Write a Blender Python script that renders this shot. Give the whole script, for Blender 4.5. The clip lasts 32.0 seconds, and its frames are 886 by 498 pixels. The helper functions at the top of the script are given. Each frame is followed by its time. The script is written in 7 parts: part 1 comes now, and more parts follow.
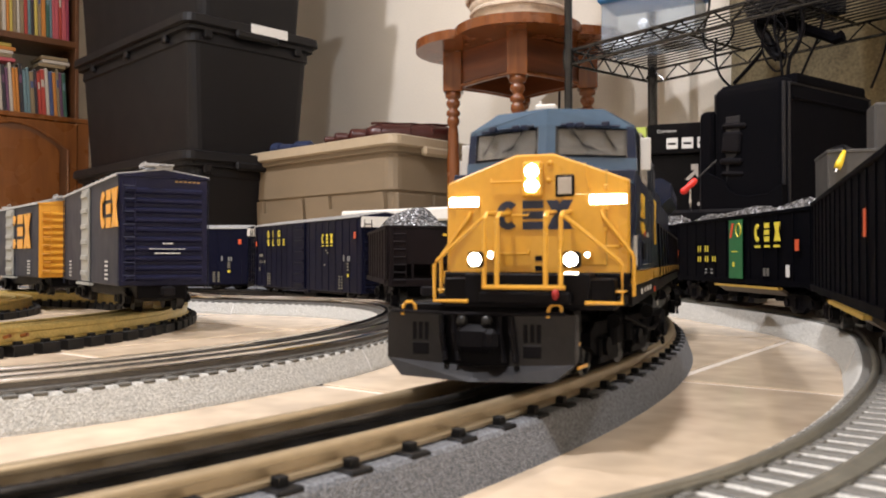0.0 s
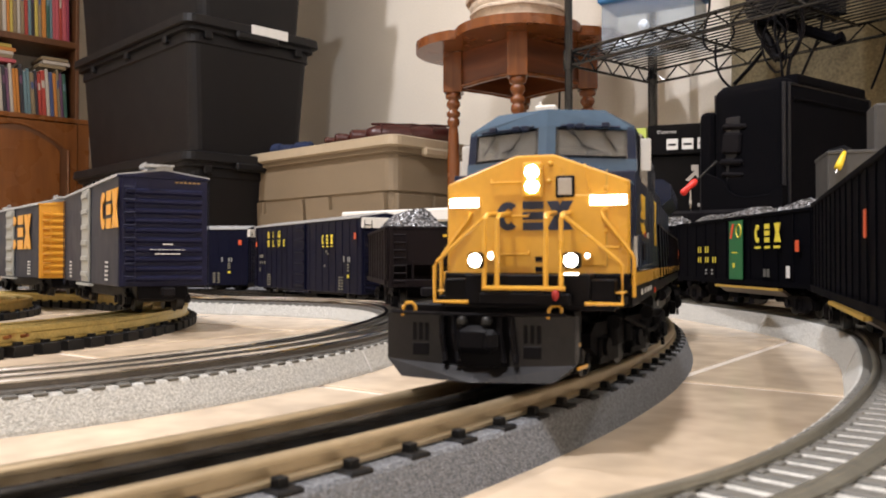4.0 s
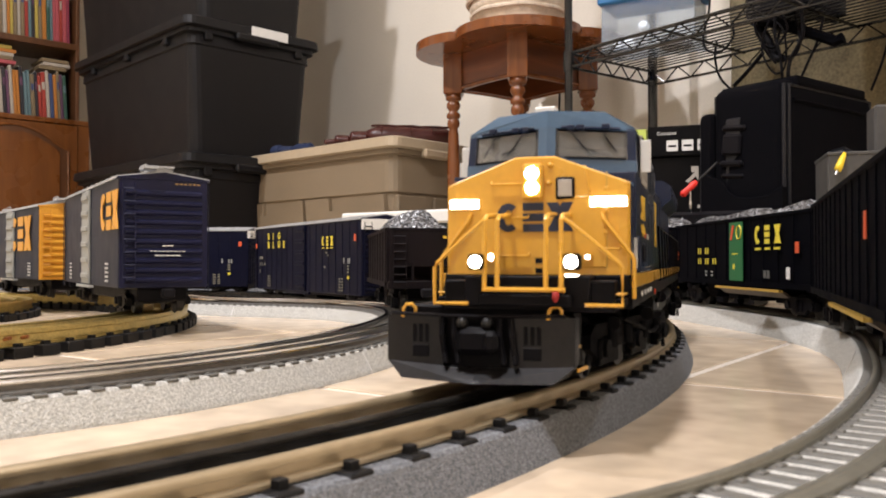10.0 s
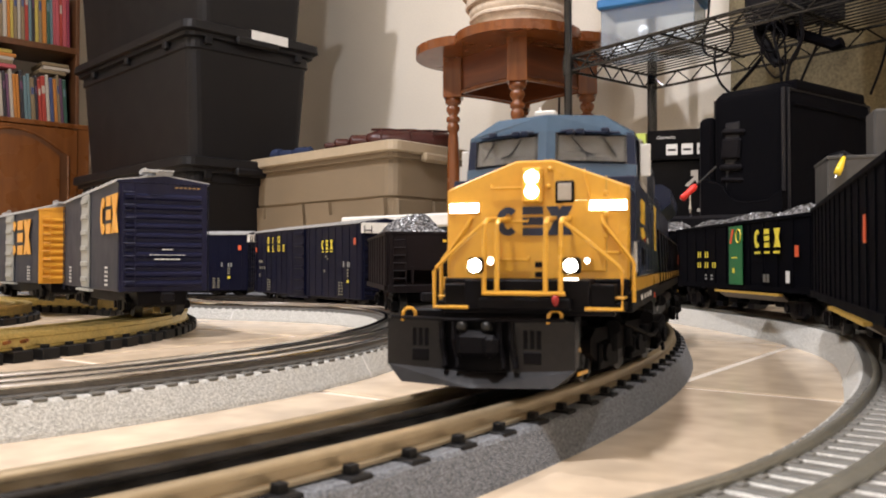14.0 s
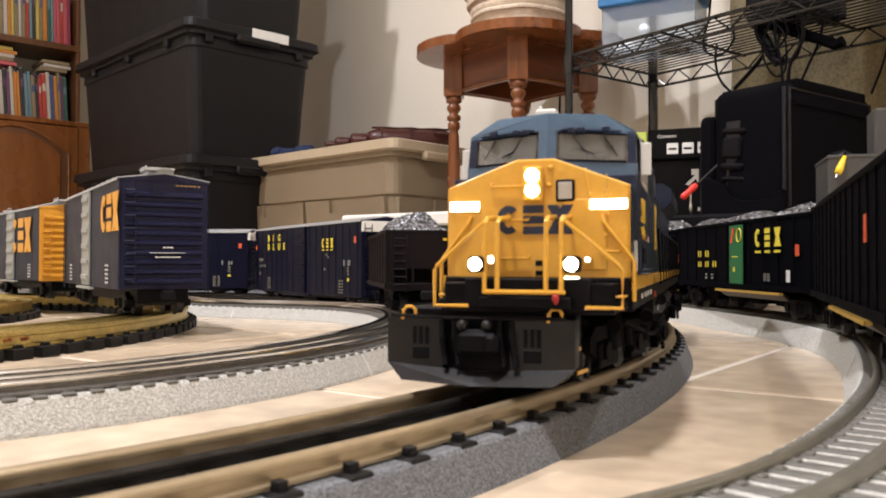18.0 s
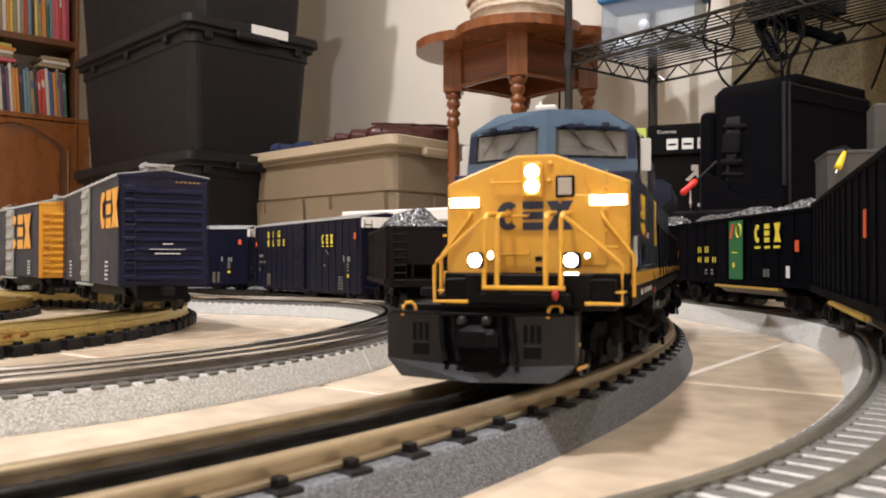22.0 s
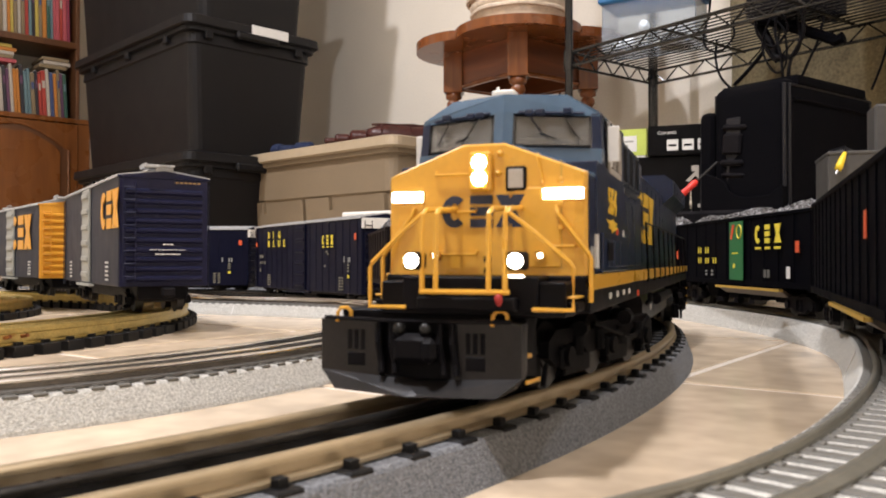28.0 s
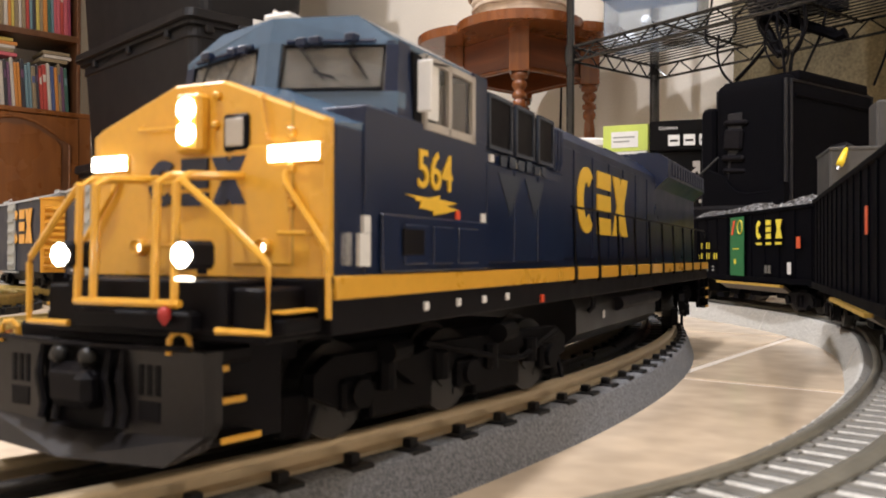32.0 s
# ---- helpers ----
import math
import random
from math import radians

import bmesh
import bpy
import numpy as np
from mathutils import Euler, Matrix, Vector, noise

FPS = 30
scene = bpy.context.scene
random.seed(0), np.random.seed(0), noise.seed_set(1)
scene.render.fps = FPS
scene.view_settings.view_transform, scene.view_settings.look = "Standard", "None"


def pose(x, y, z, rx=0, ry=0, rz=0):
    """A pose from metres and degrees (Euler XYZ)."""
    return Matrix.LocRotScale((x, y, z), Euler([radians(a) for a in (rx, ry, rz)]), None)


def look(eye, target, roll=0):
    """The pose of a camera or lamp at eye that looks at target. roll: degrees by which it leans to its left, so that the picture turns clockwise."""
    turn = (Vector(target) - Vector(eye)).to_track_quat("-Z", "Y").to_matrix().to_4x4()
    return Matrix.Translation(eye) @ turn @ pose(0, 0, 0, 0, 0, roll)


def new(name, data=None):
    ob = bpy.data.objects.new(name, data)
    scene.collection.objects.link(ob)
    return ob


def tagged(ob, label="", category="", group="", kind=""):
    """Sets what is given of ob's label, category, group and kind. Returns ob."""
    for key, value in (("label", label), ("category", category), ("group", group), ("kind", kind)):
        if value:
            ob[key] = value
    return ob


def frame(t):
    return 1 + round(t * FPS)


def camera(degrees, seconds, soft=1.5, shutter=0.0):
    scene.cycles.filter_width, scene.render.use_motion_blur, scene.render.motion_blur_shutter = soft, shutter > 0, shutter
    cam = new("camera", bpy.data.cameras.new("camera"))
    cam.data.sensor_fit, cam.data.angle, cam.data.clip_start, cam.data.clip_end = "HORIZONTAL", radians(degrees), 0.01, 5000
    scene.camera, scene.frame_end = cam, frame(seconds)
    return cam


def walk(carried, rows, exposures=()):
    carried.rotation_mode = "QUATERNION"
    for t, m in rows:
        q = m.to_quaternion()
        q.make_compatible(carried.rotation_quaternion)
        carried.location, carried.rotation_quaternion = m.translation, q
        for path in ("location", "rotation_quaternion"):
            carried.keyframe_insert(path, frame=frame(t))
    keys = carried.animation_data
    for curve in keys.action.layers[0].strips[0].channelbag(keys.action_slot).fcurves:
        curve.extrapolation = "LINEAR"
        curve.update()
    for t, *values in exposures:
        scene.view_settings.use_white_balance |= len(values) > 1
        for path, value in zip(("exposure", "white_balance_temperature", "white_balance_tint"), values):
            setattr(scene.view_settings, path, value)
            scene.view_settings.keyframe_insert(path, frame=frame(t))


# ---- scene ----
from collections import namedtuple

# ---------------------------------------------------------------- camera
EYE_Z = 0.058
LENS = 56.8
FOC = 784 / math.tan(radians(LENS / 2))
cam = camera(LENS, 32.0, soft=1.9)


def aim(t, dx, dy, roll):
    """Held still by hand: small turns dx, dy about a level pose, and a lean in thousandths."""
    yaw, up = math.atan(dx / FOC), math.atan((21.7 + dy) / FOC)
    tgt = (-math.sin(yaw), math.cos(yaw) * math.cos(up), EYE_Z + math.sin(up))
    return (t, look((0, 0, EYE_Z), tgt, math.degrees(roll / 1000)))


SWAY = [(0.0, -0.3, -3.0, -0.2), (0.5, -0.2, -1.5, -0.2), (1.0, 0.1, 1.1, -0.4), (1.5, 0, -1.6, 0), (2.0, 0, -1.6, 0),
        (2.5, 0, -2.4, 0), (3.0, 0, -1.6, 0), (3.5, 0, -1.6, 0), (5.5, 0, -1.3, 0), (6.0, 0, -0.1, 0), (6.5, 0, 0.2, 0),
        (7.0, 0, 1.4, 0), (8.0, 0, 1.3, 0), (9.0, 0, 0, 0), (10.0, 0.1, 1.0, -0.2), (11.0, 0, 1.6, -0.2), (12.0, 0, 3.0, 0),
        (12.5, 0, 3.4, 0), (13.0, 0.1, 5.8, -0.3), (13.5, 0, 6.2, 0), (14.0, -0.4, 7.7, -0.1), (14.5, 0, 13.0, -0.8),
        (15.2, 0.3, 11.0, 0.6), (16.5, 0.8, 5.7, 2.0), (17.0, 0.8, 3.4, 1.7), (17.5, 0.4, 5.7, 2.2), (18.0, 0.3, 5.0, 1.9),
        (18.5, 0, 4.2, 0.9), (19.0, -0.1, 0.4, 0.9), (19.5, 0, -4.0, 0.8), (20.0, -0.1, -4.0, 0.8), (20.5, -0.1, -2.7, 0.8),
        (21.0, -0.1, -0.9, 0.8), (21.5, -0.1, -0.5, 0.5), (22.0, -0.1, -2.0, 0.6), (22.5, 0, -0.4, 0.3), (23.0, -0.1, -0.2, 0.5),
        (24.0, -0.2, 0.9, 0.6), (25.0, 0, -1.4, 0.1), (25.5, 0, -0.2, 0.1), (27.5, -0.1, -0.5, 0.6), (28.0, 0.4, -0.8, 0.8),
        (28.5, 1.1, -0.6, 0), (29.0, 1.1, -1.4, 0.4), (29.5, 0.6, -1.7, 0.8), (30.0, 1.4, -1.6, 0.6), (30.5, 1.2, -5.3, 1.9),
        (31.0, 1.4, -9.2, 2.3), (31.5, 1.2, -8.8, 1.9), (32.0, 1.9, -9.7, 3.0)]
walk(cam, [aim(*r) for r in SWAY], exposures=[(0.0, 0.0), (32.0, 0.0)])
cam.data.dof.use_dof = True
cam.data.dof.focus_distance = 1.1
cam.data.dof.aperture_fstop = 46.0

# ---------------------------------------------------------------- light
world = bpy.data.worlds.new("world")
scene.world = world
world.use_nodes = True
world.node_tree.nodes["Background"].inputs[0].default_value = (0.9, 0.85, 0.75, 1)
world.node_tree.nodes["Background"].inputs[1].default_value = 0.05


def ceiling_lamp(x, y, z, size, watts, colour):
    data = bpy.data.lights.new("ceiling_light", "AREA")
    data.shape, data.size, data.energy, data.color = "DISK", size, watts, colour
    ob = new("ceiling_light", data)
    ob.matrix_world = pose(x, y, z)
    return ob


ceiling_lamp(-1.45, 1.06, 2.36, 0.13, 55, (0.975, 0.95, 1.0))
ceiling_lamp(-0.45, -0.30, 2.36, 0.16, 55, (0.975, 0.95, 1.0))
ceiling_lamp(0.85, -0.05, 2.36, 0.16, 19, (0.975, 0.95, 1.0))


# ---------------------------------------------------------------- materials
def mat(name, colour, rough=0.5, metal=0.0, var=0.15, scale=60.0, bump=0.0, fine=6.0, glow=0.0, spec=0.5, tint=None, coat=0.0, rnd=0.0):
    """Principled paint with two scales of mottling; scale is in features per metre; tint is what the large stains lean to."""
    m = bpy.data.materials.new(name)
    m.use_nodes = True
    nt = m.node_tree
    b = nt.nodes["Principled BSDF"]
    b.inputs["Roughness"].default_value = rough
    b.inputs["Metallic"].default_value = metal
    b.inputs["Specular IOR Level"].default_value = spec
    b.inputs["Coat Weight"].default_value = coat
    if glow:
        b.inputs["Emission Color"].default_value = (*colour, 1)
        b.inputs["Emission Strength"].default_value = glow
        b.inputs["Base Color"].default_value = (*colour, 1)
        return m
    tc = nt.nodes.new("ShaderNodeTexCoord")
    n1 = nt.nodes.new("ShaderNodeTexNoise")
    n2 = nt.nodes.new("ShaderNodeTexNoise")
    n1.inputs["Scale"].default_value, n1.inputs["Detail"].default_value = scale, 3
    n2.inputs["Scale"].default_value, n2.inputs["Detail"].default_value = scale * fine, 2
    add = nt.nodes.new("ShaderNodeMath")
    add.operation = "ADD"
    ramp = nt.nodes.new("ShaderNodeValToRGB")
    e = ramp.color_ramp.elements
    low = tint or tuple(c * (1 - var) for c in colour)
    e[0].position, e[1].position = 0.72, 1.28
    e[0].color = (*low, 1)
    e[1].color = (*(min(1, c * (1 + var)) for c in colour), 1)
    div = nt.nodes.new("ShaderNodeMath")
    div.operation = "MULTIPLY"
    div.inputs[1].default_value = 1.0
    lk = nt.links.new
    lk(tc.outputs["Object"], n1.inputs["Vector"])
    lk(tc.outputs["Object"], n2.inputs["Vector"])
    lk(n1.outputs["Fac"], add.inputs[0])
    lk(n2.outputs["Fac"], add.inputs[1])
    lk(add.outputs[0], div.inputs[0])
    half = nt.nodes.new("ShaderNodeMath")
    half.operation = "MULTIPLY_ADD"
    half.inputs[1].default_value, half.inputs[2].default_value = 0.9, -0.4
    e[0].position, e[1].position = 0.2, 0.8
    lk(div.outputs[0], half.inputs[0])
    lk(half.outputs[0], ramp.inputs["Fac"])
    out = ramp.outputs["Color"]
    if rnd:
        oi = nt.nodes.new("ShaderNodeObjectInfo")
        hs = nt.nodes.new("ShaderNodeHueSaturation")
        mr = nt.nodes.new("ShaderNodeMapRange")
        mr.inputs["To Min"].default_value, mr.inputs["To Max"].default_value = 1 - rnd, 1 + rnd
        lk(oi.outputs["Random"], mr.inputs["Value"])
        lk(mr.outputs[0], hs.inputs["Value"])
        lk(out, hs.inputs["Color"])
        out = hs.outputs["Color"]
    lk(out, b.inputs["Base Color"])
    rr = nt.nodes.new("ShaderNodeMapRange")
    rr.inputs["To Min"].default_value, rr.inputs["To Max"].default_value = max(0.02, rough - 0.1), min(1, rough + 0.1)
    lk(n1.outputs["Fac"], rr.inputs["Value"])
    lk(rr.outputs[0], b.inputs["Roughness"])
    if bump:
        bp = nt.nodes.new("ShaderNodeBump")
        bp.inputs["Strength"].default_value, bp.inputs["Distance"].default_value = bump, 0.15 / scale / fine
        lk(n2.outputs["Fac"], bp.inputs["Height"])
        lk(bp.outputs[0], b.inputs["Normal"])
    return m


def speckle(name, dark, light, scale, rough=0.85, bump=0.6):
    """Granite-like grain, as moulded track ballast."""
    m = mat(name, light, rough, scale=scale * 0.1, bump=0)
    nt = m.node_tree
    b = nt.nodes["Principled BSDF"]
    tc = nt.nodes.new("ShaderNodeTexCoord")
    v = nt.nodes.new("ShaderNodeTexVoronoi")
    v.inputs["Scale"].default_value = scale
    n = nt.nodes.new("ShaderNodeTexNoise")
    n.inputs["Scale"].default_value, n.inputs["Detail"].default_value = scale * 0.6, 3
    r = nt.nodes.new("ShaderNodeValToRGB")
    r.color_ramp.elements[0].position, r.color_ramp.elements[1].position = 0.35, 0.65
    r.color_ramp.elements[0].color, r.color_ramp.elements[1].color = (*dark, 1), (*light, 1)
    lk = nt.links.new
    lk(tc.outputs["Object"], v.inputs["Vector"])
    lk(tc.outputs["Object"], n.inputs["Vector"])
    lk(n.outputs["Fac"], r.inputs["Fac"])
    lk(r.outputs["Color"], b.inputs["Base Color"])
    bp = nt.nodes.new("ShaderNodeBump")
    bp.inputs["Strength"].default_value, bp.inputs["Distance"].default_value = bump, 0.0012
    lk(v.outputs["Distance"], bp.inputs["Height"])
    lk(bp.outputs[0], b.inputs["Normal"])
    return m


def wood(name, a, c, scale=18.0, rough=0.35, axis=2):
    m = mat(name, a, rough, scale=scale, coat=0.15)
    nt = m.node_tree
    b = nt.nodes["Principled BSDF"]
    tc = nt.nodes.new("ShaderNodeTexCoord")
    mp = nt.nodes.new("ShaderNodeMapping")
    s = [scale * 4] * 3
    s[axis] = scale * 0.35
    mp.inputs["Scale"].default_value = s
    n = nt.nodes.new("ShaderNodeTexNoise")
    n.inputs["Scale"].default_value, n.inputs["Detail"].default_value, n.inputs["Distortion"].default_value = 1.0, 5, 0.6
    r = nt.nodes.new("ShaderNodeValToRGB")
    r.color_ramp.elements[0].position, r.color_ramp.elements[1].position = 0.3, 0.7
    r.color_ramp.elements[0].color, r.color_ramp.elements[1].color = (*a, 1), (*c, 1)
    lk = nt.links.new
    lk(tc.outputs["Object"], mp.inputs["Vector"])
    lk(mp.outputs[0], n.inputs["Vector"])
    lk(n.outputs["Fac"], r.inputs["Fac"])
    lk(r.outputs["Color"], b.inputs["Base Color"])
    return m


def glass(name, colour=(1, 1, 1), rough=0.02, ior=1.3):
    m = bpy.data.materials.new(name)
    m.use_nodes = True
    b = m.node_tree.nodes["Principled BSDF"]
    b.inputs["Base Color"].default_value = (*colour, 1)
    b.inputs["Roughness"].default_value = rough
    b.inputs["Transmission Weight"].default_value = 1.0
    b.inputs["IOR"].default_value = ior
    return m


def frosted(name, colour=(0.80, 0.77, 0.72), clear=0.55):
    """Moulded plastic: cloudy, half see-through, glossy."""
    m = glass(name, colour, 0.12, 1.45)
    m.node_tree.nodes["Principled BSDF"].inputs["Transmission Weight"].default_value = clear
    return m


def coal_stuff(name):
    """Broken coal: small facets, some black and some coloured pale as painted highlights."""
    m = mat(name, (0.02, 0.02, 0.02), 0.3)
    nt = m.node_tree
    b = nt.nodes["Principled BSDF"]
    tc = nt.nodes.new("ShaderNodeTexCoord")
    v = nt.nodes.new("ShaderNodeTexVoronoi")
    v.inputs["Scale"].default_value = 640
    sep = nt.nodes.new("ShaderNodeSeparateColor")
    r = nt.nodes.new("ShaderNodeValToRGB")
    r.color_ramp.elements[0].position, r.color_ramp.elements[1].position = 0.60, 1.0
    r.color_ramp.elements[0].color, r.color_ramp.elements[1].color = (0.012, 0.012, 0.013, 1), (0.44, 0.44, 0.46, 1)
    bp = nt.nodes.new("ShaderNodeBump")
    bp.inputs["Strength"].default_value, bp.inputs["Distance"].default_value = 1.0, 0.0015
    lk = nt.links.new
    lk(tc.outputs["Object"], v.inputs["Vector"])
    lk(v.outputs["Color"], sep.inputs[0])
    lk(sep.outputs[0], r.inputs["Fac"])
    lk(r.outputs["Color"], b.inputs["Base Color"])
    lk(sep.outputs[1], bp.inputs["Height"])
    lk(bp.outputs[0], b.inputs["Normal"])
    return m


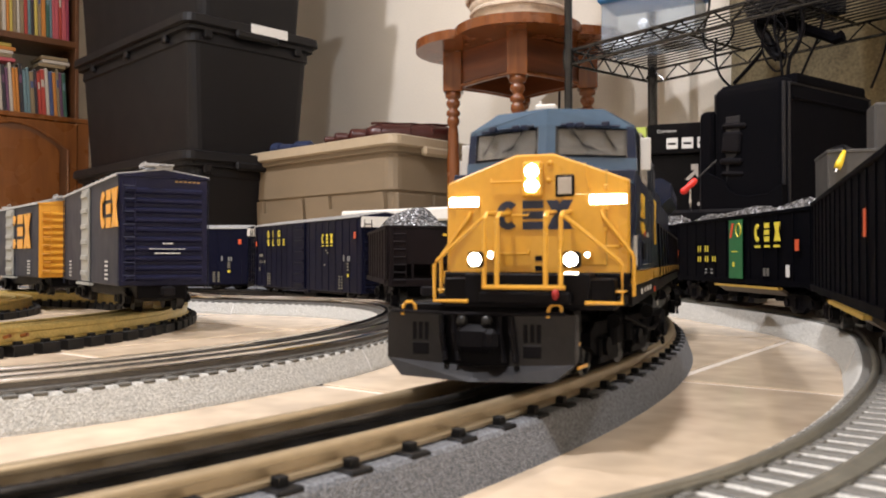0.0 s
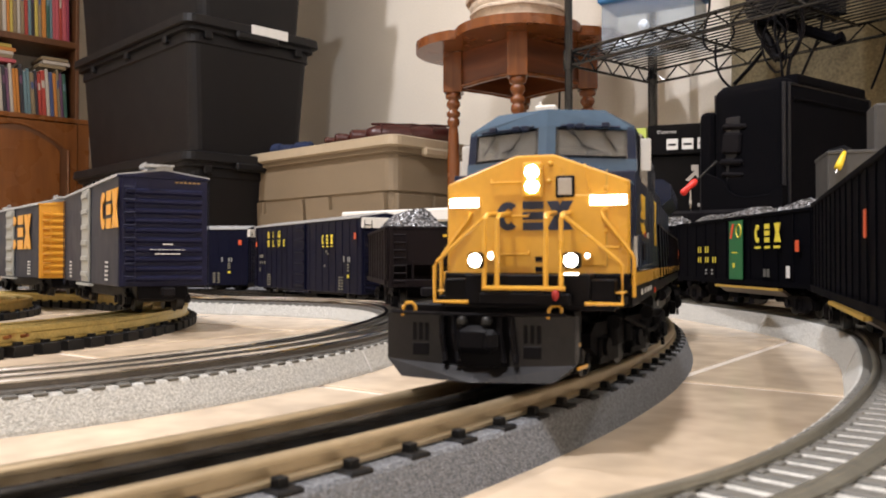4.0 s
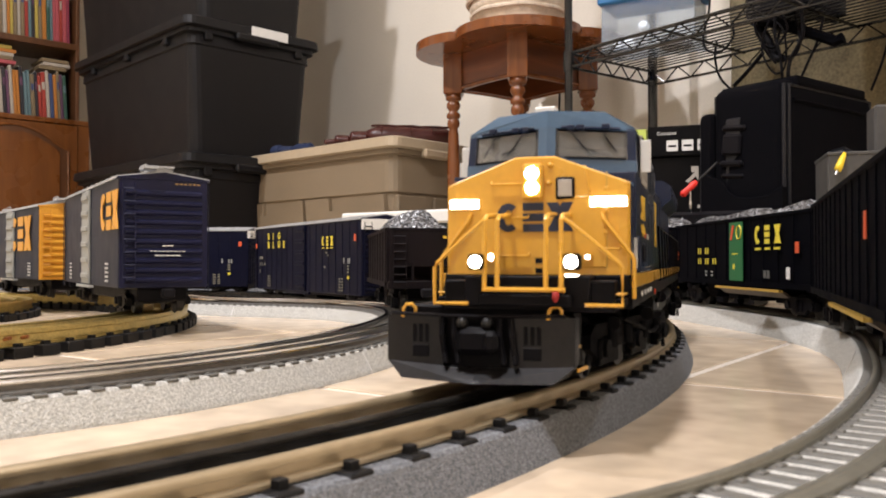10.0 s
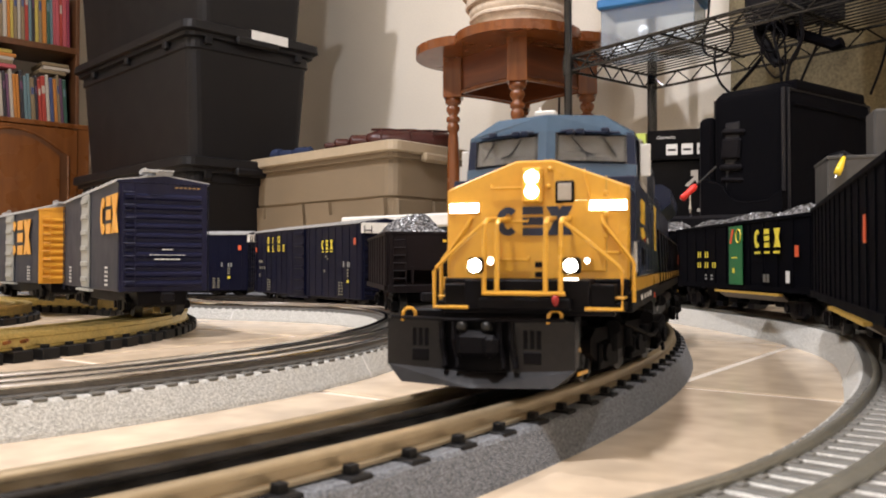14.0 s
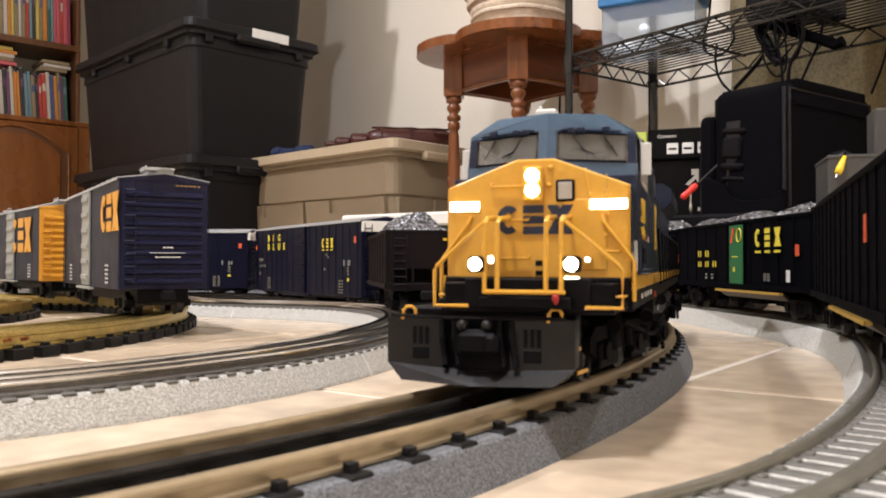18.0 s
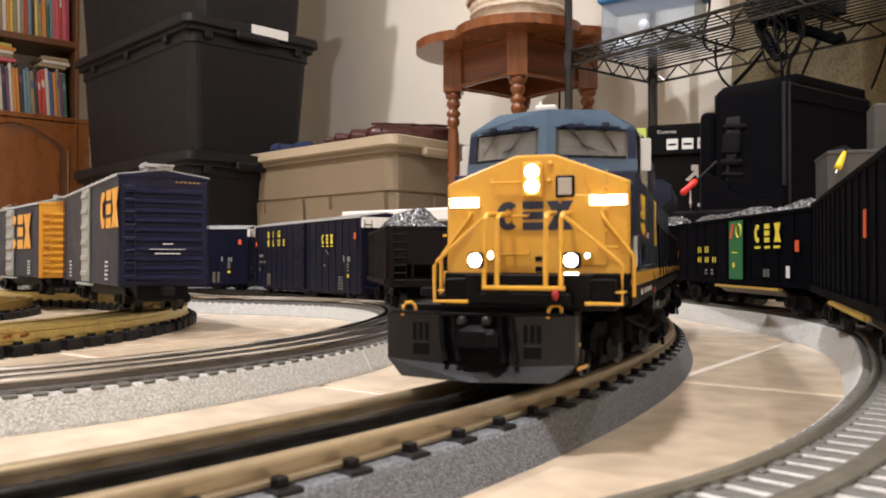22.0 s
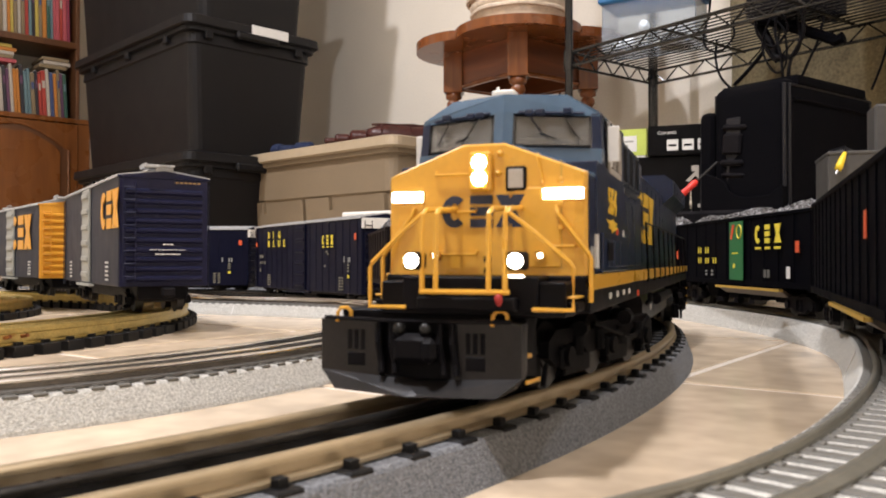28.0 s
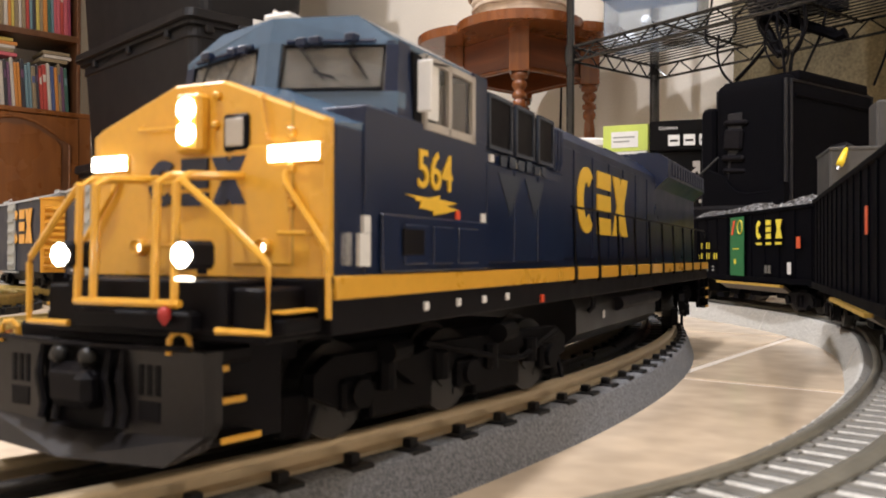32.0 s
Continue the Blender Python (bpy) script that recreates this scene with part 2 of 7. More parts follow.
M = {
    "wall": mat("wall_paint", (0.82, 0.765, 0.665), 0.85, var=0.05, scale=3, bump=0.15, fine=60),
    "ceil": mat("ceiling_paint", (0.8, 0.78, 0.74), 0.9, var=0.03, scale=4),
    "tile": mat("floor_tile", (0.62, 0.495, 0.355), 0.20, var=0.2, scale=13, fine=4, bump=0.05, rnd=0.05),
    "grout": mat("grout", (0.68, 0.61, 0.52), 0.5, var=0.12, scale=80),
    "bed_light": speckle("grey_ballast", (0.42, 0.415, 0.38), (0.72, 0.71, 0.66), 1700),
    "bed_dark": speckle("dark_ballast", (0.105, 0.11, 0.12), (0.235, 0.245, 0.26), 1800),
    "tie_black": mat("black_tie", (0.006, 0.0055, 0.0055), 0.6, spec=0.25, var=0.3, scale=300),
    "tie_grey": mat("grey_tie", (0.125, 0.120, 0.105), 0.6, var=0.25, scale=300),
    "joint": mat("pale_joint", (0.70, 0.69, 0.66), 0.7, var=0.1, scale=300),
    "rail_web": mat("shaded_rail_web", (0.17, 0.16, 0.145), 0.5, 0.4, var=0.2, scale=80),
    "rail_silver": mat("nickel_rail", (0.78, 0.77, 0.76), 0.13, 1.0, var=0.06, scale=40),
    "rail_bronze": mat("bronze_rail", (0.42, 0.335, 0.215), 0.36, 0.6, var=0.08, scale=40),
    "rail_brass": mat("brass_rail", (0.54, 0.42, 0.16), 0.40, 1.0, var=0.25, scale=100),
    "rail_black": mat("black_and_shaded_rail", (0.03, 0.028, 0.026), 0.3, 0.6, var=0.3, scale=100),
    "rail_grey": mat("grey_rail", (0.20, 0.19, 0.155), 0.42, 0.6, var=0.1, scale=60),
    "yellow": mat("yellow_enamel", (0.71, 0.375, 0.042), 0.30, var=0.05, scale=80, coat=0.2),
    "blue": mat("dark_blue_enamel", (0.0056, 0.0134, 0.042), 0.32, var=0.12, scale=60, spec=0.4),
    # paler copy of the blue, with the sheen on upper surfaces put into the colour
    "blue_sheen": mat("pale_blue_sheen", (0.070, 0.12, 0.185), 0.20, var=0.08, scale=60),
    "navy": mat("navy_car_paint", (0.0026, 0.0036, 0.0160), 0.45, spec=0.14, var=0.15, scale=50),
    # navy lightened for the end, the reflection on its ribs put into the colour
    "navy_end": mat("navy_end_sheen", (0.0085, 0.0095, 0.034), 0.42, spec=0.25, var=0.15, scale=50),
    "gold_dim": mat("faded_gold_lettering", (0.32, 0.19, 0.06), 0.6, var=0.1, scale=100),
    "slate": mat("slate_blue_paint", (0.0135, 0.0165, 0.031), 0.5, spec=0.2, var=0.12, scale=50),
    "black": mat("black_plastic", (0.0038, 0.0034, 0.0048), 0.5, spec=0.10, var=0.25, scale=150),
    "truck": mat("dull_black_casting", (0.0028, 0.0025, 0.0031), 0.6, spec=0.08, var=0.3, scale=150),
    "tank": mat("dark_grey_tank_paint", (0.0055, 0.0052, 0.0058), 0.38, spec=0.35, var=0.15, scale=60),
    "plough": mat("plough_black_plastic", (0.0088, 0.0080, 0.0088), 0.38, spec=0.34, var=0.3, scale=90, bump=0.1),
    "black_mid": mat("worn_black_plastic", (0.0066, 0.0058, 0.0074), 0.55, spec=0.10, var=0.25, scale=120),
    "hopper": mat("black_hopper_paint", (0.0021, 0.0022, 0.0038), 0.65, spec=0.03, var=0.2, scale=60),
    "hopper_brown": mat("brown_black_hopper_paint", (0.0082, 0.0054, 0.0066), 0.5, spec=0.12, var=0.2, scale=60),
    "coal": coal_stuff("coal"),
    "wheel": mat("dark_steel", (0.014, 0.0135, 0.013), 0.42, 0.4, var=0.2, scale=200),
    "steel": mat("bright_steel", (0.6, 0.6, 0.6), 0.25, 1.0, var=0.1, scale=200),
    "white": mat("white_paint", (0.78, 0.77, 0.73), 0.5, var=0.06, scale=60),
    "grey_paint": mat("grey_paint", (0.32, 0.33, 0.31), 0.5, var=0.1, scale=60),
    "silver_roof": mat("silver_roof_paint", (0.42, 0.43, 0.44), 0.4, 0.3, var=0.1, scale=60),
    "orange": mat("orange_paint", (0.70, 0.33, 0.030), 0.45, var=0.08, scale=60),
    "gold": mat("gold_lettering", (0.80, 0.50, 0.04), 0.5, var=0.06, scale=100),
    "yellow_ink": mat("yellow_lettering", (0.80, 0.66, 0.06), 0.5, var=0.06, scale=100),
    "stripe_yellow": mat("dull_yellow_stripe", (0.52, 0.33, 0.06), 0.5, var=0.12, scale=100),
    "ink_dim": mat("faded_lettering", (0.22, 0.21, 0.16), 0.6, var=0.1, scale=100),
    "frame_grey": mat("warm_grey_frame", (0.42, 0.39, 0.35), 0.5, var=0.08, scale=100),
    "ink_white": mat("white_lettering", (0.7, 0.7, 0.68), 0.6, var=0.06, scale=100),
    "ink_blue": mat("dark_blue_lettering", (0.012, 0.02, 0.05), 0.5, var=0.1, scale=100),
    "red_mark": mat("red_reflector", (0.75, 0.08, 0.03), 0.4, var=0.1, scale=100),
    "orange_mark": mat("orange_reflector", (0.68, 0.11, 0.04), 0.4, var=0.1, scale=100),
    "green": mat("green_panel", (0.016, 0.14, 0.045), 0.5, var=0.1, scale=80),
    "blue_dim": mat("faded_blue_mark", (0.028, 0.038, 0.058), 0.45, var=0.1, scale=80),
    "red_dark": mat("dark_red_rubber", (0.35, 0.02, 0.018), 0.5, var=0.1, scale=100),
    "glow_glint": mat("glint_emission", (1.0, 0.93, 0.80), glow=4.0),
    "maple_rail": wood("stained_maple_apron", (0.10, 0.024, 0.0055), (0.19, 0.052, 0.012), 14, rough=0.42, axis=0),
    "glow_white": mat("lit_lamp", (1.0, 0.93, 0.80), glow=9.0),
    "glow_head": mat("lit_headlamp", (1.0, 0.90, 0.72), glow=22.0),
    "pane": frosted("cab_glass", (0.56, 0.54, 0.50), 0.84),
    "clear_pane": glass("clear_window", (0.9, 0.9, 0.9), 0.03, 1.3),
    "clear": frosted("clear_plastic", (0.80, 0.87, 0.94), 0.93),
    "tan_wire": mat("tan_twine", (0.20, 0.16, 0.09), 0.8, var=0.2, scale=60),
    "door_grey": mat("dull_grey_paint", (0.085, 0.068, 0.052), 0.6, var=0.2, scale=60),
    "cab_in": mat("cab_interior", (0.34, 0.30, 0.26), 0.7, var=0.1, scale=80),
    "tote_black": mat("black_tote_plastic", (0.0058, 0.0055, 0.0066), 0.48, spec=0.26, var=0.2, scale=12, bump=0.1, fine=40),
    "tote_tan": mat("tan_tote_plastic", (0.215, 0.163, 0.104), 0.5, var=0.06, scale=10, bump=0.08, fine=40),
    "tote_lid": mat("tan_lid_plastic", (0.41, 0.33, 0.225), 0.42, var=0.05, scale=10),
    "blue_lid": mat("blue_lid_plastic", (0.03, 0.17, 0.42), 0.4, var=0.08, scale=20),
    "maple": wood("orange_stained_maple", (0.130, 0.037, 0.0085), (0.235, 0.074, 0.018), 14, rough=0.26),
    "oak": wood("oak_cabinet", (0.115, 0.037, 0.0085), (0.185, 0.066, 0.017), 10, rough=0.28),
    "dark_wood": wood("dark_shaded_wood", (0.075, 0.03, 0.012), (0.12, 0.05, 0.02), 10),
    "wicker": mat("whitewashed_wicker", (0.72, 0.62, 0.50), 0.75, var=0.2, scale=60, bump=0.4),
    "wire": mat("black_epoxy_wire", (0.006, 0.006, 0.0065), 0.22, spec=0.6, var=0.2, scale=60),
    "cloth": mat("black_nylon", (0.0019, 0.0018, 0.0030), 0.85, spec=0.07, var=0.25, scale=40, bump=0.3, fine=30),
    "cloth_edge": mat("black_piping", (0.010, 0.010, 0.013), 0.42, spec=0.35, var=0.2, scale=40),
    "grey_box": mat("grey_sheet_metal", (0.070, 0.068, 0.065), 0.45, 0.0, spec=0.3, var=0.08, scale=30),
    "copper": mat("copper_pin", (0.34, 0.14, 0.07), 0.35, 1.0, var=0.1, scale=200),
    "rca": mat("yellow_plug_plastic", (0.85, 0.62, 0.03), 0.4, var=0.05, scale=100),
    "red_plastic": mat("red_plastic", (0.72, 0.03, 0.02), 0.35, var=0.06, scale=100),
    "leather": mat("dark_red_leather", (0.055, 0.011, 0.008), 0.36, var=0.25, scale=25, bump=0.3, fine=12),
    "blue_cloth": mat("blue_cloth", (0.007, 0.016, 0.055), 0.85, var=0.3, scale=30, bump=0.3),
    "olive_cloth": mat("olive_shade_cloth", (0.20, 0.165, 0.095), 0.9, var=0.45, scale=14, bump=0.2, fine=12),
    "teal": mat("dark_teal_plastic", (0.008, 0.02, 0.026), 0.4, var=0.2, scale=30),
    "card_black": mat("black_printed_card", (0.0024, 0.0023, 0.0030), 0.4, spec=0.10, var=0.2, scale=40),
    "lime": mat("lime_label", (0.52, 0.62, 0.12), 0.5, var=0.06, scale=60),
    "ball": mat("white_ball", (0.8, 0.78, 0.74), 0.4, var=0.04, scale=40),
    "paper": mat("white_label", (0.72, 0.72, 0.70), 0.6, var=0.05, scale=60),
}
BOOK = [mat("book_cover", tuple(0.62 * v for v in c), 0.5, var=0.12, scale=40) for c in (
    (0.50, 0.06, 0.04), (0.07, 0.10, 0.22), (0.66, 0.50, 0.10), (0.05, 0.13, 0.09), (0.62, 0.54, 0.44), (0.66, 0.25, 0.04),
    (0.04, 0.035, 0.04), (0.17, 0.27, 0.29), (0.36, 0.05, 0.09), (0.30, 0.22, 0.12), (0.17, 0.07, 0.13), (0.62, 0.12, 0.14))]


# ---------------------------------------------------------------- mesh tools
def part(name, bm, material, parent=None, label="", smooth=False):
    """Links a bmesh as one mesh object under a thing or a part."""
    me = bpy.data.meshes.new(name)
    bmesh.ops.recalc_face_normals(bm, faces=bm.faces)
    bm.to_mesh(me)
    bm.free()
    if smooth:
        for p in me.polygons:
            p.use_smooth = True
    me.materials.append(material)
    ob = new(name, me)
    ob.parent = parent
    if label:
        ob["label"] = label
    return ob


def share(name, src, parent, m):
    """Another object on the mesh of src, under parent at m."""
    ob = new(name, src.data)
    ob.parent = parent
    ob.matrix_basis = m
    return ob


def empty(name, m=None, **tags):
    ob = new(name)
    ob.empty_display_size = 0.02
    if m is not None:
        ob.matrix_basis = m
    return tagged(ob, **tags)


def B():
    return bmesh.new()


def box(bm, x0, x1, y0, y1, z0, z1, bev=0.0, seg=1):
    r = bmesh.ops.create_cube(bm, size=1.0, matrix=Matrix.LocRotScale(((x0 + x1) / 2, (y0 + y1) / 2, (z0 + z1) / 2), None,
                                                                     (abs(x1 - x0), abs(y1 - y0), abs(z1 - z0))))
    if bev:
        vs = set(r["verts"])
        bmesh.ops.bevel(bm, geom=[e for e in bm.edges if e.verts[0] in vs and e.verts[1] in vs], offset=bev, segments=seg,
                        affect="EDGES", profile=0.6)
    return bm


def cyl(bm, p, q, r, n=10, r2=None):
    p, q = Vector(p), Vector(q)
    d = q - p
    m = Matrix.Translation((p + q) / 2) @ d.to_track_quat("Z", "Y").to_matrix().to_4x4()
    bmesh.ops.create_cone(bm, cap_ends=True, segments=n, radius1=r, radius2=r if r2 is None else r2, depth=d.length, matrix=m)
    return bm


def tube(bm, pts, r, n=6, closed=False):
    """A bent rod through the points."""
    pts = [Vector(p) for p in pts]
    rings = []
    up = Vector((0.123, 0.31, 0.94))
    k = len(pts)
    for i, p in enumerate(pts):
        a = pts[(i - 1) % k] if (i or closed) else p
        b = pts[(i + 1) % k] if (i < k - 1 or closed) else p
        d = (b - a).normalized()
        s = d.cross(up)
        s = s.normalized() if s.length > 1e-4 else Vector((1, 0, 0))
        u = s.cross(d).normalized()
        rings.append([bm.verts.new(p + r * (math.cos(2 * math.pi * j / n) * s + math.sin(2 * math.pi * j / n) * u)) for j in range(n)])
    for i in range(k if closed else k - 1):
        a, b = rings[i], rings[(i + 1) % k]
        for j in range(n):
            bm.faces.new((a[j], a[(j + 1) % n], b[(j + 1) % n], b[j]))
    if not closed:
        bm.faces.new(rings[0]), bm.faces.new(rings[-1])
    return bm


def prism(bm, poly, a, b, axis="x"):
    """A polygon (two coordinates a point) drawn out from a to b along an axis; x: (y, z); y: (x, z); z: (x, y)."""
    def at(u, v, w):
        return (w, u, v) if axis == "x" else (u, w, v) if axis == "y" else (u, v, w)
    f0 = [bm.verts.new(at(u, v, a)) for u, v in poly]
    f1 = [bm.verts.new(at(u, v, b)) for u, v in poly]
    n = len(poly)
    bm.faces.new(f0), bm.faces.new(f1)
    for i in range(n):
        bm.faces.new((f0[i], f0[(i + 1) % n], f1[(i + 1) % n], f1[i]))
    return bm


def lathe(bm, prof, n=20, m=None):
    """A profile of (radius, z) turned about z."""
    m = m or Matrix()
    rings = [[bm.verts.new(m @ Vector((r * math.cos(2 * math.pi * j / n), r * math.sin(2 * math.pi * j / n), z))) for j in range(n)] for r, z in prof]
    for a, b in zip(rings, rings[1:]):
        for j in range(n):
            bm.faces.new((a[j], a[(j + 1) % n], b[(j + 1) % n], b[j]))
    bm.faces.new(rings[0]), bm.faces.new(rings[-1])
    return bm


def lettering(s, size, material, parent, m, deep=0.0002, bold=0.0):
    """Words in the built-in font, as a thin mesh; local x runs along the words, y up."""
    cu = bpy.data.curves.new("lettering", "FONT")
    cu.body, cu.size, cu.extrude, cu.offset, cu.resolution_u = s, size, deep, bold, 3
    tmp = bpy.data.objects.new("lettering", cu)
    scene.collection.objects.link(tmp)
    bpy.context.view_layer.update()
    me = bpy.data.meshes.new_from_object(tmp.evaluated_get(bpy.context.evaluated_depsgraph_get()))
    bpy.data.objects.remove(tmp)
    bpy.data.curves.remove(cu)
    me.materials.clear()
    me.materials.append(material)
    ob = new("lettering", me)
    ob.parent = parent
    ob.matrix_basis = m
    return ob


SIDE_L = pose(0, 0, 0, 90, 0, 180)     # words on the +y side, read from outside
SIDE_R = pose(0, 0, 0, 90, 0, 0)       # words on the -y side
FRONT = pose(0, 0, 0, 90, 0, 90)       # words on the +x end


def emblem(parent, m, h, material, name="emblem", w=1.0, deep=0.0003, gap=0.0):
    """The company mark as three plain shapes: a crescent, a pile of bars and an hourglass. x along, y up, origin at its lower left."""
    bm = B()
    cw = 0.72 * h * w
    th = 0.25 * h
    n = 14
    a0, a1 = radians(48), radians(312)
    ring = []
    for i in range(n + 1):
        a = a0 + (a1 - a0) * i / n
        ring.append(((0.5 + 0.5 * math.cos(a)) * cw, (0.5 + 0.5 * math.sin(a)) * h, (0.5 + 0.18 * math.cos(a)) * cw, (0.5 + 0.27 * math.sin(a)) * h))
    for p, q in zip(ring, ring[1:]):
        prism(bm, [(p[0], p[1]), (q[0], q[1]), (q[2], q[3]), (p[2], p[3])], -deep, deep, "z")
    x = cw * (1.12 + gap)
    for lo, hi, a, b in ((0, 0.27, 0, 1), (0.365, 0.635, 0, 1), (0.73, 1.0, 0, 1)):
        prism(bm, [(x + a * cw * 0.86, lo * h), (x + b * cw * 0.86, lo * h), (x + b * cw * 0.86, hi * h), (x + a * cw * 0.86, hi * h)], -deep, deep, "z")
    x += cw * (1.0 + gap)
    g = cw * 1.1
    prism(bm, [(x, 0), (x + 0.42 * g, 0), (x + g, h), (x + 0.58 * g, h)], -deep, deep, "z")
    prism(bm, [(x + g, 0), (x + 0.58 * g, 0), (x, h), (x + 0.42 * g, h)], -deep * 1.15, deep * 1.15, "z")
    ob = part(name, bm, material, parent)
    ob.matrix_basis = m
    return ob


def spaced(s, size, step, material, parent, at, x, z):
    """Wide-set capitals, one part each."""
    for i, ch in enumerate(s):
        lettering(ch, size, material, parent, at(x + i * step, z), bold=0.0003)


def bars(parent, m, rows, material, name="stencil_mark", deep=0.0002):
    """Small writing that cannot be read, as plain bars: rows of (x, y, width, height)."""
    for x, y, w, h in rows:
        part(name, box(B(), x, x + w, y, y + h, -deep, deep), material, parent).matrix_basis = m


# ---------------------------------------------------------------- the room
E1, EN = Vector((-0.67, 0.742, 0)).normalized(), Vector((0.742, 0.67, 0)).normalized()
W0 = Vector((0.575, 2.01, 0))


def room(s, w, z=0.0):
    """Room plan: s along the long wall behind the shelf, w into the room from it."""
    return W0 + E1 * s - EN * w + Vector((0, 0, z))


ROOM = Matrix.Translation(W0) @ Matrix(((-E1.x, -EN.x, 0, 0), (-E1.y, -EN.y, 0, 0), (0, 0, 1, 0), (0, 0, 0, 1)))
# in ROOM coordinates x = -s, y = w


def slab(name, x0, x1, y0, y1, z0, z1, material, label):
    ob = part(name, box(B(), x0, x1, y0, y1, z0, z1), material, None, label)
    ob.matrix_basis = ROOM
    return tagged(ob, kind="structure")


slab("floor", -2.6, 3.1, -0.1, 4.3, -0.1, -0.0007, M["grout"], "pale grout bed under the beige floor tiles")
slab("wall_east", -2.6, 3.1, -0.1, 0.0, -0.0007, 2.4, M["wall"], "cream painted wall behind the totes and wire shelf")
slab("wall_north", -2.6, -2.5, 0.0, 4.2, -0.0007, 2.4, M["wall"], "cream painted wall behind the bookcase")
slab("wall_south", 3.0, 3.1, 0.0, 4.2, -0.0007, 2.4, M["wall"], "cream painted end wall")
slab("wall_west", -2.6, 3.1, 4.2, 4.3, -0.0007, 2.4, M["wall"], "cream painted wall facing the train layout")
slab("ceiling", -2.6, 3.1, -0.1, 4.3, 2.4, 2.5, M["ceil"], "white painted ceiling")


# ---------------------------------------------------------------- tracks
def smooth(ctrl, closed=True, step=0.0065):
    """Evenly spaced points on a smooth line through the control points: (place, heading)."""
    k = len(ctrl)
    c = [Vector((x, y)) for x, y in ctrl]
    dense = []
    for i in range(k if closed else k - 1):
        p0 = c[(i - 1) % k] if (closed or i) else c[0]
        p1, p2 = c[i], c[(i + 1) % k]
        p3 = c[(i + 2) % k] if (closed or i < k - 2) else c[-1]
        for j in range(24):
            t = j / 24
            dense.append(0.5 * ((2 * p1) + (p2 - p0) * t + (2 * p0 - 5 * p1 + 4 * p2 - p3) * t * t + (3 * p1 - p0 - 3 * p2 + p3) * t ** 3))
    dense.append(dense[0] if closed else c[-1])
    acc = [0.0]
    for a, b in zip(dense, dense[1:]):
        acc.append(acc[-1] + (b - a).length)
    n = max(8, round(acc[-1] / step))
    out, j = [], 0
    for i in range(n if closed else n + 1):
        s = acc[-1] * i / n
        while j < len(acc) - 2 and acc[j + 1] < s:
            j += 1
        f = (s - acc[j]) / max(1e-9, acc[j + 1] - acc[j])
        p = dense[j].lerp(dense[j + 1], f)
        d = (dense[j + 1] - dense[j]).normalized()
        out.append((p, d))
    return out


def sweep(bm, line, prof, closed=True):
    """A cross-section of (offset to the right, height) along a line."""
    rings = []
    for p, d in line:
        nrm = Vector((d.y, -d.x))
        rings.append([bm.verts.new((p.x + nrm.x * o, p.y + nrm.y * o, z)) for o, z in prof])
    m = len(prof)
    for i in range(len(rings) if closed else len(rings) - 1):
        a, b = rings[i], rings[(i + 1) % len(rings)]
        for j in range(m):
            bm.faces.new((a[j], a[(j + 1) % m], b[(j + 1) % m], b[j]))
    if not closed:
        bm.faces.new(rings[0]), bm.faces.new(rings[-1])
    return bm


def rail_prof(o, top, foot, head=0.0017, tall=True):
    h = top - foot
    fw = 0.0026 if head > 0.0012 else 0.0013
    web = [(o + 0.0008, foot + 0.0016), (o + 0.0008, top - h * 0.40), (o + head, top - h * 0.34)]
    arc = [(o + head * math.cos(a), top - head * 0.9 + head * 0.9 * math.sin(a)) for a in [math.pi * k / 14 for k in range(1, 14)]]
    return [(o - fw, foot), (o + fw, foot), (o + fw, foot + 0.0009)] + web + arc + [(2 * o - x, z) for x, z in reversed(web)] + [(o - fw, foot + 0.0009)]


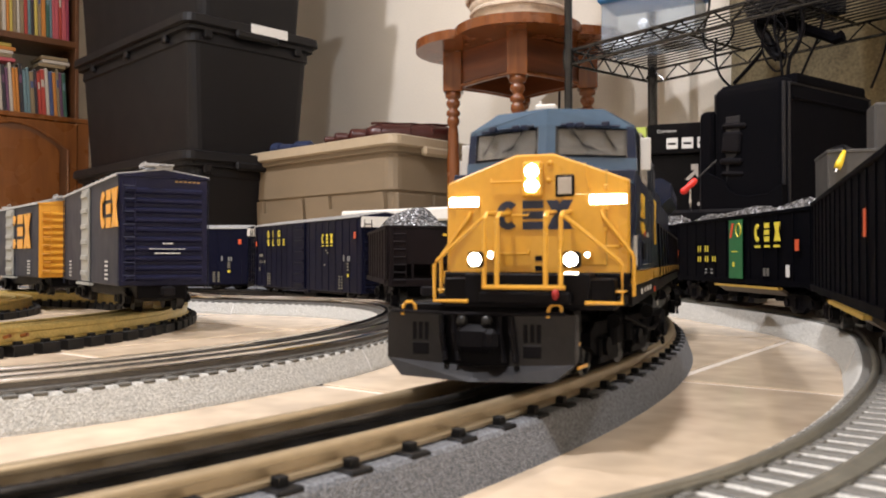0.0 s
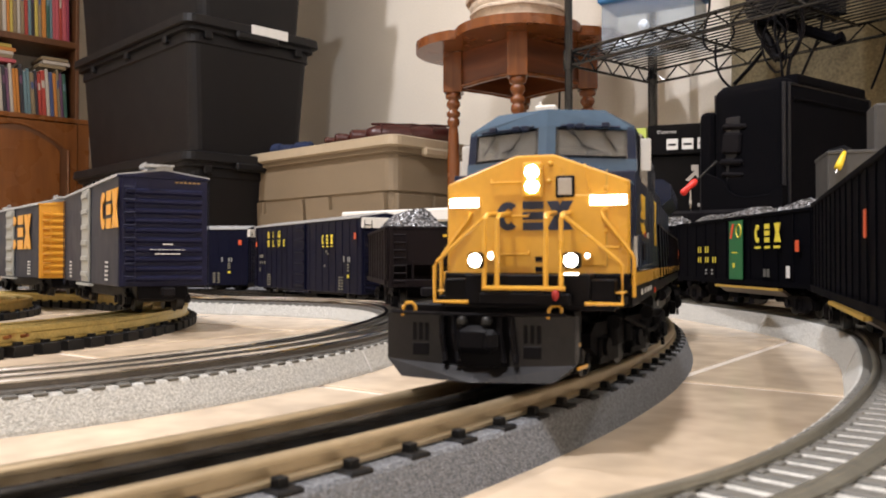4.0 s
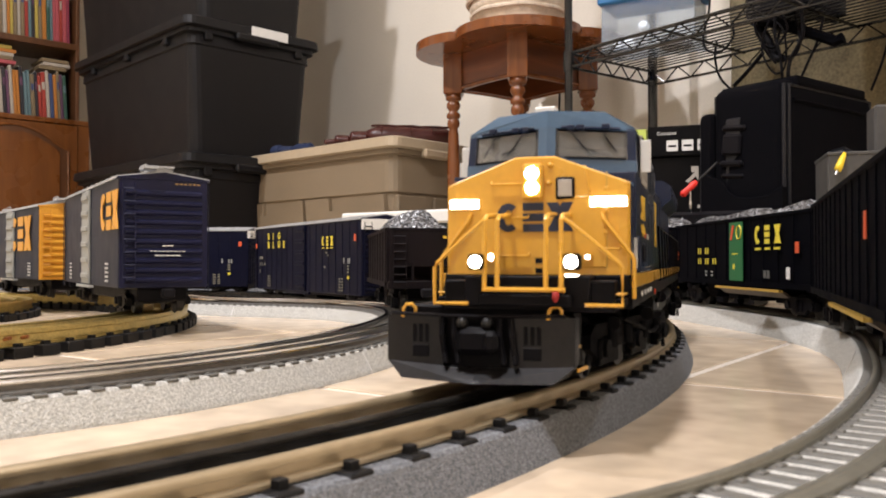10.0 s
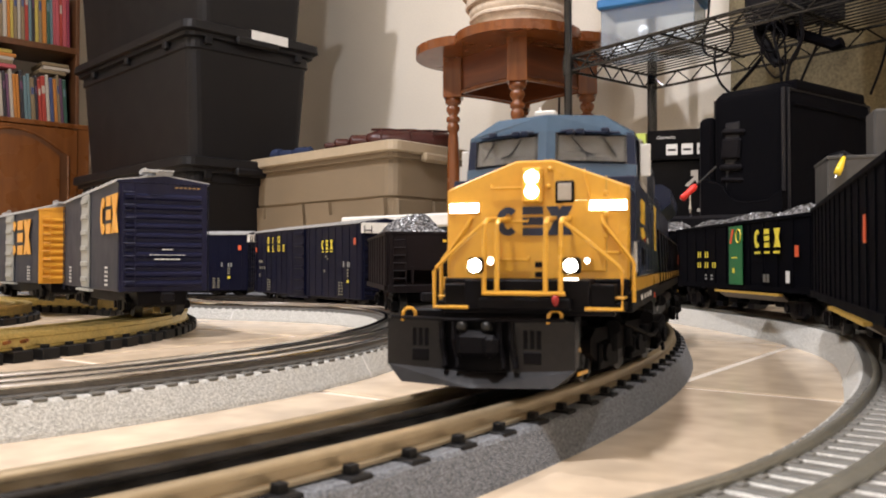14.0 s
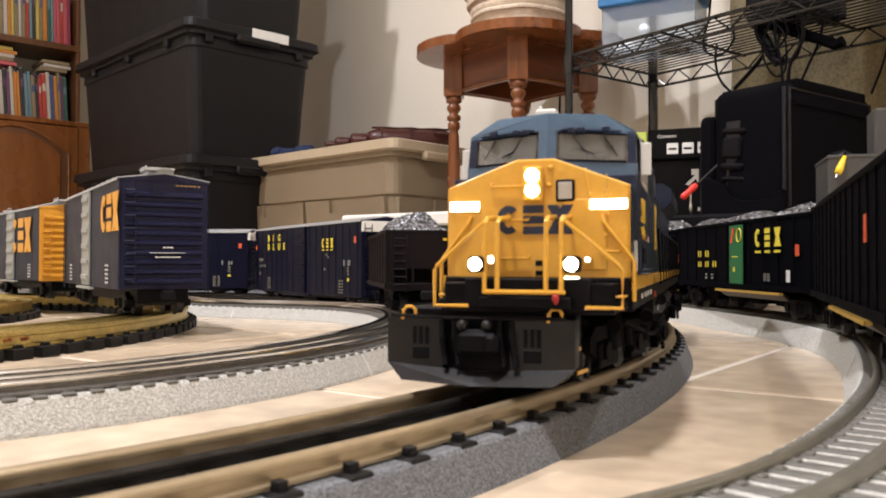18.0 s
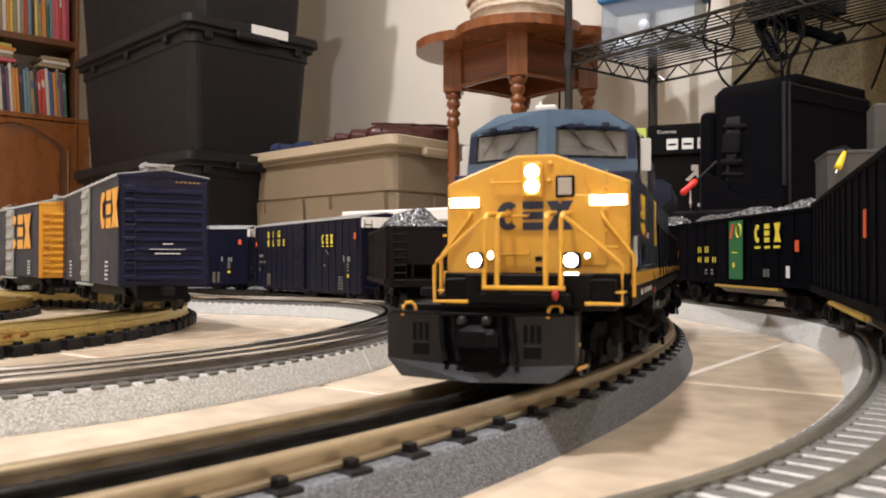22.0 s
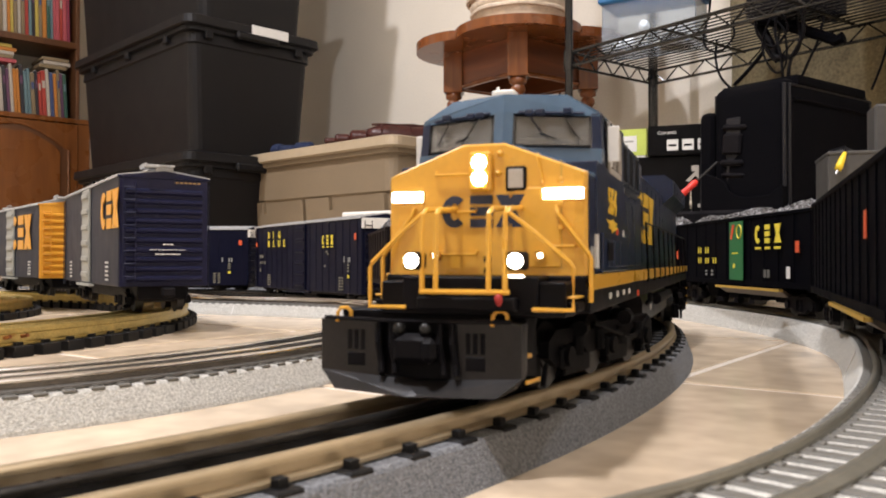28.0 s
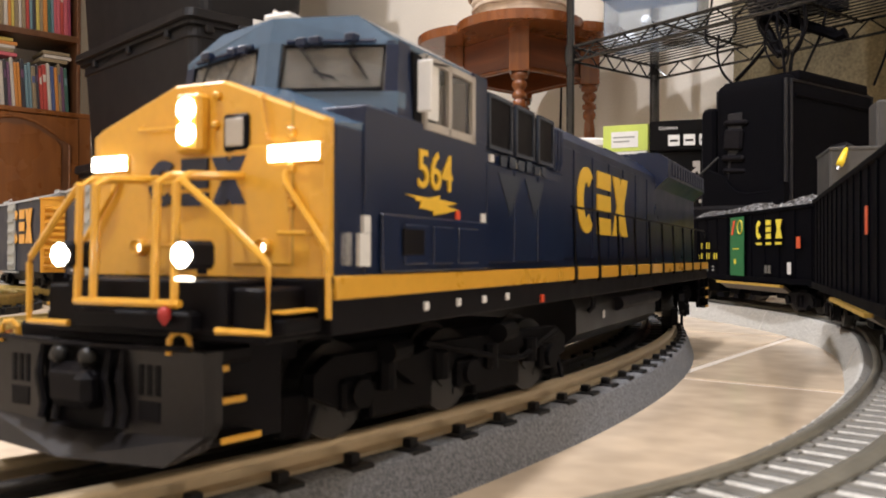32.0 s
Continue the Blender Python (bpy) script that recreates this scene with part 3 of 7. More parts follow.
def track(label, ctrl, closed, bed, tie, rails, centre, tie_w, gap, tie_len, bed_top=0.0115, top=0.018, chunky=False, seams=None, group="model railway loops", shelf=0.0212, head=0.0017, web=None):
    tr = empty("railway_track", pose(0, 0, 0), label=label, category="railway track", group=group)
    line = smooth(ctrl, closed, gap / max(1, round(gap / 0.006)))
    if bed:
        part("roadbed", sweep(B(), line, [(-0.028, 0.0), (0.028, 0.0), (0.0275, 0.0016), (shelf + 0.001, bed_top - 0.001), (shelf, bed_top),
                                           (-shelf, bed_top), (-shelf - 0.001, bed_top - 0.001), (-0.0275, 0.0016)], closed), bed, tr)
    foot = bed_top + 0.0006 if bed else 0.0068 if top > 0.015 else 0.005
    for o in (-0.0159, 0.0159):
        part("rail", sweep(B(), line, rail_prof(o, top, foot, head), closed), rails, tr, smooth=False)
    part("centre_rail", sweep(B(), line, rail_prof(0.0, top - 0.0003, foot, 0.0014), closed), centre, tr)
    # web and foot coloured darker for their dark reflections; only the running head is polished
    if web:
        for ob in [c for c in tr.children if "rail" in c.name]:
            ob.data.materials.append(web)
            for p in ob.data.polygons:
                if max(ob.data.vertices[v].co.z for v in p.vertices) < top - 0.0012:
                    p.material_index = 1
    bm = B()
    z0, z1 = (bed_top - 0.0008, bed_top + 0.0006) if bed else (0.0, 0.0068 if top > 0.015 else 0.005)
    box(bm, -tie_w / 2, tie_w / 2, -tie_len, tie_len, z0, z1, 0.0004)
    for s in (-1, 1):
        for e in (1, -1):
            c, hw, up = (s * (0.0159 + e * 0.0040), 0.0014, 0.0021) if chunky else (s * (0.0159 + e * 0.0029), 0.0009, 0.0005)
            cw = tie_w * (0.19 if chunky else 0.32)
            box(bm, -cw, cw, c - hw, c + hw, z1 - 0.0003, z1 + up, 0.0002)
    per = max(1, round(gap / 0.006))
    spots = line[::per]
    # the ties round the bend that the camera faces are pieces; the rest stay joined
    near = set(sorted(range(len(spots)), key=lambda i: (spots[i][0] - Vector((0.05, 0.42))).length)[:260])
    src = None
    far = []
    for i, (p, d) in enumerate(spots):
        m = pose(p.x, p.y, 0, 0, 0, math.degrees(math.atan2(d.y, d.x)))
        if i not in near:
            far.append(m)
        elif src is None:
            src = part("tie", bm, tie, tr)
            src.matrix_basis = m
        else:
            share("tie", src, tr, m)
    if far:
        co = [v.co.copy() for v in src.data.vertices]
        fc = [tuple(p.vertices) for p in src.data.polygons]
        me = bpy.data.meshes.new("far_ties")
        me.from_pydata([m @ c for m in far for c in co], [], [tuple(v + k * len(co) for v in f) for k in range(len(far)) for f in fc])
        me.materials.append(tie)
        ob = new("far_ties", me)
        ob.parent = tr
        tagged(ob, kind="stuff")
    # joints between the sections of roadbed
    if seams:
        for i in range(30, len(line), 60):
            p, d = line[i]
            ob = part("roadbed_joint", prism(B(), [(-0.02835, 0.0), (0.02835, 0.0), (0.02785, 0.0019), (0.0225, bed_top - 0.0006), (-0.0225, bed_top - 0.0006),
                                                   (-0.02785, 0.0019)], -0.0006, 0.0006, "x"), seams, tr)
            ob.matrix_basis = pose(p.x, p.y, 0, 0, 0, math.degrees(math.atan2(d.y, d.x)))
    return tr


LOOP = Vector((-0.704, 0.736))
LOOP_R = 0.860


def ring(cx, cy, r, a0, a1, n):
    return [(cx + r * math.cos(radians(a0 + (a1 - a0) * i / n)), cy + r * math.sin(radians(a0 + (a1 - a0) * i / n))) for i in range(n + 1)]


track("three-rail model track with bronze rails on dark grey roadbed", ring(LOOP.x, LOOP.y, LOOP_R, -100, 4, 16)
      + [(0.15, 0.95), (0.12, 1.15), (0.02, 1.33), (-0.15, 1.43), (-0.5, 1.46), (-1.0, 1.46), (-1.35, 1.36), (-1.56, 1.1), (-1.6, 0.7), (-1.5, 0.3), (-1.25, 0.02)],
      True, M["bed_dark"], M["tie_black"], M["rail_bronze"], M["rail_black"], 0.0072, 0.0195, 0.0238, chunky=True, shelf=0.0232)
track("three-rail model track with silver rails on light grey roadbed",
      [(-0.9, 0.10), (-0.65, 0.095), (-0.42, 0.135), (-0.26, 0.215), (-0.158, 0.293), (-0.105, 0.355), (-0.068, 0.423), (-0.045, 0.50), (-0.032, 0.58),
       (-0.030, 0.67), (-0.046, 0.75), (-0.086, 0.820), (-0.15, 0.868), (-0.26, 0.922)] + ring(-0.66, 0.66, 0.478, 48, 180, 6) + [(-1.15, 0.45), (-1.08, 0.22)],
      True, M["bed_light"], M["tie_grey"], M["rail_silver"], M["rail_silver"], 0.0050, 0.0092, 0.0222, bed_top=0.0120, seams=M["joint"], web=M["rail_web"])
track("three-rail model track on light grey roadbed under the coal hoppers",
      [(-0.04, 0.075), (0.070, 0.152), (0.149, 0.254), (0.213, 0.373), (0.262, 0.494), (0.279, 0.622), (0.270, 0.748), (0.258, 0.86), (0.243, 1.1), (0.19, 1.33), (0.05, 1.5),
       (-0.15, 1.57), (-0.5, 1.585), (-1.0, 1.585), (-1.45, 1.47), (-1.7, 1.15), (-1.75, 0.7), (-1.62, 0.2), (-1.3, -0.12), (-0.9, -0.24), (-0.5, -0.21), (-0.3, -0.125), (-0.15, -0.025)],
      True, M["bed_light"], M["tie_grey"], M["rail_grey"], M["rail_grey"], 0.0046, 0.0092, 0.0208, bed_top=0.0152, head=0.0010, seams=M["joint"])
track("brass-railed model track on thick black ties", ring(-0.66, 0.66, 0.417, 0, 350, 35), True, None, M["tie_black"], M["rail_brass"], M["rail_brass"],
      0.0140, 0.0195, 0.0255, chunky=True)
for yy in (0.486, 0.497):
    pin = part("rail_pin", cyl(B(), (0, 0, 0), (0.0, -0.005, 0.001), 0.0012, 8), M["copper"], bpy.data.objects["railway_track.003"], "copper contact pin")
    an = math.atan2(yy - 0.66, math.sqrt(0.436 ** 2 - (yy - 0.66) ** 2))
    pin.matrix_basis = pose(-0.66 + 0.4365 * math.cos(an), 0.66 + 0.4365 * math.sin(an), 0.012, 0, 0, math.degrees(an) + 90)
track("small inner loop of brass-railed model track", ring(-0.66, 0.80, 0.215, 0, 345, 23), True, None, M["tie_black"], M["rail_brass"], M["rail_brass"],
      0.0165, 0.0195, 0.0255, chunky=True)
# black rails and ties here carry the shadow that lies on the siding
track("straight siding behind the loops, its track coloured black for shadow",
      [(-0.045, 0.906), (-0.10, 0.992), (-0.17, 1.10), (-0.254, 1.225), (-0.36, 1.305), (-0.52, 1.335), (-0.75, 1.338), (-1.1, 1.335)], False, None, M["tie_black"], M["rail_black"], M["rail_black"],
      0.0095, 0.0195, 0.0225, top=0.012)


# ---------------------------------------------------------------- rolling stock
K = 0.000925            # the locomotive's own unit
WHEELS = []             # (wheel set, radius) of the running locomotive


def wheelset(parent, x, r, gauge=0.0159, spoke=False, name="wheel_set"):
    """One axle with two flanged wheels; its own origin on the axle."""
    bm = B()
    for s in (-1, 1):
        y = s * gauge
        cyl(bm, (0, y - s * 0.002, 0), (0, y + s * 0.003, 0), r, 20)
        cyl(bm, (0, y - s * 0.003, 0), (0, y - s * 0.002, 0), r + 0.0012, 20)
        cyl(bm, (0, y + s * 0.0029, 0), (0, y + s * 0.0036, 0), r * 0.45, 12)
        for k in range(4):
            a = k * math.pi / 2
            cyl(bm, (r * 0.68 * math.cos(a), y + s * 0.0028, r * 0.68 * math.sin(a)), (r * 0.68 * math.cos(a), y + s * 0.0033, r * 0.68 * math.sin(a)), r * 0.12, 6)
    cyl(bm, (0, -gauge, 0), (0, gauge, 0), 0.0018, 8)
    ob = part(name, bm, M["wheel"], parent)
    ob.location = (x, 0, r)
    return ob


def car_truck(parent, x, r=0.0085, base=0.036, yaw=0.0, dark="black"):
    """A two-axle freight truck with sprung side frames."""
    t = part("truck", box(B(), -0.006, 0.006, -0.022, 0.022, r - 0.002, r + 0.009, 0.001), M[dark], parent)
    t.matrix_basis = pose(x, 0, 0, 0, 0, yaw)
    for s in (-1, 1):
        bm = B()
        y = s * 0.0225
        z = r
        prism(bm, [(-base / 2 - 0.005, z + 0.003), (-base / 2 + 0.004, z + 0.006), (base / 2 - 0.004, z + 0.006), (base / 2 + 0.005, z + 0.003),
                   (base / 2 + 0.004, z - 0.003), (base / 2 - 0.006, z - 0.002), (0.006, z - 0.006), (-0.006, z - 0.006), (-base / 2 + 0.006, z - 0.002), (-base / 2 - 0.004, z - 0.003)],
              y - 0.0018, y + 0.0018, "y")
        for e in (-1, 1):
            cyl(bm, (e * base / 2, y, z), (e * base / 2, y + s * 0.003, z), 0.0032, 10)
        for e in (-0.003, 0.003):
            cyl(bm, (e, y + s * 0.0022, z - 0.004), (e, y + s * 0.0022, z + 0.004), 0.0012, 8)
        part("side_frame", bm, M[dark], t)
    for e in (-1, 1):
        wheelset(t, e * base / 2, r)
    return t


def coupler(parent, x, s, z=0.016):
    bm = B()
    box(bm, min(x, x + s * 0.012), max(x, x + s * 0.012), -0.002, 0.002, z - 0.002, z + 0.002, 0.0005)
    box(bm, min(x + s * 0.011, x + s * 0.02), max(x + s * 0.011, x + s * 0.02), -0.0055, 0.004, z - 0.0035, z + 0.0035, 0.0012)
    return part("coupler", bm, M["black_mid"], parent)


def ladder(parent, x, y, z0, z1, w, n, material, along="x"):
    bm = B()
    for s in (-1, 1):
        a = (x + s * w / 2, y, z0) if along == "x" else (x, y + s * w / 2, z0)
        b = (a[0], a[1], z1)
        tube(bm, [a, b], 0.0005, 5)
    for i in range(n):
        z = z0 + (z1 - z0) * (i + 0.5) / n
        a = (x - w / 2, y, z) if along == "x" else (x, y - w / 2, z)
        b = (x + w / 2, y, z) if along == "x" else (x, y + w / 2, z)
        tube(bm, [a, b], 0.0006, 5)
    return part("ladder", bm, material, parent)


def boxcar(m, L, W, H, label, body, roof, end_mat, door_mat, mark, mark_h, sill=0.020, white_end=False, low=False, mark_x=0.02, ribbed_side=False):
    """A box car; x along, rail top at z = 0; both sides alike."""
    car = empty("boxcar", m, label=label, category="model freight car", group="model train cars")
    part("body", box(B(), -L / 2, L / 2, -W / 2, W / 2, sill, H - 0.006, 0.0006), body, car)
    eave = H - 0.006
    part("roof", prism(B(), [(-W / 2 - 0.0015, eave - 0.001), (W / 2 + 0.0015, eave - 0.001), (W / 2 + 0.0012, eave + 0.001), (0.0, H), (-W / 2 - 0.0012, eave + 0.001)],
                       -L / 2 - 0.001, L / 2 + 0.001, "x"), roof, car)
    for e in (-1, 1):
        part("gable", prism(B(), [(-W / 2 - 0.0012, eave - 0.0012), (W / 2 + 0.0012, eave - 0.0012), (W / 2 + 0.0010, eave), (0.0, H - 0.0012), (-W / 2 - 0.0010, eave)],
                            e * (L / 2 - 0.002), e * (L / 2 + 0.0018), "x"), end_mat if e > 0 else body, car)
    nr = 12
    for i in range(1, nr):
        x = -L / 2 + L * i / nr
        part("roof_rib", prism(B(), [(-W / 2 - 0.001, eave + 0.0008), (W / 2 + 0.001, eave + 0.0008), (W / 2 + 0.001, eave + 0.0018), (0, H + 0.0008), (-W / 2 - 0.001, eave + 0.0018)],
                               x - 0.0008, x + 0.0008, "x"), roof, car)
    if not low:
        bm = B()
        for k in (-1, 0, 1):
            box(bm, -L / 2 - 0.006, L / 2 + 0.006, k * 0.0045 - 0.0019, k * 0.0045 + 0.0019, H + 0.002, H + 0.0032)
        for i in range(9):
            x = -L / 2 + L * i / 8
            box(bm, x - 0.0008, x + 0.0008, -0.0065, 0.0065, H - 0.0005, H + 0.002)
        part("roof_walk", bm, roof, car, "light grey running board")
        for e in (-1, 1):
            bm = B()
            tube(bm, [(e * (L / 2 - 0.022), -0.013, H + 0.001), (e * (L / 2 - 0.022), -0.013, H + 0.005), (e * (L / 2 - 0.004), -0.013, H + 0.005), (e * (L / 2 - 0.004), -0.013, H + 0.001)], 0.0005, 5)
            box(bm, e * L / 2 - 0.009, e * L / 2 + 0.009, -0.017, -0.006, H + 0.0005, H + 0.0028, 0.0003)
            part("roof_grab", bm, roof, car)
    for e in (-1, 1):
        bm = B()
        x = e * L / 2
        box(bm, x - 0.0005, x + 0.0012, -W / 2 + 0.0005, W / 2 - 0.0005, sill, eave - 0.001, 0.0004)
        part("end_panel", bm, end_mat if e > 0 else body, car)
        n = 10 if not low else 12
        for i in range(n):
            z = sill + 0.006 + (eave - sill - 0.018) * i / (n - 1)
            hh = (eave - sill) / n * 0.30
            rb = part("end_rib", prism(B(), [(x + e * 0.001, z - hh), (x + e * 0.0034, z - hh * 0.35), (x + e * 0.0034, z + hh * 0.35), (x + e * 0.001, z + hh)], -W / 2 + 0.005, W / 2 - 0.005, "y"),
                      end_mat if e > 0 else body, car)
        if white_end:
            part("end_band", box(B(), x - 0.0003, x + e * 0.0042, -W / 2 + 0.0002, W / 2 - 0.0002, eave - 0.0125, eave - 0.0005, 0.0003), M["white"], car, "white band across the top of the end")
        ladder(car, x + e * 0.0045, -W / 2 + 0.007, sill + 0.003, eave - 0.004, 0.009, 8, end_mat if e > 0 else body, "y")
        coupler(car, x, e)
    for s in (-1, 1):
        y = s * W / 2
        dw = 0.034
        ds = part("door", box(B(), -dw / 2, dw / 2, y - 0.0002, y + s * 0.0024, sill + 0.001, eave - 0.002, 0.0005), door_mat, car, "sliding side door")
        for i in range(6):
            z = sill + 0.008 + (eave - sill - 0.016) * i / 5
            part("door_rib", box(B(), -dw / 2 + 0.002, dw / 2 - 0.002, y + s * 0.0022, y + s * 0.0036, z - 0.0024, z + 0.0024, 0.0008), door_mat, ds)
        part("door_rail", box(B(), -dw, dw, y + s * 0.0005, y + s * 0.0042, sill - 0.0022, sill - 0.0002), door_mat, car)
        if ribbed_side:
            for i in range(18):
                x = -L / 2 + L * (i + 0.5) / 18
                if abs(x) > dw / 2 + 0.002:
                    part("side_rib", box(B(), x - 0.0006, x + 0.0006, y - 0.0002, y + s * 0.0005, sill + 0.001, eave - 0.002), body, car)
        ladder(car, s * (L / 2 - 0.007), y + s * 0.0016, sill - 0.004, eave - 0.004, 0.009, 8, body, "x")
    part("underframe", box(B(), -L / 2 + 0.004, L / 2 - 0.004, -0.019, 0.019, max(0.0035, sill - 0.011), sill + 0.001, 0.0008), M["black"], car)
    bm = B()
    box(bm, -0.022, 0.022, -0.018, 0.018, sill - 0.010, sill, 0.002)
    cyl(bm, (0.03, 0.012, sill - 0.005), (0.055, 0.012, sill - 0.005), 0.005, 10)
    part("brake_gear", bm, M["black"], car)
    for e in (-1, 1):
        car_truck(car, e * (L / 2 - 0.038))
    for s, turn in ((1, SIDE_L), (-1, SIDE_R)):
        y = s * (W / 2 + 0.0015)
        # the mark stands on the forward half as seen from that side
        if mark_h:
            emblem(car, Matrix.Translation((-s * mark_x, y, eave - 0.010 - mark_h)) @ turn, mark_h, mark)
        for xx in (-1, 1):
            rows = [(0, k * 0.0034, 0.0042, 0.0016) for k in range(5)] + [(0.0075, k * 0.0034, 0.0036, 0.0016) for k in range(5)]
            bars(car, Matrix.Translation((xx * L * 0.34, y, sill + 0.004)) @ turn, rows, M["ink_white"] if not low else M["ink_dim"])
    return car


def stock(x0, y0, x1, y1, z=0.018):
    """The pose of a car whose ends stand at two places in the plan, heading from the second to the first, and its length."""
    return pose((x0 + x1) / 2, (y0 + y1) / 2, z, 0, 0, math.degrees(math.atan2(y0 - y1, x0 - x1))), math.hypot(x1 - x0, y1 - y0)


# blue-grey boxcar whose end faces the loops
m1, L1 = stock(-0.218, 0.640, -0.362, 0.865)
car1 = boxcar(m1, L1, 0.068, 0.1110, "slate-blue model boxcar with grey door on black-tie track", M["slate"], M["silver_roof"], M["navy_end"], M["grey_paint"], M["orange"], 0.030, mark_x=0.071)
bars(car1, Matrix.Translation((L1 / 2 + 0.0046, 0.0, 0.0)) @ FRONT, [(-0.002 + k * 0.0028, 0.0520, 0.0022, 0.0010) for k in range(3)] + [(-0.012 + k * 0.0031, 0.0480, 0.0024, 0.0006) for k in range(9)] + [(-0.008 + k * 0.0040, 0.0445, 0.0034, 0.0009) for k in range(5)], M["ink_white"])
bars(car1, Matrix.Translation((L1 / 2 + 0.0022, 0.0, 0.0)) @ FRONT, [(0.008 + k * 0.0034, 0.1005, 0.0022, 0.0012) for k in range(6)], M["gold_dim"])
m2, L2 = stock(-0.424, 0.933, -0.585, 1.125)
car2 = boxcar(m2, L2, 0.068, 0.1090, "slate-blue model boxcar with orange end on black-tie track", M["slate"], M["silver_roof"], M["orange"], M["grey_paint"], M["orange"], 0.040, mark_x=0.006)

# tall navy boxcars on the siding
m3, L3 = stock(-0.066, 0.938, -0.252, 1.231, 0.012)
car3 = boxcar(m3, L3, 0.062, 0.101, "tall navy-blue model boxcar with yellow lettering on the siding", M["navy"], M["silver_roof"], M["navy"], M["navy"], M["yellow_ink"], 0.0, sill=0.0075, white_end=True, low=True, ribbed_side=True)
m4, L4 = stock(-0.300, 1.301, -0.640, 1.337, 0.012)
car4 = boxcar(m4, L4, 0.062, 0.101, "tall navy-blue model boxcar with white end band, farther along the siding", M["navy"], M["silver_roof"], M["navy"], M["navy"], M["yellow_ink"], 0.0, sill=0.0075, white_end=True, low=True, ribbed_side=True)


def navy_marks(car, L):
    y = 0.0331
    side = lambda x, z: Matrix.Translation((x, -y, z)) @ SIDE_R
    other = lambda x, z: Matrix.Translation((-x, y, z)) @ SIDE_L
    for at in (side, other):
        spaced("BIG", 0.0125, 0.0195, M["yellow_ink"], car, at, -L * 0.335, 0.0775)
        spaced("BLUE", 0.0125, 0.0195, M["yellow_ink"], car, at, -L * 0.335, 0.0655)
        emblem(car, at(L * 0.205, 0.0655), 0.0115, M["yellow_ink"], w=0.75, gap=0.95)
        bars(car, at(L * 0.205, 0.0622), [(0, 0, 0.0065, 0.0014), (0.0127, 0, 0.0065, 0.0014), (0.0247, 0, 0.0065, 0.0014)], M["yellow_ink"])
        bars(car, at(-L * 0.43, 0.030), [(0, 0, 0.0035, 0.005), (0.002, 0.011, 0.003, 0.004), (0.011, 0.011, 0.002, 0.004), (0.020, 0.011, 0.003, 0.004), (0, 0.020, 0.005, 0.004), (0.008, 0.020, 0.005, 0.004)], M["ink_dim"])
        bars(car, at(L * 0.41, 0.026), [(0, 0, 0.0045, 0.0035)], M["yellow_ink"])
        bars(car, at(L * 0.41, 0.026), [(0.0, 0.007, 0.004, 0.002), (0.0, 0.0105, 0.004, 0.002), (0.0, 0.014, 0.004, 0.002), (-0.06, 0.03, 0.004, 0.002), (-0.055, 0.027, 0.003, 0.002), (-0.14, 0.042, 0.003, 0.005), (-0.065, 0.012, 0.004, 0.003)], M["ink_dim"])
        bars(car, at(L * 0.41, 0.044), [(-0.010, 0, 0.002, 0.007), (0.001, 0, 0.002, 0.006), (0.005, 0, 0.002, 0.006)], M["grey_paint"])
        bars(car, at(L * 0.46, 0.070), [(0, 0, 0.005, 0.0075)], M["orange_mark"])
        bars(car, at(-L * 0.475, 0.066), [(0, 0, 0.005, 0.0065)], M["orange_mark"])
        bars(car, at(0.0, 0.083), [(0, 0, 0.007, 0.005)], M["green"])


navy_marks(car3, L3)
navy_marks(car4, L4)


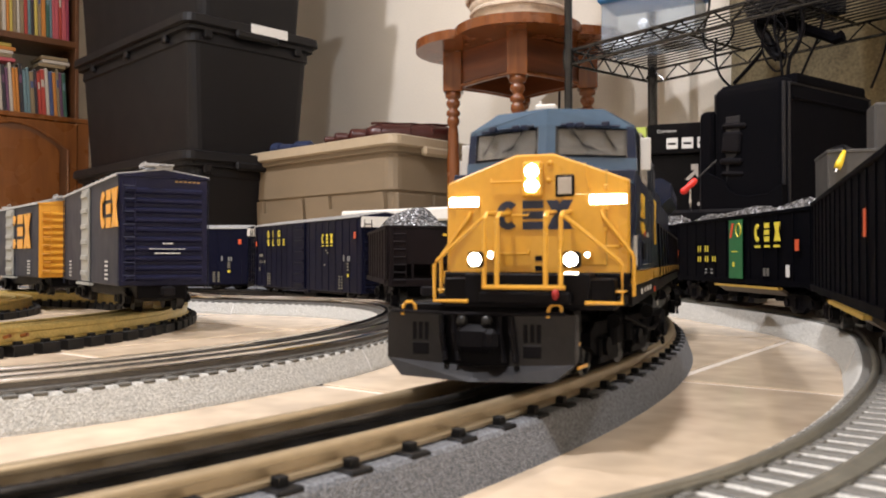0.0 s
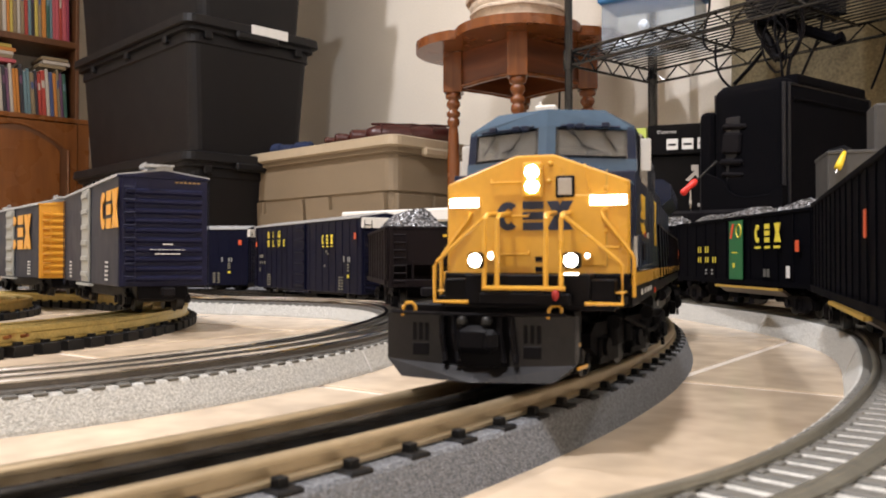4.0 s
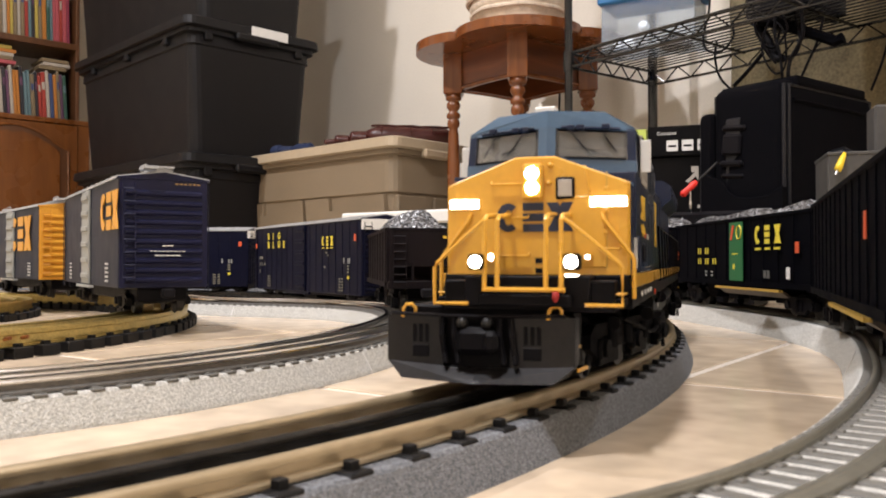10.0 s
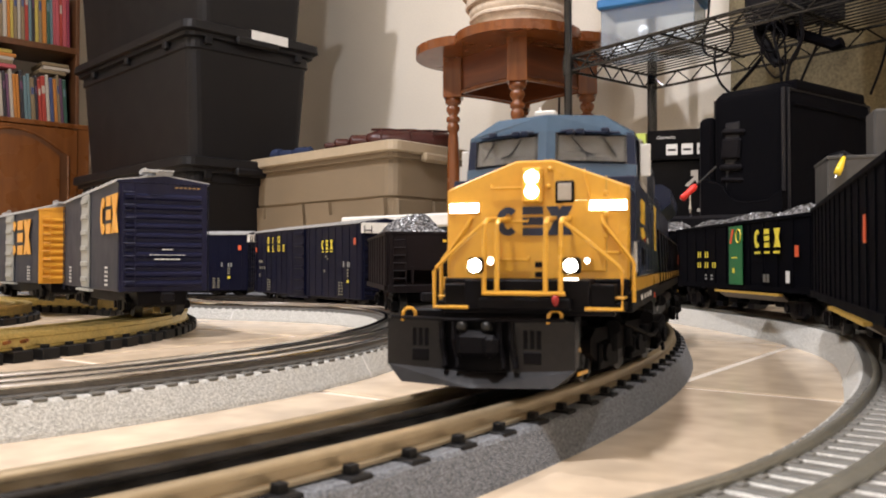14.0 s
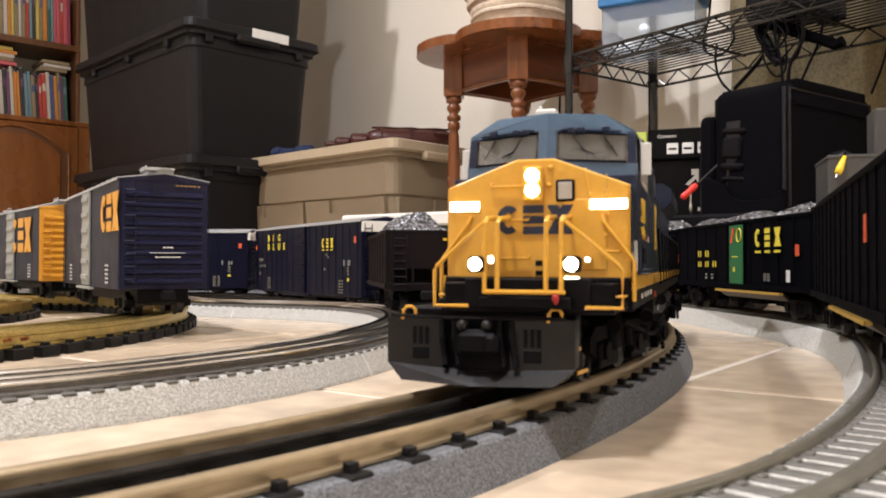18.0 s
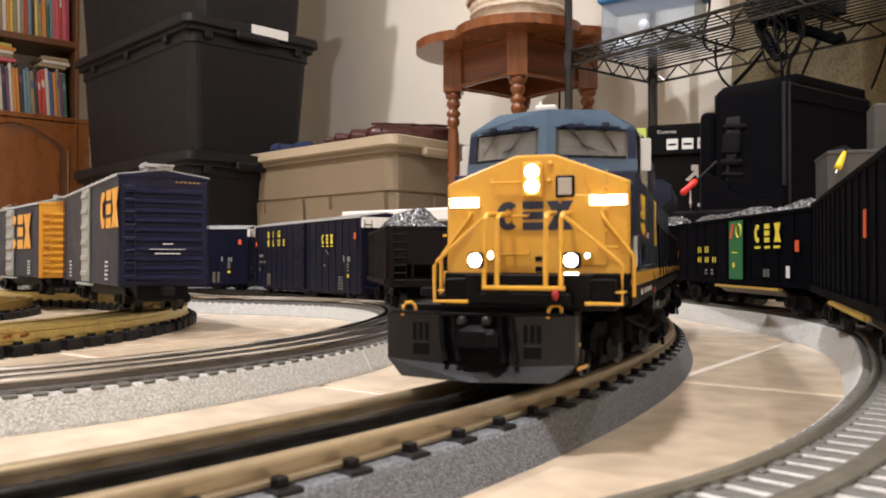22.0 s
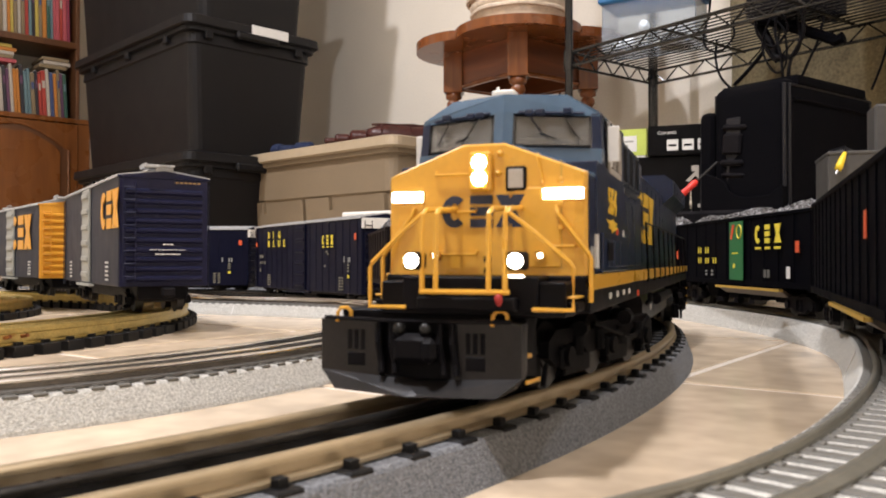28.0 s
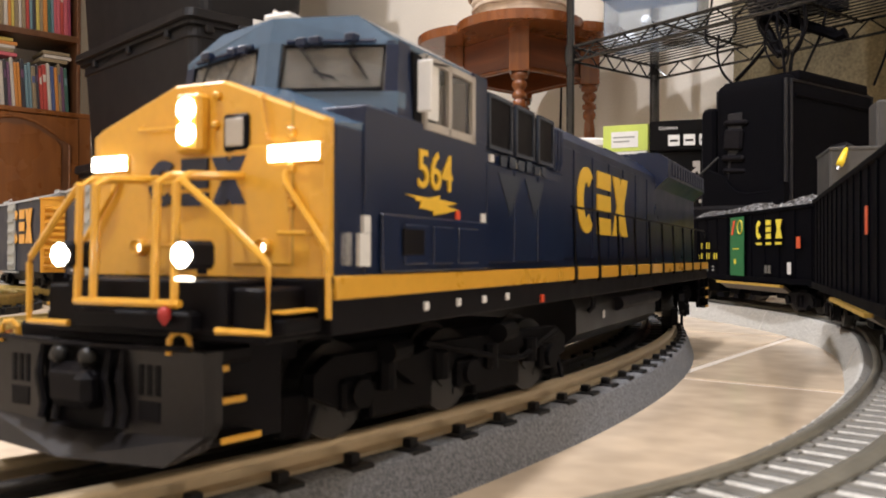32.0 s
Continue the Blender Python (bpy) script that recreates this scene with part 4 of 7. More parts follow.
def hopper(m, L, W, H, label, paint, ribs=11, heap=0.012, stripe=True, green=True, seed=1, end_slope=0.05, rise=5.0):
    """An open hopper with a coal load; x along, rail top at z = 0."""
    car = empty("hopper_car", m, label=label, category="model freight car", group="model hopper cars")
    z0, t = 0.024, 0.0016
    for s in (-1, 1):
        y = s * W / 2
        sp = part("side_panel", box(B(), -L / 2, L / 2, min(y, y - s * t), max(y, y - s * t), z0, H, 0.0003), paint, car)
        for i in range(ribs):
            x = -L / 2 + 0.004 + (L - 0.008) * i / (ribs - 1)
            part("side_rib", box(B(), x - 0.0011, x + 0.0011, y - 0.0001, y + s * 0.0007, z0, H - 0.001, 0.0002), paint, sp)
        part("top_rim", box(B(), -L / 2 - 0.001, L / 2 + 0.001, y - 0.0012, y + 0.0012, H - 0.0018, H + 0.0008, 0.0004), paint, car)
        part("side_sill", box(B(), -L / 2, L / 2, y - 0.001, y + s * 0.0016, z0 - 0.0035, z0 + 0.0005), paint, car)
        if stripe:
            part("side_stripe", box(B(), -L * 0.13 if y < 0 else -L * 0.32, L * 0.32 if y < 0 else L * 0.13, y - s * 0.002, y + s * 0.0012, z0 - 0.0066, z0 - 0.0048), M["stripe_yellow"], car, "yellow sill stripe")
            part("discharge_door", prism(B(), [(y - s * 0.0008, z0 - 0.0062), (y - s * 0.008, z0 - 0.0112), (y - s * 0.010, z0 - 0.0102), (y - s * 0.004, z0 - 0.0056)],
                                         (-L * 0.125) if y < 0 else -L * 0.315, L * 0.315 if y < 0 else L * 0.125, "x"), M["door_grey"], car, "sloping grey-brown discharge door")
    for e in (-1, 1):
        x = e * L / 2
        ep = part("end_panel", box(B(), x - 0.0008, x + 0.0008, -W / 2, W / 2, H * 0.55, H, 0.0003), paint, car)
        part("end_rim", box(B(), x - 0.0012, x + 0.0012, -W / 2 - 0.001, W / 2 + 0.001, H - 0.0018, H + 0.0008, 0.0004), paint, car)
        part("slope_sheet", prism(B(), [(x - e * 0.001, H * 0.55), (x - e * end_slope, z0 - 0.004), (x - e * (end_slope + 0.004), z0 - 0.004), (x - e * 0.005, H * 0.55)], -W / 2 + 0.002, W / 2 - 0.002, "y"), paint, car)
        for s in (-1, 1):
            part("end_post", box(B(), x - 0.0015, x + e * 0.0028, s * (W / 2 - 0.0035) - 0.0015, s * (W / 2 - 0.0035) + 0.0015, z0 - 0.002, H, 0.0003), paint, car)
            part("end_post", box(B(), x - 0.0015, x + e * 0.002, s * 0.010 - 0.001, s * 0.010 + 0.001, z0 - 0.002, H * 0.6, 0.0003), paint, car)
        part("end_sill", box(B(), x - e * 0.012, x + e * 0.003, -W / 2 + 0.001, W / 2 - 0.001, z0 - 0.005, z0 + 0.001, 0.0005), paint, car)
        ladder(car, x + e * 0.0035, -e * (W / 2 - 0.010), z0 - 0.003, H - 0.003, 0.010, 7, paint, "y")
        coupler(car, x, e)
    part("floor_sheet", box(B(), -L / 2 + 0.03, L / 2 - 0.03, -W / 2 + 0.002, W / 2 - 0.002, z0 - 0.004, z0 + 0.012), paint, car)
    for x in ((-0.25, -0.08, 0.08, 0.25) if stripe else (-0.14, 0.14)):
        bm = B()
        prism(bm, [(-0.020, z0), (0.020, z0), (0.009, 0.0085), (-0.009, 0.0085)], -W / 2 + 0.010, W / 2 - 0.010, "y")
        ob = part("hopper_bay", bm, paint, car)
        ob.location.x = x * L
    # coal: a lumpy heap inside the rim
    rng = random.Random(seed)
    bm = B()
    nx, ny = 130, 36
    grid = []
    for i in range(nx + 1):
        row = []
        for j in range(ny + 1):
            u, v = i / nx * 2 - 1, j / ny * 2 - 1
            edge = min(1.0, (1 - abs(u)) * rise) * (1 - abs(v) ** 2.4)
            lump = noise.noise(Vector((u * 3 + seed, v * 1.2, seed * 2.1)))
            gr = abs(noise.noise(Vector((u * L * 210, v * W * 170, seed)))) * 0.0034 + rng.random() * 0.0011
            row.append(bm.verts.new((u * (L / 2 - 0.002), v * (W / 2 - 0.002), H - 0.004 + heap * edge * (0.85 + 0.5 * lump) + gr)))
        grid.append(row)
    for i in range(nx):
        for j in range(ny):
            bm.faces.new((grid[i][j], grid[i + 1][j], grid[i + 1][j + 1], grid[i][j + 1]))
    part("coal_load", bm, M["coal"], car, "glossy black coal load heaped above the rim")
    for e in (-1, 1):
        car_truck(car, e * (L / 2 - 0.032))
    return car


# black hoppers round the outer loop
def black_marks(car, L, W):
    for turn, s in ((SIDE_R, -1), (SIDE_L, 1)):
        at = lambda x, z: Matrix.Translation((-s * x, s * (W / 2 + 0.0026), z)) @ turn
        emblem(car, at(L * 0.186, 0.0535), 0.0140, M["yellow_ink"], w=0.92, gap=0.75)
        bars(car, at(L * 0.186, 0.0490), [(0, 0, 0.0098, 0.0018), (0.0172, 0, 0.0088, 0.0018), (0.0330, 0, 0.0100, 0.0018)], M["yellow_ink"])
        bars(car, at(-L * 0.265, 0.047), [(0, 0, 0.0018, 0.0055), (0.0055, 0, 0.0018, 0.0055), (0.018, 0, 0.0018, 0.0055), (0.0235, 0, 0.0018, 0.0055)], M["yellow_ink"])
        bars(car, at(-L * 0.265, 0.038), [(0, 0, 0.0018, 0.005), (0.0055, 0, 0.0018, 0.005), (0.018, 0, 0.0018, 0.005), (0.0235, 0, 0.0018, 0.005), (0.036, 0, 0.0018, 0.005), (0.0415, 0, 0.0018, 0.005)], M["yellow_ink"])
        bars(car, at(-L * 0.20, 0.0275), [(0, 0, 0.004, 0.0015), (0, 0.003, 0.004, 0.0015), (0.014, 0, 0.004, 0.0015), (0.014, 0.003, 0.004, 0.0015)], M["grey_paint"])
        bars(car, at(L * 0.425, 0.046), [(0, 0, 0.0055, 0.008)], M["orange_mark"])
        bars(car, at(-L * 0.485, 0.042), [(0, 0, 0.0045, 0.008)], M["orange_mark"])
        bars(car, at(L * 0.375, 0.0275), [(0, 0, 0.0055, 0.0085)], M["ink_white"])
        bars(car, at(L * 0.24, 0.0275), [(0, 0, 0.004, 0.006), (0.006, 0, 0.004, 0.006)], M["tie_grey"])
        gp = part("colour_panel", box(B(), 0.0, L * 0.10, 0.0245, 0.0725, -0.0004, 0.0), M["green"], car, "green painted panel")
        gp.matrix_basis = at(0, 0)
        ob = part("slanted_mark", prism(B(), [(L * 0.008, 0.058), (L * 0.022, 0.058), (L * 0.040, 0.070), (L * 0.026, 0.070)], 0.0, 0.0004, "z"), M["red_mark"], car)
        ob.matrix_basis = at(0, 0)
        ob = part("round_mark", tube(B(), [(L * 0.074 + 0.0048 * math.cos(a), 0.064 + 0.0055 * math.sin(a), 0.0003) for a in [k * math.pi / 8 for k in range(16)]], 0.0006, 4, True), M["yellow_ink"], car)
        ob.matrix_basis = at(0, 0)
        bars(car, at(L * 0.028, 0.034), [(0, 0, 0.004, 0.004), (-0.002, 0.012, 0.012, 0.001)], M["yellow_ink"])


HW, HH = 0.060, 0.0755
mh, Lh = stock(0.279, 0.552, 0.267, 0.828)
hop1 = hopper(mh, Lh, HW, HH, "black model coal hopper with green panel and yellow marks", M["hopper"], ribs=12, heap=0.012, seed=3)
black_marks(hop1, Lh, HW)
mh, Lh = stock(0.168, 0.246, 0.264, 0.512)
hop2 = hopper(mh, Lh, HW, HH, "black ribbed model coal hopper with a yellow sill stripe", M["hopper"], ribs=14, seed=5)
for s, turn in ((1, SIDE_L), (-1, SIDE_R)):
    bars(hop2, Matrix.Translation((Lh * 0.37 * s * -1, s * (HW / 2 + 0.0026), 0.048)) @ turn, [(0, 0, 0.005, 0.010)], M["orange_mark"])
mh, Lh = stock(0.257, 0.858, 0.243, 1.12)
hop3 = hopper(mh, Lh, HW, HH, "black model coal hopper coupled behind another on the outer loop", M["hopper"], ribs=12, heap=0.014, seed=9)
black_marks(hop3, Lh, HW)
# shorter brown-black hopper on the silver-railed loop
mh, Lh = stock(-0.014, 0.645, -0.044, 0.822)
hop4 = hopper(mh, Lh, 0.061, 0.066, "brown-black model coal hopper on the silver-railed loop", M["hopper_brown"], ribs=8, heap=0.020, stripe=False, seed=12, rise=2.0)
bars(hop4, Matrix.Translation((Lh / 2 + 0.0012, 0.014, 0.0585)) @ FRONT, [(0, 0, 0.003, 0.002), (0.004, 0, 0.003, 0.002), (0.008, 0, 0.003, 0.002), (0.0125, 0, 0.003, 0.002)], M["gold"])


# ---------------------------------------------------------------- the locomotive
def P(*v):
    return tuple(a * K for a in v)


def kbox(bm, x0, x1, y0, y1, z0, z1, bev=0.0, seg=1):
    return box(bm, x0 * K, x1 * K, y0 * K, y1 * K, z0 * K, z1 * K, bev * K, seg)


def kprism(bm, poly, a, b, axis="x"):
    return prism(bm, [(u * K, v * K) for u, v in poly], a * K, b * K, axis)


def ktube(bm, pts, r, n=6, closed=False):
    return tube(bm, [P(*p) for p in pts], r * K, n, closed)


def loft(bm, f0, f1):
    """Joins two faces of equal corner count, in the locomotive's unit."""
    a = [bm.verts.new(P(*p)) for p in f0]
    b = [bm.verts.new(P(*p)) for p in f1]
    bm.faces.new(a), bm.faces.new(b)
    for i in range(len(a)):
        j = (i + 1) % len(a)
        bm.faces.new((a[i], a[j], b[j], b[i]))
    return bm


loco = empty("diesel_locomotive", label="blue and yellow model diesel locomotive with lit lamps", category="model locomotive")
NOSE = [(-32.5, 35.7), (32.5, 35.7), (32.5, 66), (6.5, 75.8), (-6.5, 75.8), (-32.5, 66)]
part("nose", loft(B(), [(-2.4, y * 0.968, z) for y, z in NOSE], [(-26, y, z + (2.5 if z > 60 else 0)) for y, z in NOSE]), M["blue_sheen"], loco, "blue nose behind the yellow face")
for s in (-1, 1):
    part("nose_side", kbox(B(), -13, -2.7, min(s * 30.5, s * 31.95), max(s * 30.5, s * 31.95), 34.5, 65.6, 0.2), M["blue"], loco, "dark blue side of the nose")


def nose_plate():
    """The yellow front: flat across the middle, folded back at both cheeks, peaked along the top."""
    bm = B()
    cols = []
    for y in (-31.5, -30.7, -28.0, -6.5, 6.5, 28.0, 30.7, 31.5):
        a = abs(y)
        top = 75.8 if a < 7 else 75.8 - (a - 6.5) * 9.8 / 26
        x = 0.6 if a < 29 else 0.0 if a < 31 else -1.2
        cols.append([bm.verts.new(P(*q)) for q in ((x, y, 35.7), (x, y, top - 0.6), (x - 0.6, y, top), (-2.5, y, top + 0.2), (-2.5, y, 35.7))])
    for p, q in zip(cols, cols[1:]):
        for j in range(5):
            k = (j + 1) % 5
            bm.faces.new((p[j], p[k], q[k], q[j]))
    bm.faces.new(cols[0]), bm.faces.new(cols[-1])
    return bm


face = part("nose_face", nose_plate(), M["yellow"], loco, "yellow front of the nose")
# relief on the face: door, latches, grab irons
part("nose_door", kbox(B(), 0.4, 1.2, 9.5, 24, 38, 62, 0.4), M["yellow"], face)
for y, z, w in ((-9, 66.5, 12), (-8, 55, 12), (-7.5, 42, 11)):
    part("step_iron", ktube(B(), [(0.6, y - w / 2, z + 1), (2.2, y - w / 2, z), (2.2, y + w / 2, z), (0.6, y + w / 2, z + 1)], 0.45), M["yellow"], face)
part("grab_iron", ktube(B(), [(0.6, 17, 72), (2.0, 17, 71), (2.0, 18.5, 64), (0.6, 18.5, 63)], 0.4), M["yellow"], face)
for z in (64, 57, 50):
    part("hinge", kbox(B(), 0.5, 1.7, 23.2, 24.8, z - 0.9, z + 0.9, 0.3), M["yellow"], face)
for z in (37.0, 40.4):
    part("vent", kbox(B(), 0.4, 0.9, 0.2, 2.6, z - 0.9, z + 0.9), M["black_mid"], face)
part("foothold", ktube(B(), [(0.2, 21.5, 44.6), (2.0, 21.8, 44.3), (2.0, 28.2, 44.3), (0.2, 28.5, 44.6)], 0.5), M["yellow"], face)
for y, z in ((5.4, 72.6), (4.8, 66.6)):
    part("knob", lathe(B(), [(1.0 * K, 0.3 * K), (0.9 * K, 1.2 * K), (0.3 * K, 1.7 * K)], 10, Matrix.Translation(P(0.3, y, z)) @ pose(0, 0, 0, 0, 90, 0)), M["yellow"], face, smooth=True)
part("door_seam", kbox(B(), 0.5, 0.75, 23.9, 24.3, 38, 70), M["stripe_yellow"], face)
hl = part("headlight_box", kbox(B(), 0.2, 3.6, -3.9, 3.0, 60.9, 73.2, 0.8), M["yellow"], loco, "yellow headlight housing")
for z in (69.8, 64.9):
    part("headlight", lathe(B(), [(2.35 * K, 0), (2.4 * K, 0.6 * K), (1.4 * K, 1.0 * K)], 14, Matrix.Translation(P(3.4, -0.4, z)) @ pose(0, 0, 0, 0, 90, 0)), M["glow_head"], hl, "lit headlight", smooth=True)
wf = part("nose_window", kbox(B(), 0.2, 1.6, 7.2, 13.6, 61.0, 68.5, 0.5), M["black"], loco, "small black-framed window in the nose")
# opaque warm grey stands in for the glare on this pane
part("window_pane", kbox(B(), 1.5, 1.9, 8.1, 12.7, 61.9, 67.6, 0.2), M["frame_grey"], wf)
for s in (-1, 1):
    ya, yb = (18.6, 30.8) if s > 0 else (-30.0, -19.4)
    nb = part("number_board", kbox(B(), 0.0, 1.2, ya - 0.4, yb + 0.4, 57.8, 62.0, 0.4), M["yellow"], loco)
    part("lit_panel", kbox(B(), 1.1, 1.7, ya, yb, 58.3, 61.6, 0.3), M["glow_white"], nb, "glowing white number board")
emblem(loco, Matrix.Translation(P(0.95, -13.2, 50.2)) @ FRONT, 9.8 * K, M["ink_blue"], w=1.16)

# cab: lower body, corner posts, roof, glass
part("cab_body", kbox(B(), -73, -12.5, -32.5, 32.5, 34, 71, 0.3), M["blue"], loco, "dark blue cab sides")
cowl = B()
loft(cowl, [(-20, 0, 71), (-27, 31.8, 71), (-31, 31.8, 71), (-24, 0, 71)], [(-20.5, 0, 78.0), (-27.5, 31.8, 76.5), (-31, 31.8, 76.5), (-24, 0, 78.0)])
loft(cowl, [(-20, 0, 71), (-27, -31.8, 71), (-31, -31.8, 71), (-24, 0, 71)], [(-20.5, 0, 78.0), (-27.5, -31.8, 76.5), (-31, -31.8, 76.5), (-24, 0, 78.0)])
part("windshield_sill", cowl, M["blue_sheen"], loco)
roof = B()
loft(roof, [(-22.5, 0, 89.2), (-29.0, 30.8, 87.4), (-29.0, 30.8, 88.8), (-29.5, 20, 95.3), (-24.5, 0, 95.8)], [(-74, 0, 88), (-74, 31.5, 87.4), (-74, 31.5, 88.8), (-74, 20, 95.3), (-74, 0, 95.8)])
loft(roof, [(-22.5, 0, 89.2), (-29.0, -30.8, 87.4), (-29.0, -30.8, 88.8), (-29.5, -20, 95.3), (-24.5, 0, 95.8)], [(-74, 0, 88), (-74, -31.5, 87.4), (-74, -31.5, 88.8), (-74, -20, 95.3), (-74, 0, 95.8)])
part("cab_roof", roof, M["blue_sheen"], loco, "cab roof in blue lightened for sheen")
for s in (-1, 1):
    part("windshield_post", loft(B(), [(-20.4, 0, 76), (-21.0, s * 3.2, 76), (-23.0, s * 3.2, 76), (-22.4, 0, 76)], [(-22.4, 0, 89.5), (-23.1, s * 3.2, 89.5), (-25, s * 3.2, 89.5), (-24.4, 0, 89.5)]), M["blue_sheen"], loco)
    part("corner_post", loft(B(), [(-27.0, s * 31.9, 71), (-26.2, s * 28.6, 71), (-30, s * 28.6, 71), (-34.5, s * 31.9, 71)], [(-29.2, s * 31.0, 88.2), (-28.6, s * 28.2, 88.4), (-31.5, s * 28.2, 88.4), (-34.5, s * 31.0, 88.2)]), M["blue"], loco)
    part("windshield", loft(B(), [(-21.6, s * 3.0, 77), (-27.0, s * 28.8, 76), (-27.3, s * 28.8, 76), (-21.9, s * 3.0, 77)], [(-23.6, s * 3.0, 89.2), (-29.1, s * 28.4, 88), (-29.4, s * 28.4, 88), (-23.9, s * 3.0, 89.2)]), M["pane"], loco, "clear windshield").visible_shadow = False
    # frames and wipers
    fr = B()
    ktube(fr, [(-21.4, s * 4.0, 78), (-26.6, s * 27.9, 77.2), (-28.8, s * 27.6, 87.4), (-23.5, s * 4.0, 88.4)], 0.5, 5, True)
    part("windshield_gasket", fr, M["black"], loco)
    wp = B()
    ktube(wp, [(-23.6, s * 9, 88.6), (-22.6, s * 9.5, 86.5), (-23.4, s * 15, 79.5)], 0.22, 5)
    ktube(wp, [(-22.8, s * 12.0, 81.8), (-23.9, s * 17.5, 80.0)], 0.26, 5)
    ktube(wp, [(-26.2, s * 21, 88.2), (-25.2, s * 20.5, 86), (-26.0, s * 24.8, 79.5)], 0.22, 5)
    part("wiper", wp, M["black"], loco)
    for y in (8.5, 12.0, 21):
        part("wiper_motor", kbox(B(), -24.5 - y * 0.1, -22.0 - y * 0.1, s * y - 1.4, s * y + 1.4, 88.0, 90.0, 0.3), M["blue"], loco)
    part("visor_bar", ktube(B(), [(-23.0, s * 5, 89.3), (-27.3, s * 26, 88.3)], 0.55, 5), M["blue"], loco)
    # side windows in a pale frame
    y = s * 31.9
    bm = B()
    kbox(bm, -66.5, -38.5, y - 0.6, y + 0.9, 69.6, 71.6)
    kbox(bm, -66.5, -38.5, y - 0.6, y + 0.9, 85.6, 87.2)
    for x in (-66.5, -53.2, -40.0):
        kbox(bm, x, x + 1.6, y - 0.6, y + 0.9, 70, 87)
    part("side_window_frame", bm, M["frame_grey"], loco, "pale side window frame")
    part("side_window", kbox(B(), -65.2, -52.6, y - 0.3, y + 0.1, 71, 86), M["clear_pane"], loco).visible_shadow = False
    part("side_window", kbox(B(), -52.0, -46.4, y - 0.3, y + 0.1, 71, 86), M["clear_pane"], loco).visible_shadow = False
    part("sun_shade", kbox(B(), -46.6, -40.0, y - 0.2, y + 0.5, 72.4, 86.2), M["paper"], loco, "white half-window shade")
    part("quarter_light", kbox(B(), -38.4, -34.2, y - 0.5, y + 0.1, 71, 86.5), M["black"], loco)
    part("rear_post", kbox(B(), -73.5, -66.4, s * 29.5, s * 32.4, 70, 88.5), M["blue"], loco)
    part("mirror", kbox(B(), -36.2, -35.2, s * 32.4, s * 36.2, 73, 85, 0.3), M["paper"], loco, "white side mirror")
    for x in (-52, -40):
        part("mirror_stay", ktube(B(), [(-36, s * 34, 84.5), (x, s * 32.5, 87)], 0.3), M["black"], loco)
part("cab_rear_wall", kbox(B(), -73.8, -72.4, -31.5, 31.5, 70, 89), M["cab_in"], loco)
part("cab_floor", kbox(B(), -72, -31, -31, 31, 70.6, 71.4), M["cab_in"], loco)
for y in (-15, 15):
    st = part("cab_seat", kbox(B(), -55, -44, y - 5, y + 5, 71, 76, 1), M["blue"], loco)
    part("seat_back", kbox(B(), -57, -53.5, y - 5, y + 5, 75, 84, 1), M["blue"], st)
part("control_stand", kbox(B(), -36, -30, 8, 20, 71, 79, 0.8), M["blue"], loco)
horn = part("roof_beacon", kbox(B(), -33, -27, -5.5, 2.5, 95.6, 98.0, 0.6), M["white"], loco, "white roof fixture")
part("roof_antenna", kbox(B(), -31, -29.5, -4.5, -3.5, 97.8, 99.6, 0.2), M["white"], horn)

# number and flash on the cab side
for s, turn in ((1, SIDE_L), (-1, SIDE_R)):
    x0 = -34.8 if s > 0 else -53.4
    lettering("564", 12.6 * K, M["gold"], loco, Matrix.Translation(P(x0, s * 32.75, 55.9)) @ turn, bold=0.00012)
    bm = B()
    kprism(bm, [(-29, 53.8), (-34, 53.2), (-34, 52.6), (-37, 52.6), (-36, 51.0), (-43, 50.6), (-43, 49.6), (-50, 50.4), (-57, 51.6), (-50, 52.2), (-57, 53.2), (-46, 53.6), (-47, 54.6), (-41, 53.6)], s * 32.6, s * 32.85, "y")
    part("flash_mark", bm, M["gold"], loco, "gold winged flash under the number")
    bm = B()
    kbox(bm, -8.5, -4.6, s * 31.2, s * 31.95, 38, 44.5)
    kbox(bm, -14.2, -10.0, s * 31.5, s * 32.85, 37.8, 44.5)
    kbox(bm, -14.2, -11.6, s * 31.5, s * 32.85, 44.6, 48.2)
    part("data_plate", bm, M["ink_white"], loco, "white data panels")
    bm = B()
    kbox(bm, -58.2, -55.8, s * 32.5, s * 32.85, 49.2, 51.4)
    part("warning_label", bm, M["red_mark"], loco)
    part("small_label", kbox(B(), -72.2, -69.6, s * 32.5, s * 32.85, 48.8, 51.4), M["ink_white"], loco)
    # low side boxes with louvred doors
    side_box = part("battery_box", kbox(B(), -73, -18, s * 32.4, s * 33.6, 36.4, 49.0, 0.4), M["blue"], loco)
    for x in (-66, -52, -38):
        part("box_door", kbox(B(), x, x + 11, s * 33.5, s * 34.1, 38, 47, 0.3), M["blue"], side_box)
    part("louvre_panel", kbox(B(), -36, -26, s * 33.6, s * 34.2, 40, 46, 0.2), M["black_mid"], side_box)

# hood behind the cab
part("equipment_cabinet", kbox(B(), -134, -74, -31, 31, 36, 69, 0.4), M["blue"], loco)
part("upper_cabinet", loft(B(), [(-74, -30, 69), (-74, 30, 69), (-74, 30, 84), (-74, 24, 89), (-74, -24, 89), (-74, -30, 84)], [(-133, -29, 69), (-133, 29, 69), (-133, 29, 84), (-133, 23, 88), (-133, -23, 88), (-133, -29, 84)]), M["blue"], loco)
